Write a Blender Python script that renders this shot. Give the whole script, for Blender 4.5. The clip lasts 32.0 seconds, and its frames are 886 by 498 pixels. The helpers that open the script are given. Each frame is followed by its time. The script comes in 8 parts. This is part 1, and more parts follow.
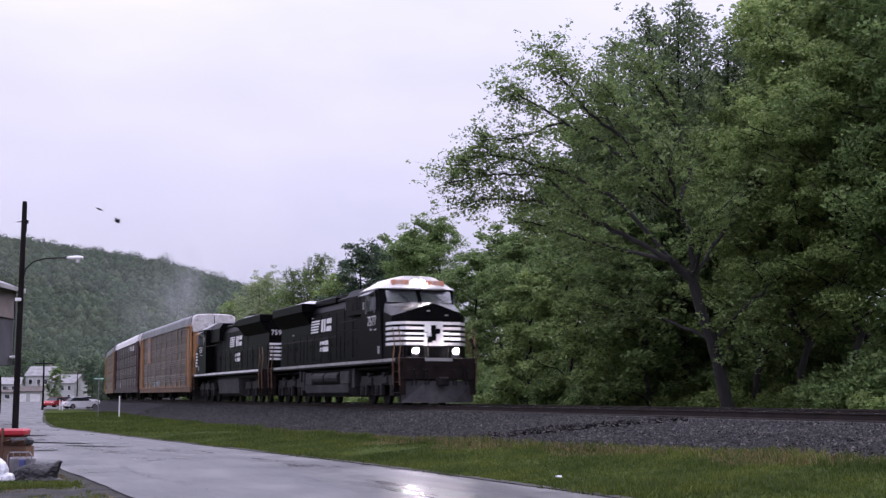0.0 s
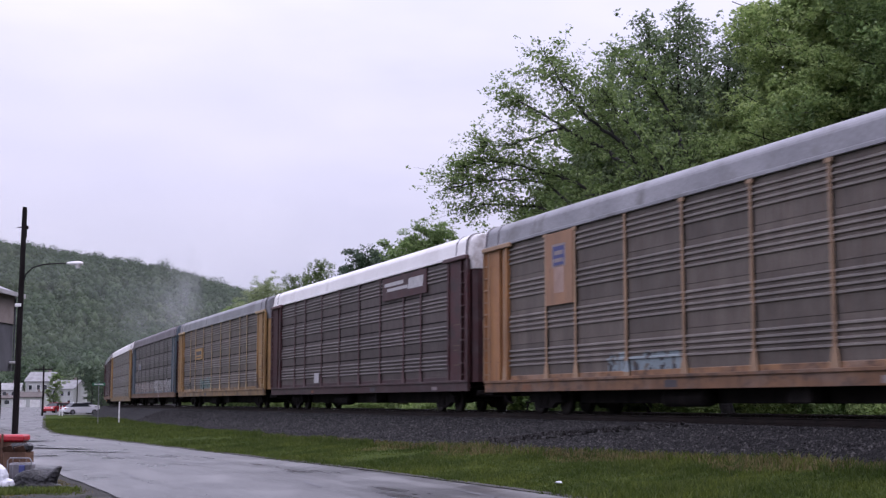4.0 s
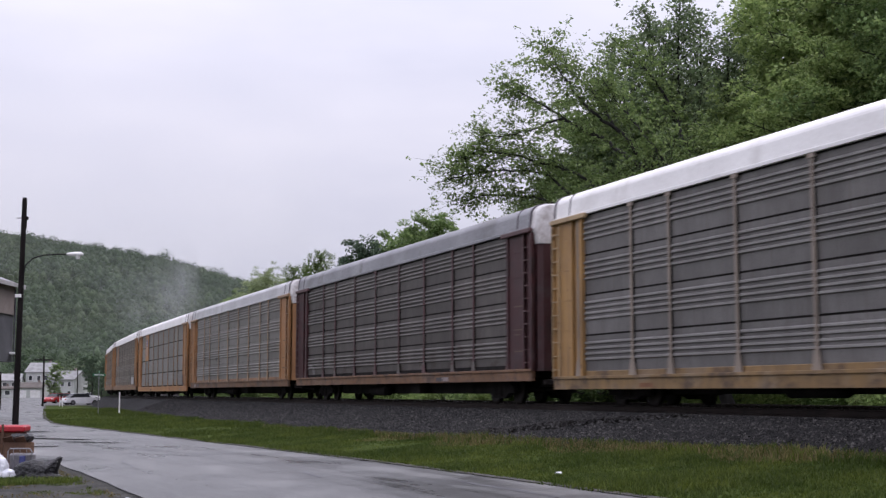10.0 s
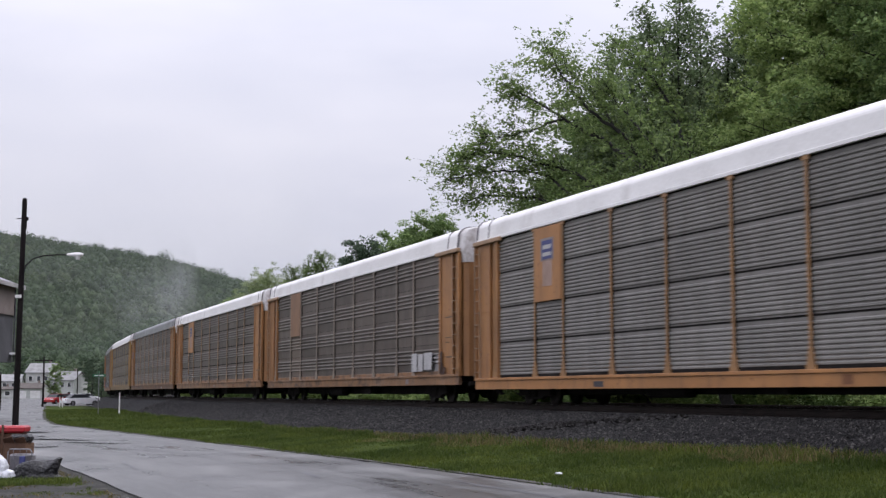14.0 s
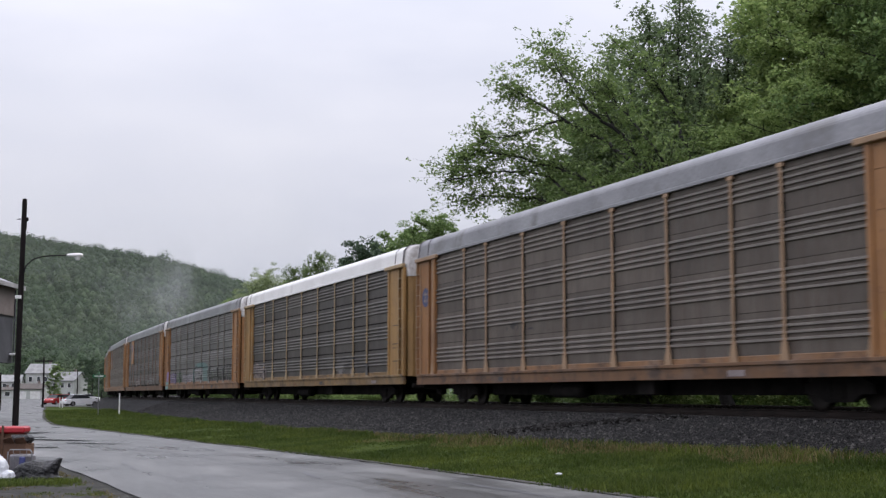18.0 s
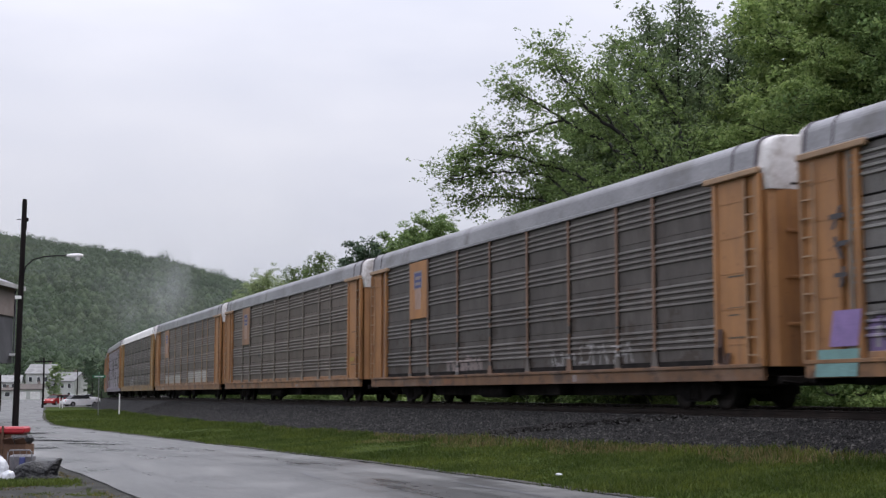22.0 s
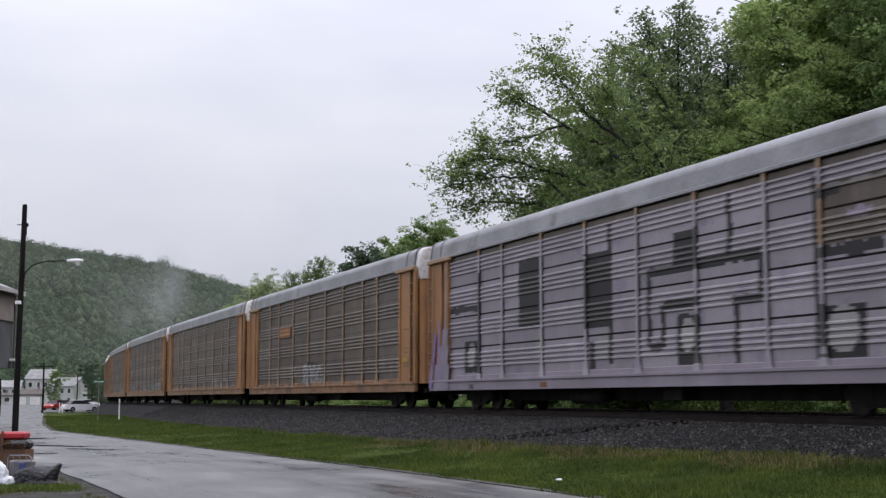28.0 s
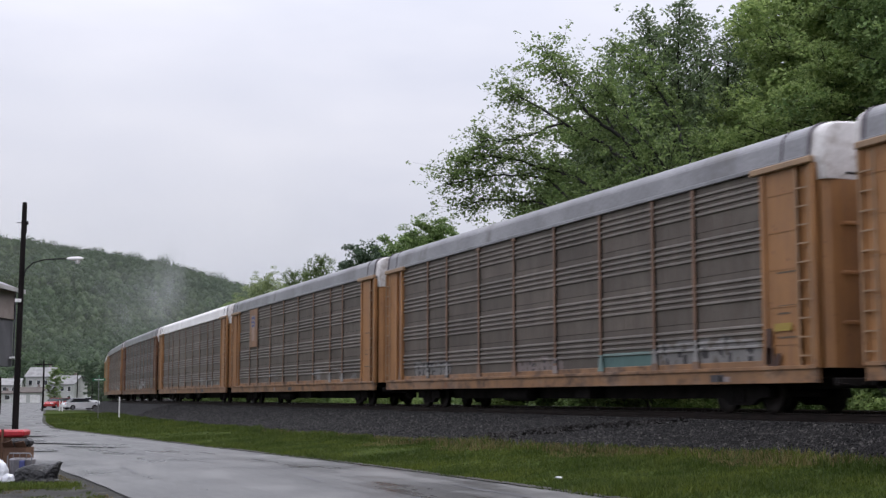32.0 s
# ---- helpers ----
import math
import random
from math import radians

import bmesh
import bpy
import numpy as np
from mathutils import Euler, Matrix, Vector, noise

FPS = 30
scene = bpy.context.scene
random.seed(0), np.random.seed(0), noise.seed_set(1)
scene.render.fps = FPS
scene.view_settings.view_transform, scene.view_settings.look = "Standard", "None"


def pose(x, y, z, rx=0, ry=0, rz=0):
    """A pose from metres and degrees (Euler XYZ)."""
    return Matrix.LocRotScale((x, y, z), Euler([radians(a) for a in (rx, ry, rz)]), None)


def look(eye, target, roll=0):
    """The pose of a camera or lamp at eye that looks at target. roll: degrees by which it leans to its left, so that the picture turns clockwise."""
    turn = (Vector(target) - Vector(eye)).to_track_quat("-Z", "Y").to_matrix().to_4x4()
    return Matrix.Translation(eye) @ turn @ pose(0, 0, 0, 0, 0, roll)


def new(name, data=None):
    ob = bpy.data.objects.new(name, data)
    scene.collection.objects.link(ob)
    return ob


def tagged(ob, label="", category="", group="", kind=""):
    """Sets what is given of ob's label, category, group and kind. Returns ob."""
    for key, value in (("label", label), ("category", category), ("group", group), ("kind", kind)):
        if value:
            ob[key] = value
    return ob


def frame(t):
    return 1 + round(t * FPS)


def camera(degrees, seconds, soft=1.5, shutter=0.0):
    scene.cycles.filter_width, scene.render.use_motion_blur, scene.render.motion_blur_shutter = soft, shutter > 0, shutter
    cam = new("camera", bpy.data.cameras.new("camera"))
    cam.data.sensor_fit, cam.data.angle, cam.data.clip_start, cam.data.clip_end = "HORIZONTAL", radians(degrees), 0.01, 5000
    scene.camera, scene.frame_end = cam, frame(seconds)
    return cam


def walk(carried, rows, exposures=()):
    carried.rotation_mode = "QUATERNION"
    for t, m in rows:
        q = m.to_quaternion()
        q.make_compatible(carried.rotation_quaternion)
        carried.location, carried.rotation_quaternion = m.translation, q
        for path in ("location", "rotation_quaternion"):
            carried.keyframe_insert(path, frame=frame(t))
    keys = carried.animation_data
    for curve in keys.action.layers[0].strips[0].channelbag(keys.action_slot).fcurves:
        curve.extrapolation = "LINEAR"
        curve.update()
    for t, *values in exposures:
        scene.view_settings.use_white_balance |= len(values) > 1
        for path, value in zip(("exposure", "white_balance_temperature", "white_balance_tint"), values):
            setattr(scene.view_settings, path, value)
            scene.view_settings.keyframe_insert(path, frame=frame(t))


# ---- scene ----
# ---- camera on its tripod: it stands still and only nods a little ----
EYE = 1.5
RAIL = 1.17            # height of the rail tops
FOV = 36.4
FOCAL = 2384.5
cam = camera(FOV, 32.0, soft=1.35, shutter=0.25)
NODS = [(0, 5.3), (1, 5.3), (2, 5.3), (2.5, 5.4), (3, 8.5), (3.5, 12.5), (4.5, 17.2), (5.5, 19.2), (6, 18.5), (6.5, 16.5), (7, 13.5),
        (7.5, 9), (8, 5), (8.5, 1.7), (9, 0), (9.5, -.8), (10, -1.3), (12, -1.2), (12.5, -.6), (14.5, -.3), (17, 0), (17.5, .9),
        (18.5, .5), (19, 1), (22, 1.4), (22.5, 2.6), (23, 3), (24, 3.3), (25, 4.3), (25.5, 5.5), (27.5, 9), (28, 10.6),
        (28.5, 11.8), (29.5, 12), (30, 11.2), (31, 10.6), (31.5, 9), (32, 7)]
walk(cam, [(t, pose(0, 0, EYE, 90 + 6.121 + math.degrees(d / FOCAL) * 0.989, 0, 0)) for t, d in NODS],
     exposures=[(0, 0.02, 5900, 29), (3.5, 0.02, 5900, 28), (6.0, 0.0, 6100, 22), (9, -0.03, 6220, 19), (19, -0.04, 6310, 12), (32, -0.05, 6320, 12)])

# ---- overcast, rainy daylight ----
world = bpy.data.worlds.new("overcast_sky")
scene.world = world
world.use_nodes = True
wn, wl = world.node_tree.nodes, world.node_tree.links
wn.clear()
w_out, w_bg = wn.new("ShaderNodeOutputWorld"), wn.new("ShaderNodeBackground")
w_sky = wn.new("ShaderNodeTexSky")
w_sky.sky_type, w_sky.sun_disc, w_sky.sun_elevation, w_sky.sun_rotation = "NISHITA", False, radians(54.6), radians(57.7)
w_co, w_sep = wn.new("ShaderNodeTexCoord"), wn.new("ShaderNodeSeparateXYZ")
wl.new(w_co.outputs["Generated"], w_sep.inputs[0])
w_grad = wn.new("ShaderNodeMapRange")          # brighter towards the zenith, as a closed cloud cover is
for k, v in (("From Min", 0.0), ("From Max", 1.0), ("To Min", 0.67), ("To Max", 3.05)):
    w_grad.inputs[k].default_value = v
w_pow = wn.new("ShaderNodeMath")
w_pow.operation = "POWER"
w_pow.inputs[1].default_value = 1.4
w_pow.use_clamp = True
wl.new(w_sep.outputs["Z"], w_pow.inputs[0]), wl.new(w_pow.outputs[0], w_grad.inputs["Value"])
w_map = wn.new("ShaderNodeMapping")
w_map.inputs["Scale"].default_value = (1.6, 1.6, 5.0)
w_noise = wn.new("ShaderNodeTexNoise")
w_noise.inputs["Scale"].default_value, w_noise.inputs["Detail"].default_value, w_noise.inputs["Roughness"].default_value = 1.7, 5, 0.5
wl.new(w_co.outputs["Generated"], w_map.inputs[0]), wl.new(w_map.outputs[0], w_noise.inputs["Vector"])
w_ramp = wn.new("ShaderNodeValToRGB")
w_ramp.color_ramp.elements[0].position, w_ramp.color_ramp.elements[1].position = 0.3, 0.72
w_ramp.color_ramp.elements[0].color, w_ramp.color_ramp.elements[1].color = (0.84, 0.86, 0.97, 1), (1.10, 1.09, 1.15, 1)
wl.new(w_noise.outputs["Fac"], w_ramp.inputs[0])
w_mul = wn.new("ShaderNodeVectorMath")
w_mul.operation = "SCALE"
wl.new(w_ramp.outputs[0], w_mul.inputs[0]), wl.new(w_grad.outputs[0], w_mul.inputs["Scale"])
w_soft = wn.new("ShaderNodeVectorMath")
w_soft.operation = "SCALE"
w_soft.inputs["Scale"].default_value = 0.05
wl.new(w_sky.outputs[0], w_soft.inputs[0])
w_mix = wn.new("ShaderNodeMix")                # a little of the blue sky's light comes through the clouds
w_mix.data_type = "RGBA"
w_mix.inputs["Factor"].default_value = 0.88
wl.new(w_soft.outputs[0], w_mix.inputs["A"]), wl.new(w_mul.outputs[0], w_mix.inputs["B"])
wl.new(w_mix.outputs["Result"], w_bg.inputs[0]), wl.new(w_bg.outputs[0], w_out.inputs[0])
w_bg.inputs[1].default_value = 1.0
sun = new("sun", bpy.data.lights.new("sun", "SUN"))
sun.data.energy, sun.data.angle, sun.data.color = 1.4, radians(40), (1.0, 0.97, 0.93)
sun.matrix_world = look((60, 38, 100), (0, 0, 0))

# ---- materials ----
def material(name):
    m = bpy.data.materials.new(name)
    m.use_nodes = True
    return m, m.node_tree.nodes, m.node_tree.links, m.node_tree.nodes["Principled BSDF"]


def add_noise(n, l, co, scale, detail=4.0, stretch=None, rough=0.55):
    tex = n.new("ShaderNodeTexNoise")
    tex.inputs["Scale"].default_value, tex.inputs["Detail"].default_value, tex.inputs["Roughness"].default_value = scale, detail, rough
    if stretch:
        mp = n.new("ShaderNodeMapping")
        mp.inputs["Scale"].default_value = stretch
        l.new(co, mp.inputs[0])
        co = mp.outputs[0]
    l.new(co, tex.inputs["Vector"])
    return tex.outputs["Fac"]


def add_ramp(n, l, fac, stops):
    r = n.new("ShaderNodeValToRGB")
    while len(r.color_ramp.elements) < len(stops):
        r.color_ramp.elements.new(0.5)
    for e, (p, c) in zip(r.color_ramp.elements, stops):
        e.position, e.color = p, (*c, 1) if len(c) == 3 else c
    l.new(fac, r.inputs[0])
    return r.outputs[0]


def add_mix(n, l, a, b, fac, mode="MIX"):
    m = n.new("ShaderNodeMix")
    m.data_type, m.blend_type = "RGBA", mode
    for sock, v in (("A", a), ("B", b), ("Factor", fac)):
        if isinstance(v, (int, float)):
            m.inputs[sock].default_value = v
        elif isinstance(v, tuple):
            m.inputs[sock].default_value = (*v, 1)
        else:
            l.new(v, m.inputs[sock])
    return m.outputs["Result"]


def add_bump(n, l, bsdf, fac, strength, distance):
    b = n.new("ShaderNodeBump")
    b.inputs["Strength"].default_value, b.inputs["Distance"].default_value = strength, distance
    l.new(fac, b.inputs["Height"]), l.new(b.outputs[0], bsdf.inputs["Normal"])


def two_tone(name, c1, c2, scale=3.0, fine=40.0, rough=0.7, metal=0.0, bump=0.3, depth=0.01, random_tone=0.0, stretch=None, spec=0.5, stain=None):
    """A surface that varies at two scales: patches and grain, and a stain colour where one is given."""
    m, n, l, b = material(name)
    co = n.new("ShaderNodeTexCoord").outputs["Object"]
    big, small = add_noise(n, l, co, scale, 4, stretch), add_noise(n, l, co, fine, 3)
    col = add_ramp(n, l, big, [(0.32, c1), (0.68, c2)])
    col = add_mix(n, l, col, add_ramp(n, l, small, [(0.3, (0.35,) * 3), (0.7, (0.65,) * 3)]), 0.55, "OVERLAY")
    if stain:
        patch = add_ramp(n, l, add_noise(n, l, co, scale * 1.7, 6, stretch, 0.65), [(0.52, (0, 0, 0)), (0.66, (1, 1, 1))])
        col = add_mix(n, l, col, stain, patch)
    if random_tone:
        info = n.new("ShaderNodeObjectInfo").outputs["Random"]
        tone = add_ramp(n, l, info, [(0, (0.5 - random_tone,) * 3), (1, (0.5 + random_tone,) * 3)])
        col = add_mix(n, l, col, tone, 0.9, "OVERLAY")
    l.new(col, b.inputs["Base Color"])
    b.inputs["Roughness"].default_value, b.inputs["Metallic"].default_value, b.inputs["Specular IOR Level"].default_value = rough, metal, spec
    if bump:
        add_bump(n, l, b, small, bump, depth)
    return m


def paint(name, base, dirt, rust, rough=0.55, amount=0.5, blotch=None):
    """Old vehicle paint: faded, streaked with dirt running down, rust spots."""
    m, n, l, b = material(name)
    co = n.new("ShaderNodeTexCoord").outputs["Object"]
    streak = add_ramp(n, l, add_noise(n, l, co, 2.2, 5, (1.6, 1.6, 0.22), 0.65), [(0.62 - 0.28 * amount, (0, 0, 0)), (0.85 - 0.15 * amount, (1, 1, 1))])
    spots = add_ramp(n, l, add_noise(n, l, co, 5.5, 6, None, 0.7), [(0.60, (0, 0, 0)), (0.68, (1, 1, 1))])
    fade = add_ramp(n, l, add_noise(n, l, co, 0.7, 3), [(0.3, tuple(c * 0.82 for c in base)), (0.7, tuple(min(1, c * 1.15) for c in base))])
    tone = add_ramp(n, l, n.new("ShaderNodeObjectInfo").outputs["Random"], [(0, (0.44,) * 3), (1, (0.56,) * 3)])
    col = add_mix(n, l, fade, tone, 0.9, "OVERLAY")
    col = add_mix(n, l, add_mix(n, l, col, dirt, add_mix(n, l, (0, 0, 0), streak, 0.75)), rust, add_mix(n, l, (0, 0, 0), spots, 0.7))
    if blotch:      # scabs of rust and splashed grease, each wagon with its own
        off = n.new("ShaderNodeVectorMath")
        l.new(co, off.inputs[0]), l.new(n.new("ShaderNodeObjectInfo").outputs["Random"], off.inputs[1])
        scab = add_ramp(n, l, add_noise(n, l, off.outputs[0], 1.5, 6, (0.8, 1, 1.3), 0.68), [(0.50, (0, 0, 0)), (0.64, (1, 1, 1))])
        chalk = add_ramp(n, l, add_noise(n, l, off.outputs[0], 0.9, 5, (1, 1, 1.6), 0.6), [(0.50, (0, 0, 0)), (0.70, (1, 1, 1))])
        col = add_mix(n, l, col, tuple(0.5 * c + 0.5 * sum(base) / 3 + 0.02 for c in base), add_mix(n, l, (0, 0, 0), chalk, 0.7))
        col = add_mix(n, l, col, blotch, add_mix(n, l, (0, 0, 0), scab, 0.8))
    l.new(col, b.inputs["Base Color"])
    b.inputs["Roughness"].default_value = rough
    add_bump(n, l, b, add_noise(n, l, co, 9, 4), 0.15, 0.01)
    return m


def panel_metal(name, c1, c2, rust, rough=0.55):
    """Galvanised pierced steel: fine holes darken it, dirt runs down it, rust creeps up from below."""
    m, n, l, b = material(name)
    co = n.new("ShaderNodeTexCoord").outputs["Object"]
    geo = n.new("ShaderNodeObjectInfo")
    holes = n.new("ShaderNodeTexVoronoi")
    holes.inputs["Scale"].default_value = 24
    l.new(co, holes.inputs["Vector"])
    pits = add_ramp(n, l, holes.outputs["Distance"], [(0.18, (0.30,) * 3), (0.34, (0.5,) * 3)])
    off = n.new("ShaderNodeVectorMath")
    l.new(co, off.inputs[0]), l.new(geo.outputs["Location"], off.inputs[1])
    body = add_ramp(n, l, add_noise(n, l, off.outputs[0], 1.3, 5, (1.2, 1, 0.6), 0.6), [(0.3, c1), (0.7, c2)])
    tone = add_ramp(n, l, geo.outputs["Random"], [(0, (0.40,) * 3), (1, (0.58,) * 3)])
    col = add_mix(n, l, add_mix(n, l, body, tone, 1.0, "OVERLAY"), pits, 0.8, "OVERLAY")
    runs = add_ramp(n, l, add_noise(n, l, off.outputs[0], 3.0, 6, (3.2, 1, 0.16), 0.7), [(0.50, (0, 0, 0)), (0.75, (1, 1, 1))])
    col = add_mix(n, l, col, rust, add_mix(n, l, (0, 0, 0), runs, 0.55))
    apart = n.new("ShaderNodeSeparateXYZ")
    l.new(co, apart.inputs[0])
    ridge = n.new("ShaderNodeMapRange")          # ribs lighter than the pierced fields: rubbed, and with caught light painted on
    for k, v in (("From Min", -0.008), ("From Max", -0.04), ("To Min", 0.0), ("To Max", 1.0)):
        ridge.inputs[k].default_value = v
    l.new(apart.outputs["Y"], ridge.inputs["Value"])
    paler = add_mix(n, l, col, (0.72, 0.72, 0.72), 0.55, "OVERLAY")
    col = add_mix(n, l, col, add_mix(n, l, paler, (0.45, 0.44, 0.42), 0.20), ridge.outputs[0])
    l.new(col, b.inputs["Base Color"])
    b.inputs["Roughness"].default_value, b.inputs["Metallic"].default_value = rough, 0.25
    add_bump(n, l, b, holes.outputs["Distance"], 0.2, 0.006)
    return m


def foliage(name, dark, mid, light, translucent=0.35):
    """Leaves: each leaf its own green, part of the light shines through."""
    m, n, l, b = material(name)
    geo = n.new("ShaderNodeNewGeometry")
    col = add_ramp(n, l, geo.outputs["Random Per Island"], [(0.0, dark), (0.5, mid), (1.0, light)])
    co = n.new("ShaderNodeTexCoord").outputs["Object"]
    patch = add_ramp(n, l, add_noise(n, l, co, 0.55, 3), [(0.3, (0.42,) * 3), (0.7, (0.60,) * 3)])
    col = add_mix(n, l, col, patch, 0.9, "OVERLAY")
    l.new(col, b.inputs["Base Color"])
    b.inputs["Roughness"].default_value, b.inputs["Specular IOR Level"].default_value = 0.55, 0.2
    tr, mx, out = n.new("ShaderNodeBsdfTranslucent"), n.new("ShaderNodeMixShader"), n["Material Output"]
    l.new(col, tr.inputs[0])
    mx.inputs[0].default_value = translucent
    l.new(b.outputs[0], mx.inputs[1]), l.new(tr.outputs[0], mx.inputs[2]), l.new(mx.outputs[0], out.inputs[0])
    return m


def glow(name, colour, strength):
    m, n, l, b = material(name)
    b.inputs["Base Color"].default_value = (*colour, 1)
    b.inputs["Emission Color"].default_value, b.inputs["Emission Strength"].default_value = (*colour, 1), strength
    return m


M_ASPHALT, n_, l_, b_ = material("wet_asphalt")
co_ = n_.new("ShaderNodeTexCoord").outputs["Object"]
wet_ = add_noise(n_, l_, co_, 0.42, 7, (1.0, 0.6, 1.0), 0.65)
turn_ = n_.new("ShaderNodeMapping")              # the wheels run along the road
turn_.inputs["Rotation"].default_value = (0, 0, radians(-23))
l_.new(co_, turn_.inputs[0])
lanes_ = add_noise(n_, l_, turn_.outputs[0], 0.9, 6, (1.0, 0.10, 1.0), 0.62)
grain_ = add_noise(n_, l_, co_, 55, 2)
worn_ = add_mix(n_, l_, add_ramp(n_, l_, wet_, [(0.36, (0.017, 0.0168, 0.017)), (0.5, (0.052, 0.051, 0.050)), (0.66, (0.115, 0.113, 0.111))]), add_ramp(n_, l_, lanes_, [(0.36, (0.22,) * 3), (0.64, (0.66,) * 3)]), 0.95, "OVERLAY")
l_.new(add_mix(n_, l_, worn_, add_ramp(n_, l_, grain_, [(0.3, (0.35,) * 3), (0.7, (0.65,) * 3)]), 0.6, "OVERLAY"), b_.inputs["Base Color"])
l_.new(add_mix(n_, l_, add_ramp(n_, l_, wet_, [(0.33, (0.14,) * 3), (0.45, (0.28,) * 3), (0.7, (0.55,) * 3)]), add_ramp(n_, l_, lanes_, [(0.32, (0.16,) * 3), (0.68, (0.7,) * 3)]), 0.5), b_.inputs["Roughness"])
b_.inputs["Specular IOR Level"].default_value = 0.4
add_bump(n_, l_, b_, add_mix(n_, l_, grain_, lanes_, 0.3), 0.16, 0.008)
M_GRAVEL = two_tone("wet_gravel", (0.0072, 0.00688, 0.00496), (0.0216, 0.0204, 0.0168), 1.3, 14, 0.8, bump=0.9, depth=0.03, spec=0.2, stain=(0.048, 0.046, 0.041))
M_YARD = two_tone("wet_yard_gravel", (0.035, 0.034, 0.032), (0.07, 0.068, 0.064), 0.3, 6, 0.6, bump=0.4, depth=0.03, spec=0.3)
M_EARTH = two_tone("verge_earth", (0.0282, 0.0421, 0.00869), (0.047, 0.0658, 0.013), 0.35, 9, 0.95, bump=0.5, depth=0.05, spec=0.05)
M_BALLAST = two_tone("ballast_bed", (0.008, 0.0076, 0.008), (0.0192, 0.0184, 0.0192), 0.6, 16, 0.9, bump=0.8, depth=0.04, spec=0.15)
M_STONE, n_, l_, b_ = material("ballast_stone")
geo_ = n_.new("ShaderNodeNewGeometry").outputs["Random Per Island"]
l_.new(add_ramp(n_, l_, geo_, [(0.0, (0.003, 0.0028, 0.003)), (0.5, (0.0082, 0.0077, 0.0077)), (0.84, (0.022, 0.0205, 0.020)), (1.0, (0.08, 0.075, 0.070))]), b_.inputs["Base Color"])
b_.inputs["Roughness"].default_value, b_.inputs["Specular IOR Level"].default_value = 0.8, 0.2
M_FINES = two_tone("wet_soil", (0.010, 0.009, 0.007), (0.028, 0.024, 0.018), 2.5, 25, 0.8, bump=0.6, depth=0.02)
M_STONE_DIRTY = two_tone("dark_fines", (0.014, 0.013, 0.013), (0.04, 0.036, 0.034), 1.0, 25, 0.8, bump=0.6, depth=0.03)
M_RAIL = two_tone("rail_steel_rusty", (0.012, 0.009, 0.008), (0.028, 0.02, 0.017), 2, 30, 0.75, 0.0, spec=0.2)
M_RAILTOP = two_tone("rail_head_polished", (0.35, 0.35, 0.37), (0.5, 0.5, 0.52), 1, 30, 0.28, 1.0, bump=0.05)
M_TIE = two_tone("old_sleeper_wood", (0.016, 0.013, 0.011), (0.04, 0.033, 0.027), 2, 20, 0.85, stretch=(1, 6, 1))
M_GRASS = foliage("grass_blades", (0.0369, 0.0563, 0.0104), (0.0595, 0.0854, 0.0161), (0.0946, 0.122, 0.0291), 0.45)
n_, l_, b_ = M_GRASS.node_tree.nodes, M_GRASS.node_tree.links, M_GRASS.node_tree.nodes["Principled BSDF"]
tone_ = add_ramp(n_, l_, add_noise(n_, l_, n_.new("ShaderNodeTexCoord").outputs["Object"], 0.55, 5, None, 0.65), [(0.34, (0.36, 0.42, 0.34)), (0.5, (0.5, 0.5, 0.5)), (0.66, (0.64, 0.58, 0.50))])
sward_ = add_mix(n_, l_, b_.inputs["Base Color"].links[0].from_socket, tone_, 1.0, "OVERLAY")      # lusher and thinner patches
l_.new(sward_, b_.inputs["Base Color"]), l_.new(sward_, n_["Translucent BSDF"].inputs[0])
M_DRY = foliage("dry_weeds", (0.07, 0.06, 0.02), (0.13, 0.11, 0.04), (0.20, 0.16, 0.08), 0.2)
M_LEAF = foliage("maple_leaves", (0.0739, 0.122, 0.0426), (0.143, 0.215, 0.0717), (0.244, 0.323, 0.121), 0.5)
M_MAPLE = foliage("pale_maple_leaves", (0.082, 0.128, 0.040), (0.138, 0.198, 0.064), (0.225, 0.295, 0.108), 0.5)
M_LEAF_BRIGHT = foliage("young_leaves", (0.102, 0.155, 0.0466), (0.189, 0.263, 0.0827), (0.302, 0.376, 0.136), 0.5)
M_LEAF_PALE = foliage("willow_leaves", (0.084, 0.132, 0.042), (0.144, 0.216, 0.066), (0.24, 0.312, 0.12), 0.45)
M_WILLOW = foliage("pale_willow_leaves", (0.125, 0.165, 0.072), (0.20, 0.25, 0.115), (0.30, 0.35, 0.18), 0.45)
M_POPLAR = foliage("pointed_tree_leaves", (0.0612, 0.0952, 0.0306), (0.104, 0.151, 0.051), (0.17, 0.221, 0.085), 0.4)
M_SPIRE = foliage("grey_green_leaves", (0.0794, 0.118, 0.0576), (0.134, 0.186, 0.0896), (0.211, 0.269, 0.141), 0.4)
M_NEEDLE = foliage("spruce_needles", (0.035, 0.06, 0.036), (0.06, 0.095, 0.055), (0.095, 0.135, 0.08), 0.3)
M_BARK = two_tone("bark", (0.005, 0.0046, 0.004), (0.016, 0.014, 0.012), 2.0, 18, 0.9, bump=0.8, depth=0.04, stretch=(3, 3, 0.5))
M_FOREST = foliage("hill_forest", (0.032, 0.054, 0.023), (0.045, 0.072, 0.031), (0.062, 0.095, 0.040), 0.4)
n_, l_, b_ = M_FOREST.node_tree.nodes, M_FOREST.node_tree.links, M_FOREST.node_tree.nodes["Principled BSDF"]
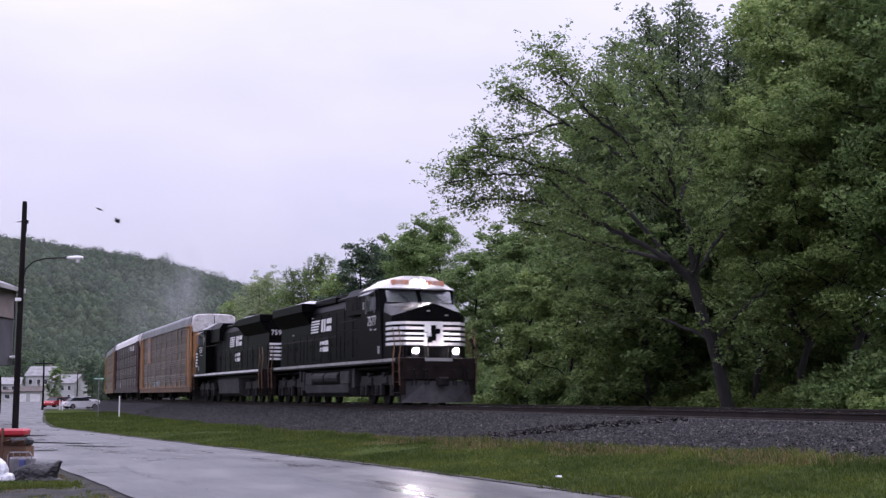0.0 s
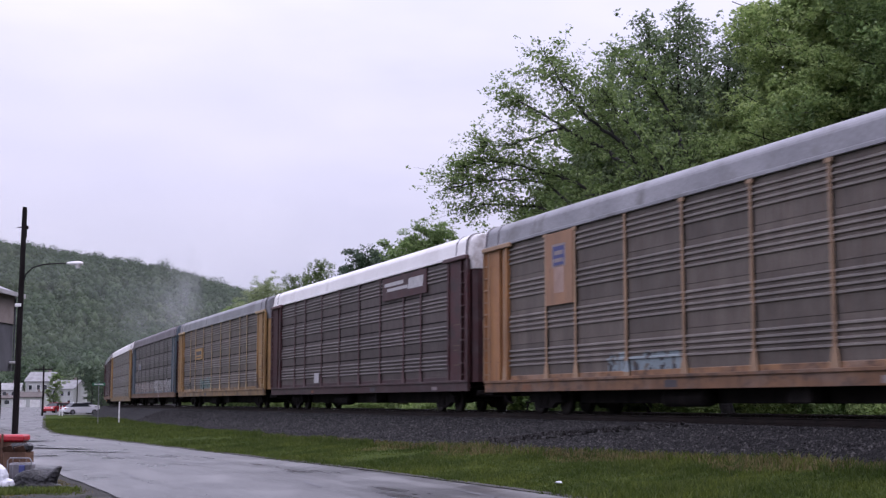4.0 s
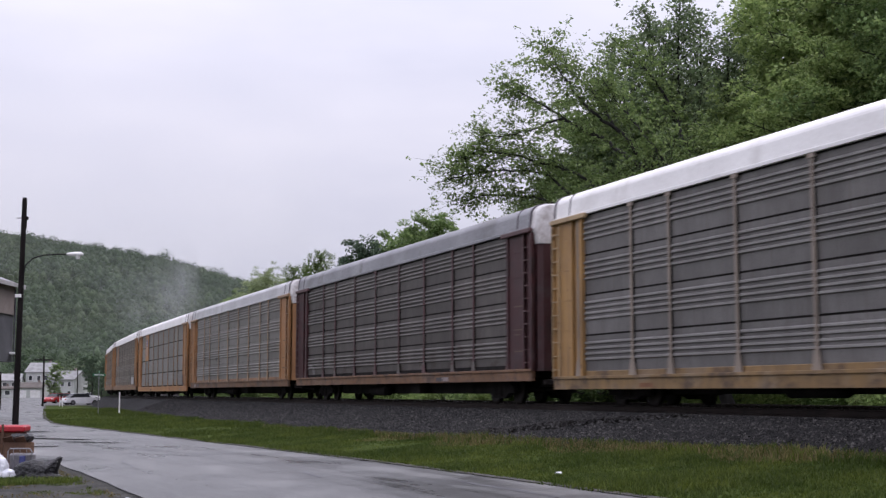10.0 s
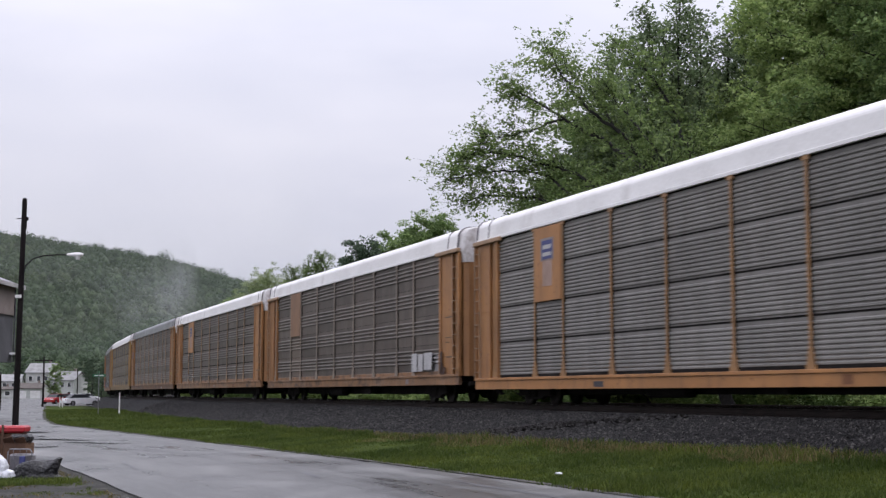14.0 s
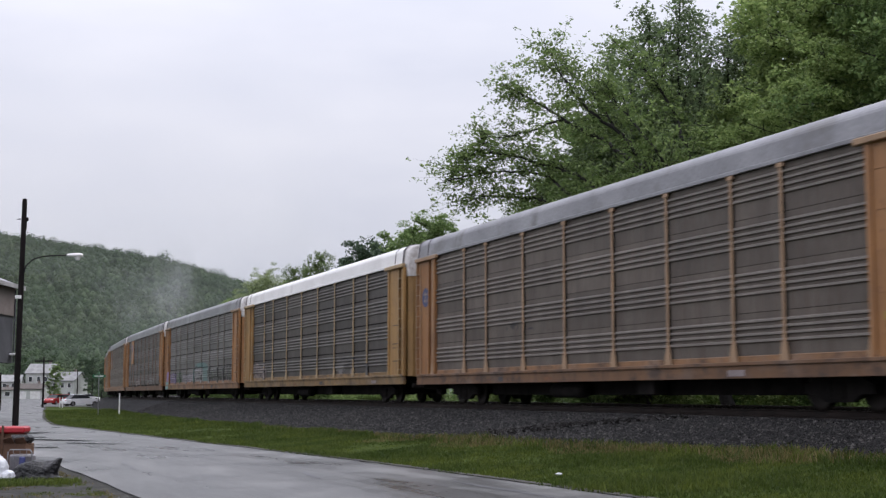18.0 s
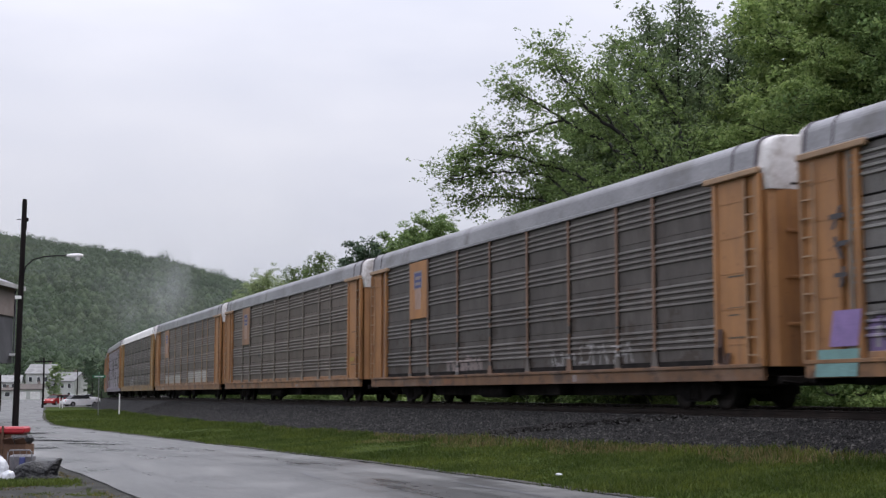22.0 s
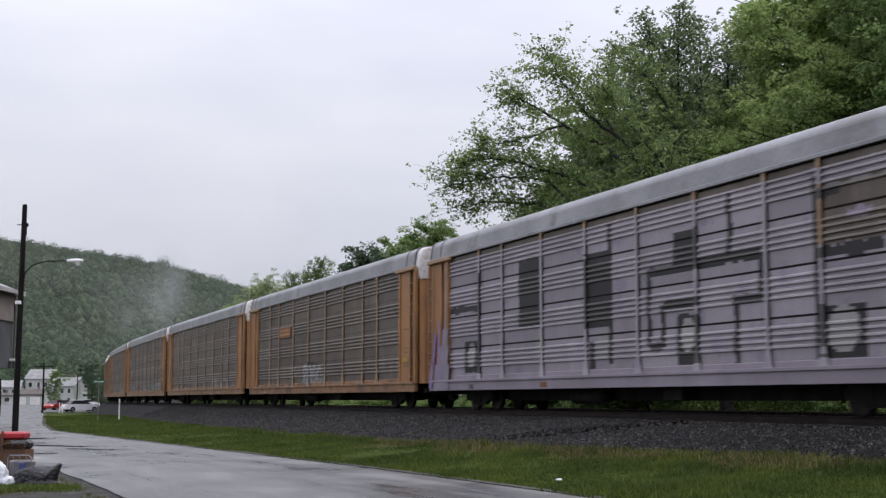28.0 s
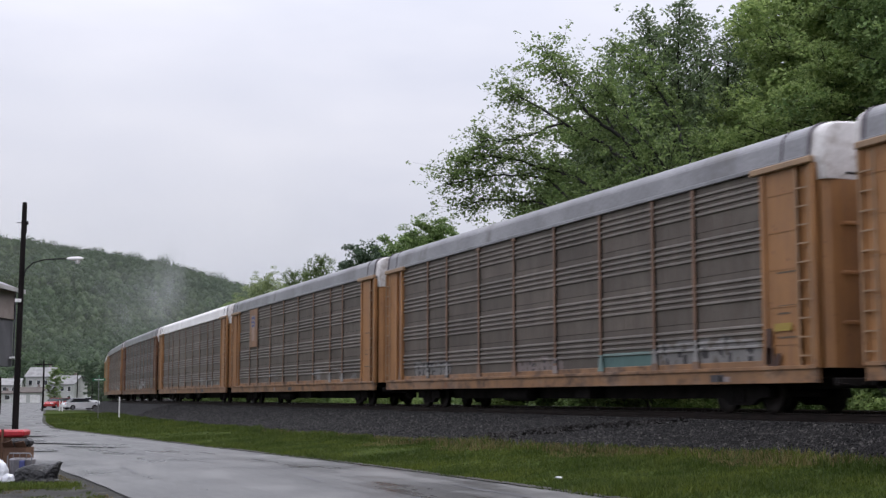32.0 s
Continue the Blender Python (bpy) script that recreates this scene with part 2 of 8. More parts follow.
tone_ = add_ramp(n_, l_, add_noise(n_, l_, n_.new("ShaderNodeTexCoord").outputs["Object"], 0.022, 4, (1, 0.6, 1.6), 0.6), [(0.34, (0.40, 0.46, 0.40)), (0.52, (0.5, 0.5, 0.48)), (0.68, (0.62, 0.56, 0.46))])
stand_ = add_mix(n_, l_, b_.inputs["Base Color"].links[0].from_socket, tone_, 0.9, "OVERLAY")      # stands of different trees
l_.new(stand_, b_.inputs["Base Color"]), l_.new(stand_, n_["Translucent BSDF"].inputs[0])
M_HILL = two_tone("hill_ground", (0.05, 0.072, 0.04), (0.07, 0.095, 0.052), 0.02, 0.3, 0.95, bump=0)
M_POLE = two_tone("tarred_pole", (0.006, 0.005, 0.005), (0.017, 0.014, 0.014), 1.5, 25, 0.9, stretch=(4, 4, 0.4), spec=0.1)
M_BLACK = paint("locomotive_black", (0.0022, 0.0022, 0.0026), (0.0055, 0.0052, 0.0052), (0.008, 0.006, 0.005), 0.42, 0.4)
M_BLACK.node_tree.nodes["Principled BSDF"].inputs["Specular IOR Level"].default_value = 0.05
M_UNDER = two_tone("greasy_underframe", (0.007, 0.0063, 0.0062), (0.02, 0.0172, 0.0162), 2, 22, 0.85, random_tone=0.1, spec=0.1)
M_TANK = two_tone("dusty_fuel_tank", (0.010, 0.0095, 0.010), (0.024, 0.022, 0.022), 1.2, 22, 0.7, spec=0.25)
M_WHEEL = two_tone("wheel_steel", (0.008, 0.007, 0.006), (0.02, 0.016, 0.014), 4, 30, 0.7, 0.0, spec=0.2)
M_WHITE = two_tone("white_paint", (0.62, 0.60, 0.60), (0.78, 0.77, 0.77), 1.2, 25, 0.5, bump=0.1)
M_DULL = two_tone("dirty_white_stripe", (0.22, 0.215, 0.21), (0.34, 0.33, 0.325), 1.2, 25, 0.6, bump=0.1)
M_GLASS, n_, l_, b_ = material("window_glass")
b_.inputs["Base Color"].default_value, b_.inputs["Roughness"].default_value, b_.inputs["Specular IOR Level"].default_value = (0.02, 0.025, 0.03, 1), 0.05, 0.9
M_SCREEN, n_, l_, b_ = material("wet_windscreen")
b_.inputs["Base Color"].default_value, b_.inputs["Roughness"].default_value, b_.inputs["IOR"].default_value = (0.05, 0.055, 0.065, 1), 0.12, 2.6
M_WETBLACK = paint("wet_black_paint", (0.006, 0.006, 0.007), (0.012, 0.011, 0.011), (0.012, 0.009, 0.008), 0.25, 0.4)
M_GRIMY = two_tone("grimy_pilot_paint", (0.005, 0.0036, 0.0036), (0.015, 0.0095, 0.0085), 2.2, 22, 0.75, spec=0.15, stain=(0.022, 0.012, 0.01))
M_DUSTY = two_tone("dusty_grey_steel", (0.022, 0.021, 0.023), (0.05, 0.047, 0.048), 1.2, 22, 0.7, spec=0.25, stain=(0.016, 0.015, 0.016))
M_STANCHION = two_tone("worn_orange_rail", (0.07, 0.034, 0.015), (0.15, 0.078, 0.034), 3, 30, 0.6)
M_LAMP = glow("lit_headlight", (1.0, 0.93, 0.82), 260.0)
M_BOARD = glow("lit_number_board", (0.42, 0.20, 0.13), 0.4)
PAINT = {
    "yellow": paint("yellow_paint", (0.33, 0.19, 0.055), (0.15, 0.092, 0.045), (0.10, 0.04, 0.02), amount=0.5),
    "orange": paint("orange_paint", (0.325, 0.150, 0.050), (0.165, 0.084, 0.042), (0.10, 0.036, 0.018), amount=0.5),
    "rusty": paint("rusty_orange_paint", (0.18, 0.07, 0.023), (0.085, 0.042, 0.026), (0.075, 0.03, 0.017), 0.6, 0.8),
    "red": paint("oxide_red_paint", (0.042, 0.0075, 0.009), (0.024, 0.0095, 0.0095), (0.02, 0.009, 0.008), 0.6, 0.6, (0.02, 0.008, 0.008)),
    "blue": paint("grey_blue_paint", (0.06, 0.085, 0.105), (0.05, 0.045, 0.043), (0.08, 0.04, 0.025)),
    "lilac": paint("lilac_spray_paint", (0.215, 0.185, 0.222), (0.17, 0.145, 0.175), (0.14, 0.11, 0.14), 0.55, 0.3),
}
SILL = {
    "yellow": paint("dirty_yellow_sill", (0.23, 0.14, 0.052), (0.11, 0.07, 0.036), (0.085, 0.035, 0.018), 0.6, 0.8, (0.05, 0.03, 0.02)),
    "orange": paint("dirty_orange_sill", (0.25, 0.128, 0.055), (0.12, 0.066, 0.036), (0.075, 0.03, 0.016), 0.6, 0.8, (0.045, 0.025, 0.017)),
    "rusty": paint("dirty_rust_sill", (0.165, 0.082, 0.036), (0.07, 0.038, 0.022), (0.06, 0.025, 0.015), 0.65, 0.9, (0.035, 0.021, 0.016)),
    "red": paint("dirty_red_sill", (0.042, 0.014, 0.015), (0.03, 0.017, 0.017), (0.04, 0.016, 0.014), 0.6, 0.7, (0.02, 0.013, 0.012)),
    "lilac": PAINT["lilac"],
}
CORNER = {
    "yellow": paint("weathered_yellow_end", (0.29, 0.165, 0.055), (0.13, 0.08, 0.042), (0.10, 0.04, 0.02), 0.55, 0.6),
    "orange": paint("weathered_orange_end", (0.30, 0.142, 0.050), (0.155, 0.078, 0.042), (0.09, 0.033, 0.017), 0.55, 0.6),
    "rusty": paint("weathered_rust_end", (0.17, 0.066, 0.024), (0.08, 0.04, 0.025), (0.07, 0.028, 0.016), 0.6, 0.9, (0.05, 0.024, 0.016)),
    "red": PAINT["red"], "blue": PAINT["blue"],
}
M_PLACARD = paint("faded_sign_panel", (0.25, 0.135, 0.072), (0.15, 0.095, 0.064), (0.11, 0.05, 0.03), 0.6, 0.7)
POST = {"yellow": paint("dusty_yellow_post", (0.36, 0.255, 0.135), (0.19, 0.142, 0.092), (0.13, 0.065, 0.038), amount=0.7),
        "orange": paint("dusty_orange_post", (0.30, 0.19, 0.108), (0.165, 0.115, 0.078), (0.12, 0.05, 0.03), amount=0.7),
        "rusty": paint("dusty_rust_post", (0.19, 0.108, 0.068), (0.11, 0.07, 0.05), (0.09, 0.04, 0.027), amount=0.8),
        "red": paint("dusty_red_post", (0.076, 0.032, 0.034), (0.055, 0.04, 0.039), (0.06, 0.03, 0.028), amount=0.7),
        "pale": paint("pale_weathered_post", (0.24, 0.195, 0.155), (0.13, 0.108, 0.09), (0.13, 0.07, 0.045), amount=0.7),
        "drab": paint("drab_grey_post", (0.165, 0.14, 0.112), (0.10, 0.085, 0.072), (0.11, 0.06, 0.038), amount=0.7),
        "plain": paint("worn_orange_strip", (0.27, 0.14, 0.05), (0.15, 0.11, 0.08), (0.13, 0.09, 0.06), amount=0.6),
        "blue": paint("dusty_grey_post", (0.085, 0.08, 0.077), (0.065, 0.057, 0.053), (0.08, 0.05, 0.035), amount=0.7)}
PANEL = {
    "bright": panel_metal("fresh_galvanised_panel", (0.13, 0.122, 0.113), (0.19, 0.18, 0.167), (0.12, 0.095, 0.075)),
    "light": panel_metal("galvanised_panel", (0.096, 0.090, 0.086), (0.155, 0.148, 0.142), (0.08, 0.06, 0.045)),
    "brown": panel_metal("grimy_panel", (0.072, 0.057, 0.047), (0.128, 0.107, 0.089), (0.078, 0.04, 0.023)),
    "dark": panel_metal("sooty_panel", (0.048, 0.041, 0.037), (0.094, 0.083, 0.075), (0.04, 0.026, 0.021)),
    "red": panel_metal("red_stained_panel", (0.052, 0.039, 0.036), (0.092, 0.074, 0.068), (0.042, 0.021, 0.019)),
    "lilac": panel_metal("lilac_sprayed_panel", (0.215, 0.187, 0.225), (0.29, 0.26, 0.30), (0.18, 0.145, 0.195)),
}
ROOF = {
    "dull": two_tone("dull_white_roof", (0.36, 0.355, 0.365), (0.47, 0.465, 0.475), 0.5, 12, 0.5, bump=0.05, stain=(0.33, 0.32, 0.32)),
    "white": two_tone("white_roof", (0.68, 0.665, 0.655), (0.77, 0.755, 0.745), 0.5, 12, 0.5, bump=0.05, stain=(0.63, 0.61, 0.595)),
    "grey": two_tone("grey_galvanised_roof", (0.16, 0.16, 0.172), (0.25, 0.25, 0.265), 0.5, 12, 0.42, 0.35, bump=0.1, stain=(0.13, 0.125, 0.125)),
    "mauve": two_tone("weathered_roof", (0.075, 0.062, 0.075), (0.14, 0.12, 0.135), 0.5, 12, 0.5, 0.2, bump=0.1, stain=(0.07, 0.05, 0.055)),
}
M_STENCIL = two_tone("faded_stencil", (0.06, 0.045, 0.03), (0.12, 0.075, 0.04), 6, 40, 0.6)
M_FADED = two_tone("faded_pink_stripe", (0.26, 0.17, 0.13), (0.36, 0.25, 0.21), 2, 25, 0.6, bump=0.05)
M_CAP = two_tone("dirty_white_end", (0.48, 0.46, 0.455), (0.66, 0.635, 0.63), 1.2, 14, 0.5, bump=0.1, stain=(0.36, 0.32, 0.30))
SPRAY = {c: two_tone(c + "_spray", tuple(x * 0.75 for x in v), v, 3, 25, 0.55, bump=0.1) for c, v in {
    "white": (0.46, 0.45, 0.45), "black": (0.03, 0.028, 0.03), "teal": (0.16, 0.30, 0.29), "blue": (0.045, 0.055, 0.18), "violet": (0.24, 0.16, 0.36),
    "pink": (0.24, 0.20, 0.20), "green": (0.10, 0.20, 0.09), "darkgrey": (0.045, 0.04, 0.046), "ochre": (0.34, 0.24, 0.04), "violetpale": (0.21, 0.178, 0.225), "rust": (0.06, 0.024, 0.013)}.items()}
PANEL_SPRAY = {c: panel_metal(c + "_sprayed_metal", tuple(x * 0.8 for x in v), v, tuple(x * 0.6 + 0.01 for x in v)) for c, v in {
    "white": (0.29, 0.28, 0.28), "cream": (0.36, 0.345, 0.315), "black": (0.014, 0.013, 0.014), "teal": (0.10, 0.18, 0.17), "paleblue": (0.20, 0.25, 0.27), "blue": (0.07, 0.09, 0.2), "violet": (0.17, 0.12, 0.25),
    "pink": (0.23, 0.185, 0.175), "green": (0.05, 0.085, 0.04), "darkgrey": (0.035, 0.031, 0.033), "grey": (0.20, 0.19, 0.185), "tan": (0.17, 0.13, 0.10), "darkbrown": (0.05, 0.036, 0.028), "lilac": (0.275, 0.248, 0.283), "lilacdark": (0.235, 0.20, 0.26)}.items()}

# ---- mesh helpers ----
def mesh_from(name, verts, faces, mat=None, smooth=False):
    me = bpy.data.meshes.new(name)
    me.from_pydata([tuple(v) for v in verts], [], faces)
    if smooth:
        me.polygons.foreach_set("use_smooth", [True] * len(me.polygons))
    if mat:
        me.materials.append(mat)
    me.update()
    return me


def mesh_np(name, verts, loops, sizes, mat):
    """A mesh out of numpy arrays: vertices, corner indices, corners per face."""
    me = bpy.data.meshes.new(name)
    loops = np.asarray(loops, np.int32).ravel()
    me.vertices.add(len(verts)), me.loops.add(len(loops)), me.polygons.add(len(sizes))
    me.vertices.foreach_set("co", np.asarray(verts, np.float32).ravel())
    me.loops.foreach_set("vertex_index", loops)
    me.polygons.foreach_set("loop_start", np.concatenate(([0], np.cumsum(sizes)[:-1])).astype(np.int32))
    me.polygons.foreach_set("loop_total", np.asarray(sizes, np.int32))
    me.materials.append(mat)
    me.update(calc_edges=True)
    return me


def done(bm, name, mat, smooth=False):
    me = bpy.data.meshes.new(name)
    bm.normal_update()
    bm.to_mesh(me)
    bm.free()
    me.materials.append(mat)
    if smooth:
        me.polygons.foreach_set("use_smooth", [True] * len(me.polygons))
    return me


def child(name, me, parent, m=None, label=""):
    """A part on an existing mesh."""
    ob = new(name, me)
    ob.parent = parent
    if m is not None:
        ob.matrix_basis = m
    return tagged(ob, label)


def part(name, bm, mat, parent, label=""):
    return child(name, done(bm, name, mat), parent, None, label)


def empty(name, m=None):
    ob = new(name)
    ob.empty_display_size = 0.3
    if m is not None:
        ob.matrix_basis = m
    return ob


def box(bm, x0, x1, y0, y1, z0, z1, bevel=0.0, top=None):
    """A box, its edges bevelled; top: (dx, dy) by which the upper face is smaller on each side."""
    dx, dy = top or (0, 0)
    c = [(x0, y0, z0), (x1, y0, z0), (x1, y1, z0), (x0, y1, z0), (x0 + dx, y0 + dy, z1), (x1 - dx, y0 + dy, z1), (x1 - dx, y1 - dy, z1), (x0 + dx, y1 - dy, z1)]
    v = [bm.verts.new(p) for p in c]
    f = [bm.faces.new([v[i] for i in q]) for q in ((3, 2, 1, 0), (4, 5, 6, 7), (0, 1, 5, 4), (1, 2, 6, 5), (2, 3, 7, 6), (3, 0, 4, 7))]
    if bevel:
        bmesh.ops.bevel(bm, geom=list({e for q in f for e in q.edges}), offset=bevel, segments=1, affect="EDGES", clamp_overlap=True)
    return bm


def boxes(*rows, bevel=0.0):
    bm = bmesh.new()
    for r in rows:
        box(bm, *r, bevel=bevel)
    return bm


def tube(bm, points, r0, r1=None, sides=8, caps=True):
    """A tapered tube along a line of points."""
    pts = [Vector(p) for p in points]
    r1 = r0 if r1 is None else r1
    rings = []
    for i, p in enumerate(pts):
        d = (pts[min(i + 1, len(pts) - 1)] - pts[max(i - 1, 0)]).normalized()
        a = d.cross(Vector((0, 0, 1)) if abs(d.z) < 0.9 else Vector((1, 0, 0))).normalized()
        b = d.cross(a)
        r = r0 + (r1 - r0) * i / max(1, len(pts) - 1)
        rings.append([bm.verts.new(p + r * (math.cos(2 * math.pi * k / sides) * a + math.sin(2 * math.pi * k / sides) * b)) for k in range(sides)])
    for u, w in zip(rings, rings[1:]):
        for k in range(sides):
            bm.faces.new((u[k], u[(k + 1) % sides], w[(k + 1) % sides], w[k]))
    if caps:
        bm.faces.new(rings[0][::-1]), bm.faces.new(rings[-1])
    return bm


def extrude_profile(bm, profile, x0, x1, closed=True):
    """A (y, z) outline drawn out along x."""
    a, b = [bm.verts.new((x0, y, z)) for y, z in profile], [bm.verts.new((x1, y, z)) for y, z in profile]
    k = len(profile)
    for i in range(k if closed else k - 1):
        bm.faces.new((a[i], a[(i + 1) % k], b[(i + 1) % k], b[i]))
    if closed:
        bm.faces.new(a[::-1]), bm.faces.new(b)
    return bm


# ---- the line: straight past the camera, then a spiral into a long curve ----
ANGLE, SIDE, S_CURVE, S_SPIRAL, BEND = 0.36383, 16.56, 52.4, 80.4, 0.00125
CENTRE = SIDE + 1.52
S0, SPEED, GAIN, PITCH, LOCO = 91.1, 19.7756, 0.01472, 28.55, 22.3
_u = np.arange(0, 1400, 0.5)
_th = ANGLE - np.where(_u < S_SPIRAL, BEND * _u * _u / 2 / S_SPIRAL, BEND * (_u - S_SPIRAL / 2))
_cx = np.concatenate(([0], np.cumsum(-np.sin(_th) * 0.5)[:-1]))
_cy = np.concatenate(([0], np.cumsum(np.cos(_th) * 0.5)[:-1]))
BX, BY = CENTRE * math.cos(ANGLE) - S_CURVE * math.sin(ANGLE), CENTRE * math.sin(ANGLE) + S_CURVE * math.cos(ANGLE)


def line_at(s, off=0.0):
    """Point and heading (away from the camera) of the line at s metres; off: metres towards the camera's side."""
    s = np.asarray(s, float)
    th = np.where(s > S_CURVE, np.interp(s - S_CURVE, _u, _th), ANGLE)
    x = np.where(s > S_CURVE, BX + np.interp(s - S_CURVE, _u, _cx), BX - (s - S_CURVE) * math.sin(ANGLE) * 1.0)
    y = np.where(s > S_CURVE, BY + np.interp(s - S_CURVE, _u, _cy), BY + (s - S_CURVE) * math.cos(ANGLE))
    return x - off * np.cos(th), y - off * np.sin(th), th


_ss = np.concatenate((np.arange(-800, -60, 20.0), np.arange(-60, 260, 2.0), np.arange(260, 1300, 10.0)))
_px, _py, _pth = line_at(_ss)


def across(x, y):
    """Signed distance from the line, positive on the camera's side, and the place along it."""
    x, y = np.asarray(x, float).ravel(), np.asarray(y, float).ravel()
    u, s = np.empty(len(x)), np.empty(len(x))
    for i in range(0, len(x), 20000):
        q = slice(i, i + 20000)
        dx, dy = x[q, None] - _px, y[q, None] - _py
        j = np.argmin(dx * dx + dy * dy, axis=1)
        r = np.arange(len(j))
        c, sn = np.cos(_pth[j]), np.sin(_pth[j])
        u[q] = -(dx[r, j] * c + dy[r, j] * sn)
        s[q] = _ss[j] - dx[r, j] * sn + dy[r, j] * c
    return u, s


def ribbon(name, s_values, profile, mat, closed=False):
    """A strip along the line with a cross-section of (off, z)."""
    s_values = np.asarray(s_values, float)
    rows = []
    for off, z in profile:
        x, y, _ = line_at(s_values, off)
        rows.append(np.stack((x, y, np.full_like(x, z)), 1))
    v = np.stack(rows, 1).reshape(-1, 3)
    k, faces = len(profile), []
    for i in range(len(s_values) - 1):
        for j in range(k if closed else k - 1):
            a, b = i * k + j, i * k + (j + 1) % k
            faces.append((a, b, b + k, a + k))
    if closed:
        faces += [tuple(range(k))[::-1], tuple(range(len(v) - k, len(v)))]
    return mesh_from(name, v, faces, mat)


# ---- ground, ballast, tracks, road ----
TRACK2 = -4.15


def toe(s):
    """Foot of the ballast on the camera's side: distance from the line and height."""
    return np.interp(s, [0, 22, 30, 45, 80, 115, 1000], [3.4, 3.5, 5.2, 6.2, 5.6, 3.3, 3.1]), np.interp(s, [0, 22, 30, 45, 90, 125, 1000], [0.42, 0.42, 0.38, 0.25, 0.14, -0.02, -0.02])


RIGHT_EDGE = [(-400, 167), (0, 11.2), (19.8, 2.87), (30.8, -1.86), (49.7, -11.1), (66, -18.9), (82, -24.1), (126, -37), (235, -69), (390, -115)]
LEFT_EDGE = [(-400, 159.4), (0, 3.85), (19.4, -4.2), (30, -8.6), (32, -10.5), (34, -16), (40, -28), (60, -45), (390, -240)]


_ky = np.concatenate((np.arange(-60, 60, 2.0), np.arange(60, 390, 6.0)))
_ku, _ks = across(np.interp(_ky, *zip(*RIGHT_EDGE)), _ky)


def kerb_line(s):
    """Where the road's edge runs beside the line."""
    return np.interp(s, _ks, _ku)


def ground_height(x, y):
    u, s = across(x, y)
    tu, tz = toe(s)
    ku = kerb_line(s)
    verge = tz + (-0.01 - tz) * np.clip((u - tu) / (ku - tu), 0, 1)
    near = np.where(u < tu, tz - 0.1, np.where(u < ku, verge, -0.05))
    z = np.where(u > 0, near, np.interp(u, [-300, -60, -14, -9, 0], [3.0, 1.2, 0.75, 0.42, 0.3]))
    return z, u, s


def make_ground():
    def axis(lo, hi, step, far):
        mid = np.arange(lo, hi, step)
        out, st, v = [], step, hi
        while v < far:
            out.append(v)
            st *= 1.28
            v += st
        low, st, v = [], step, lo - step
        while v > -far:
            low.append(v)
            st *= 1.28
            v -= st
        return np.concatenate((low[::-1], mid, out, [far]))
    gx, gy = axis(-45, 25, 0.8, 4500), axis(4, 120, 0.8, 4500)
    X, Y = np.meshgrid(gx, gy)
    z, u, s = ground_height(X, Y)
    z = z + 0.03 * np.sin(X.ravel() * 0.9) * np.sin(Y.ravel() * 0.7) * (np.abs(u) > 7) * (u < 8)
    v = np.stack((X.ravel(), Y.ravel(), z), 1)
    w, h = len(gx), len(gy)
    i, j = np.meshgrid(np.arange(w - 1), np.arange(h - 1))
    a = (j * w + i).ravel()
    me = mesh_np("ground", v, np.stack((a, a + 1, a + 1 + w, a + w), 1), np.full(len(a), 4), M_EARTH)
    tagged(new("ground", me), "grassy earth of the railway verge and valley floor", "ground", kind="structure")


make_ground()
S_LONG = np.concatenate((np.arange(-700, -40, 20.0), np.arange(-40, 300, 4.0), np.arange(300, 1000, 10.0)))
BED = RAIL - 0.185


def make_ballast():
    s_rows = np.concatenate((np.arange(-700, -40, 20.0), np.arange(-40, 130, 1.0), np.arange(130, 1000, 10.0)))
    v, faces = [], []
    for s in s_rows:
        tu, tz = toe(s)
        x, y, th = line_at(s)
        wob = 0.12 * noise.noise((s * 0.5, 1.3, 0))
        prof = [(tu + 0.5, tz - 0.14), (tu + wob, tz + 0.03), ((tu + 1.9) / 2 + wob, (tz + BED) / 2 + 0.05), (1.85, BED - 0.04), (1.3, BED - 0.01), (-1.3, BED - 0.01), (-2.1, BED - 0.12), (-2.9, BED - 0.01), (-5.7, BED - 0.01), (-6.1, BED - 0.02), (-8.0, 0.40), (-8.6, 0.2)]
        for off, z in prof:
            v.append((float(x) - off * math.cos(th), float(y) - off * math.sin(th), float(z)))
    k = 12
    for i in range(len(s_rows) - 1):
        for j in range(k - 1):
            a = i * k + j
            faces.append((a, a + 1, a + 1 + k, a + k))
    tagged(new("ballast", mesh_from("ballast", v, faces, M_BALLAST)), "dark crushed-stone ballast bed under the railway tracks", "ballast", kind="structure")


make_ballast()
RAIL_PROFILE = [(-0.07, 0), (0.07, 0), (0.07, 0.014), (0.012, 0.035), (0.012, 0.13), (0.036, 0.142), (0.036, 0.168), (-0.036, 0.168), (-0.036, 0.142), (-0.012, 0.13), (-0.012, 0.035), (-0.07, 0.014)]
for centre in (0.0, TRACK2):
    for side in (0.753, -0.753):
        off = centre + side
        rail = tagged(new("rail", ribbon("rail", S_LONG, [(off - y, RAIL - 0.172 + z) for y, z in RAIL_PROFILE], M_RAIL, True)), "rusty steel rail with a polished head", "rail", "rails of the line", "structure")
        child("rail_head", ribbon("rail_head", S_LONG, [(off - 0.033, RAIL), (off + 0.033, RAIL)], M_RAILTOP), rail)


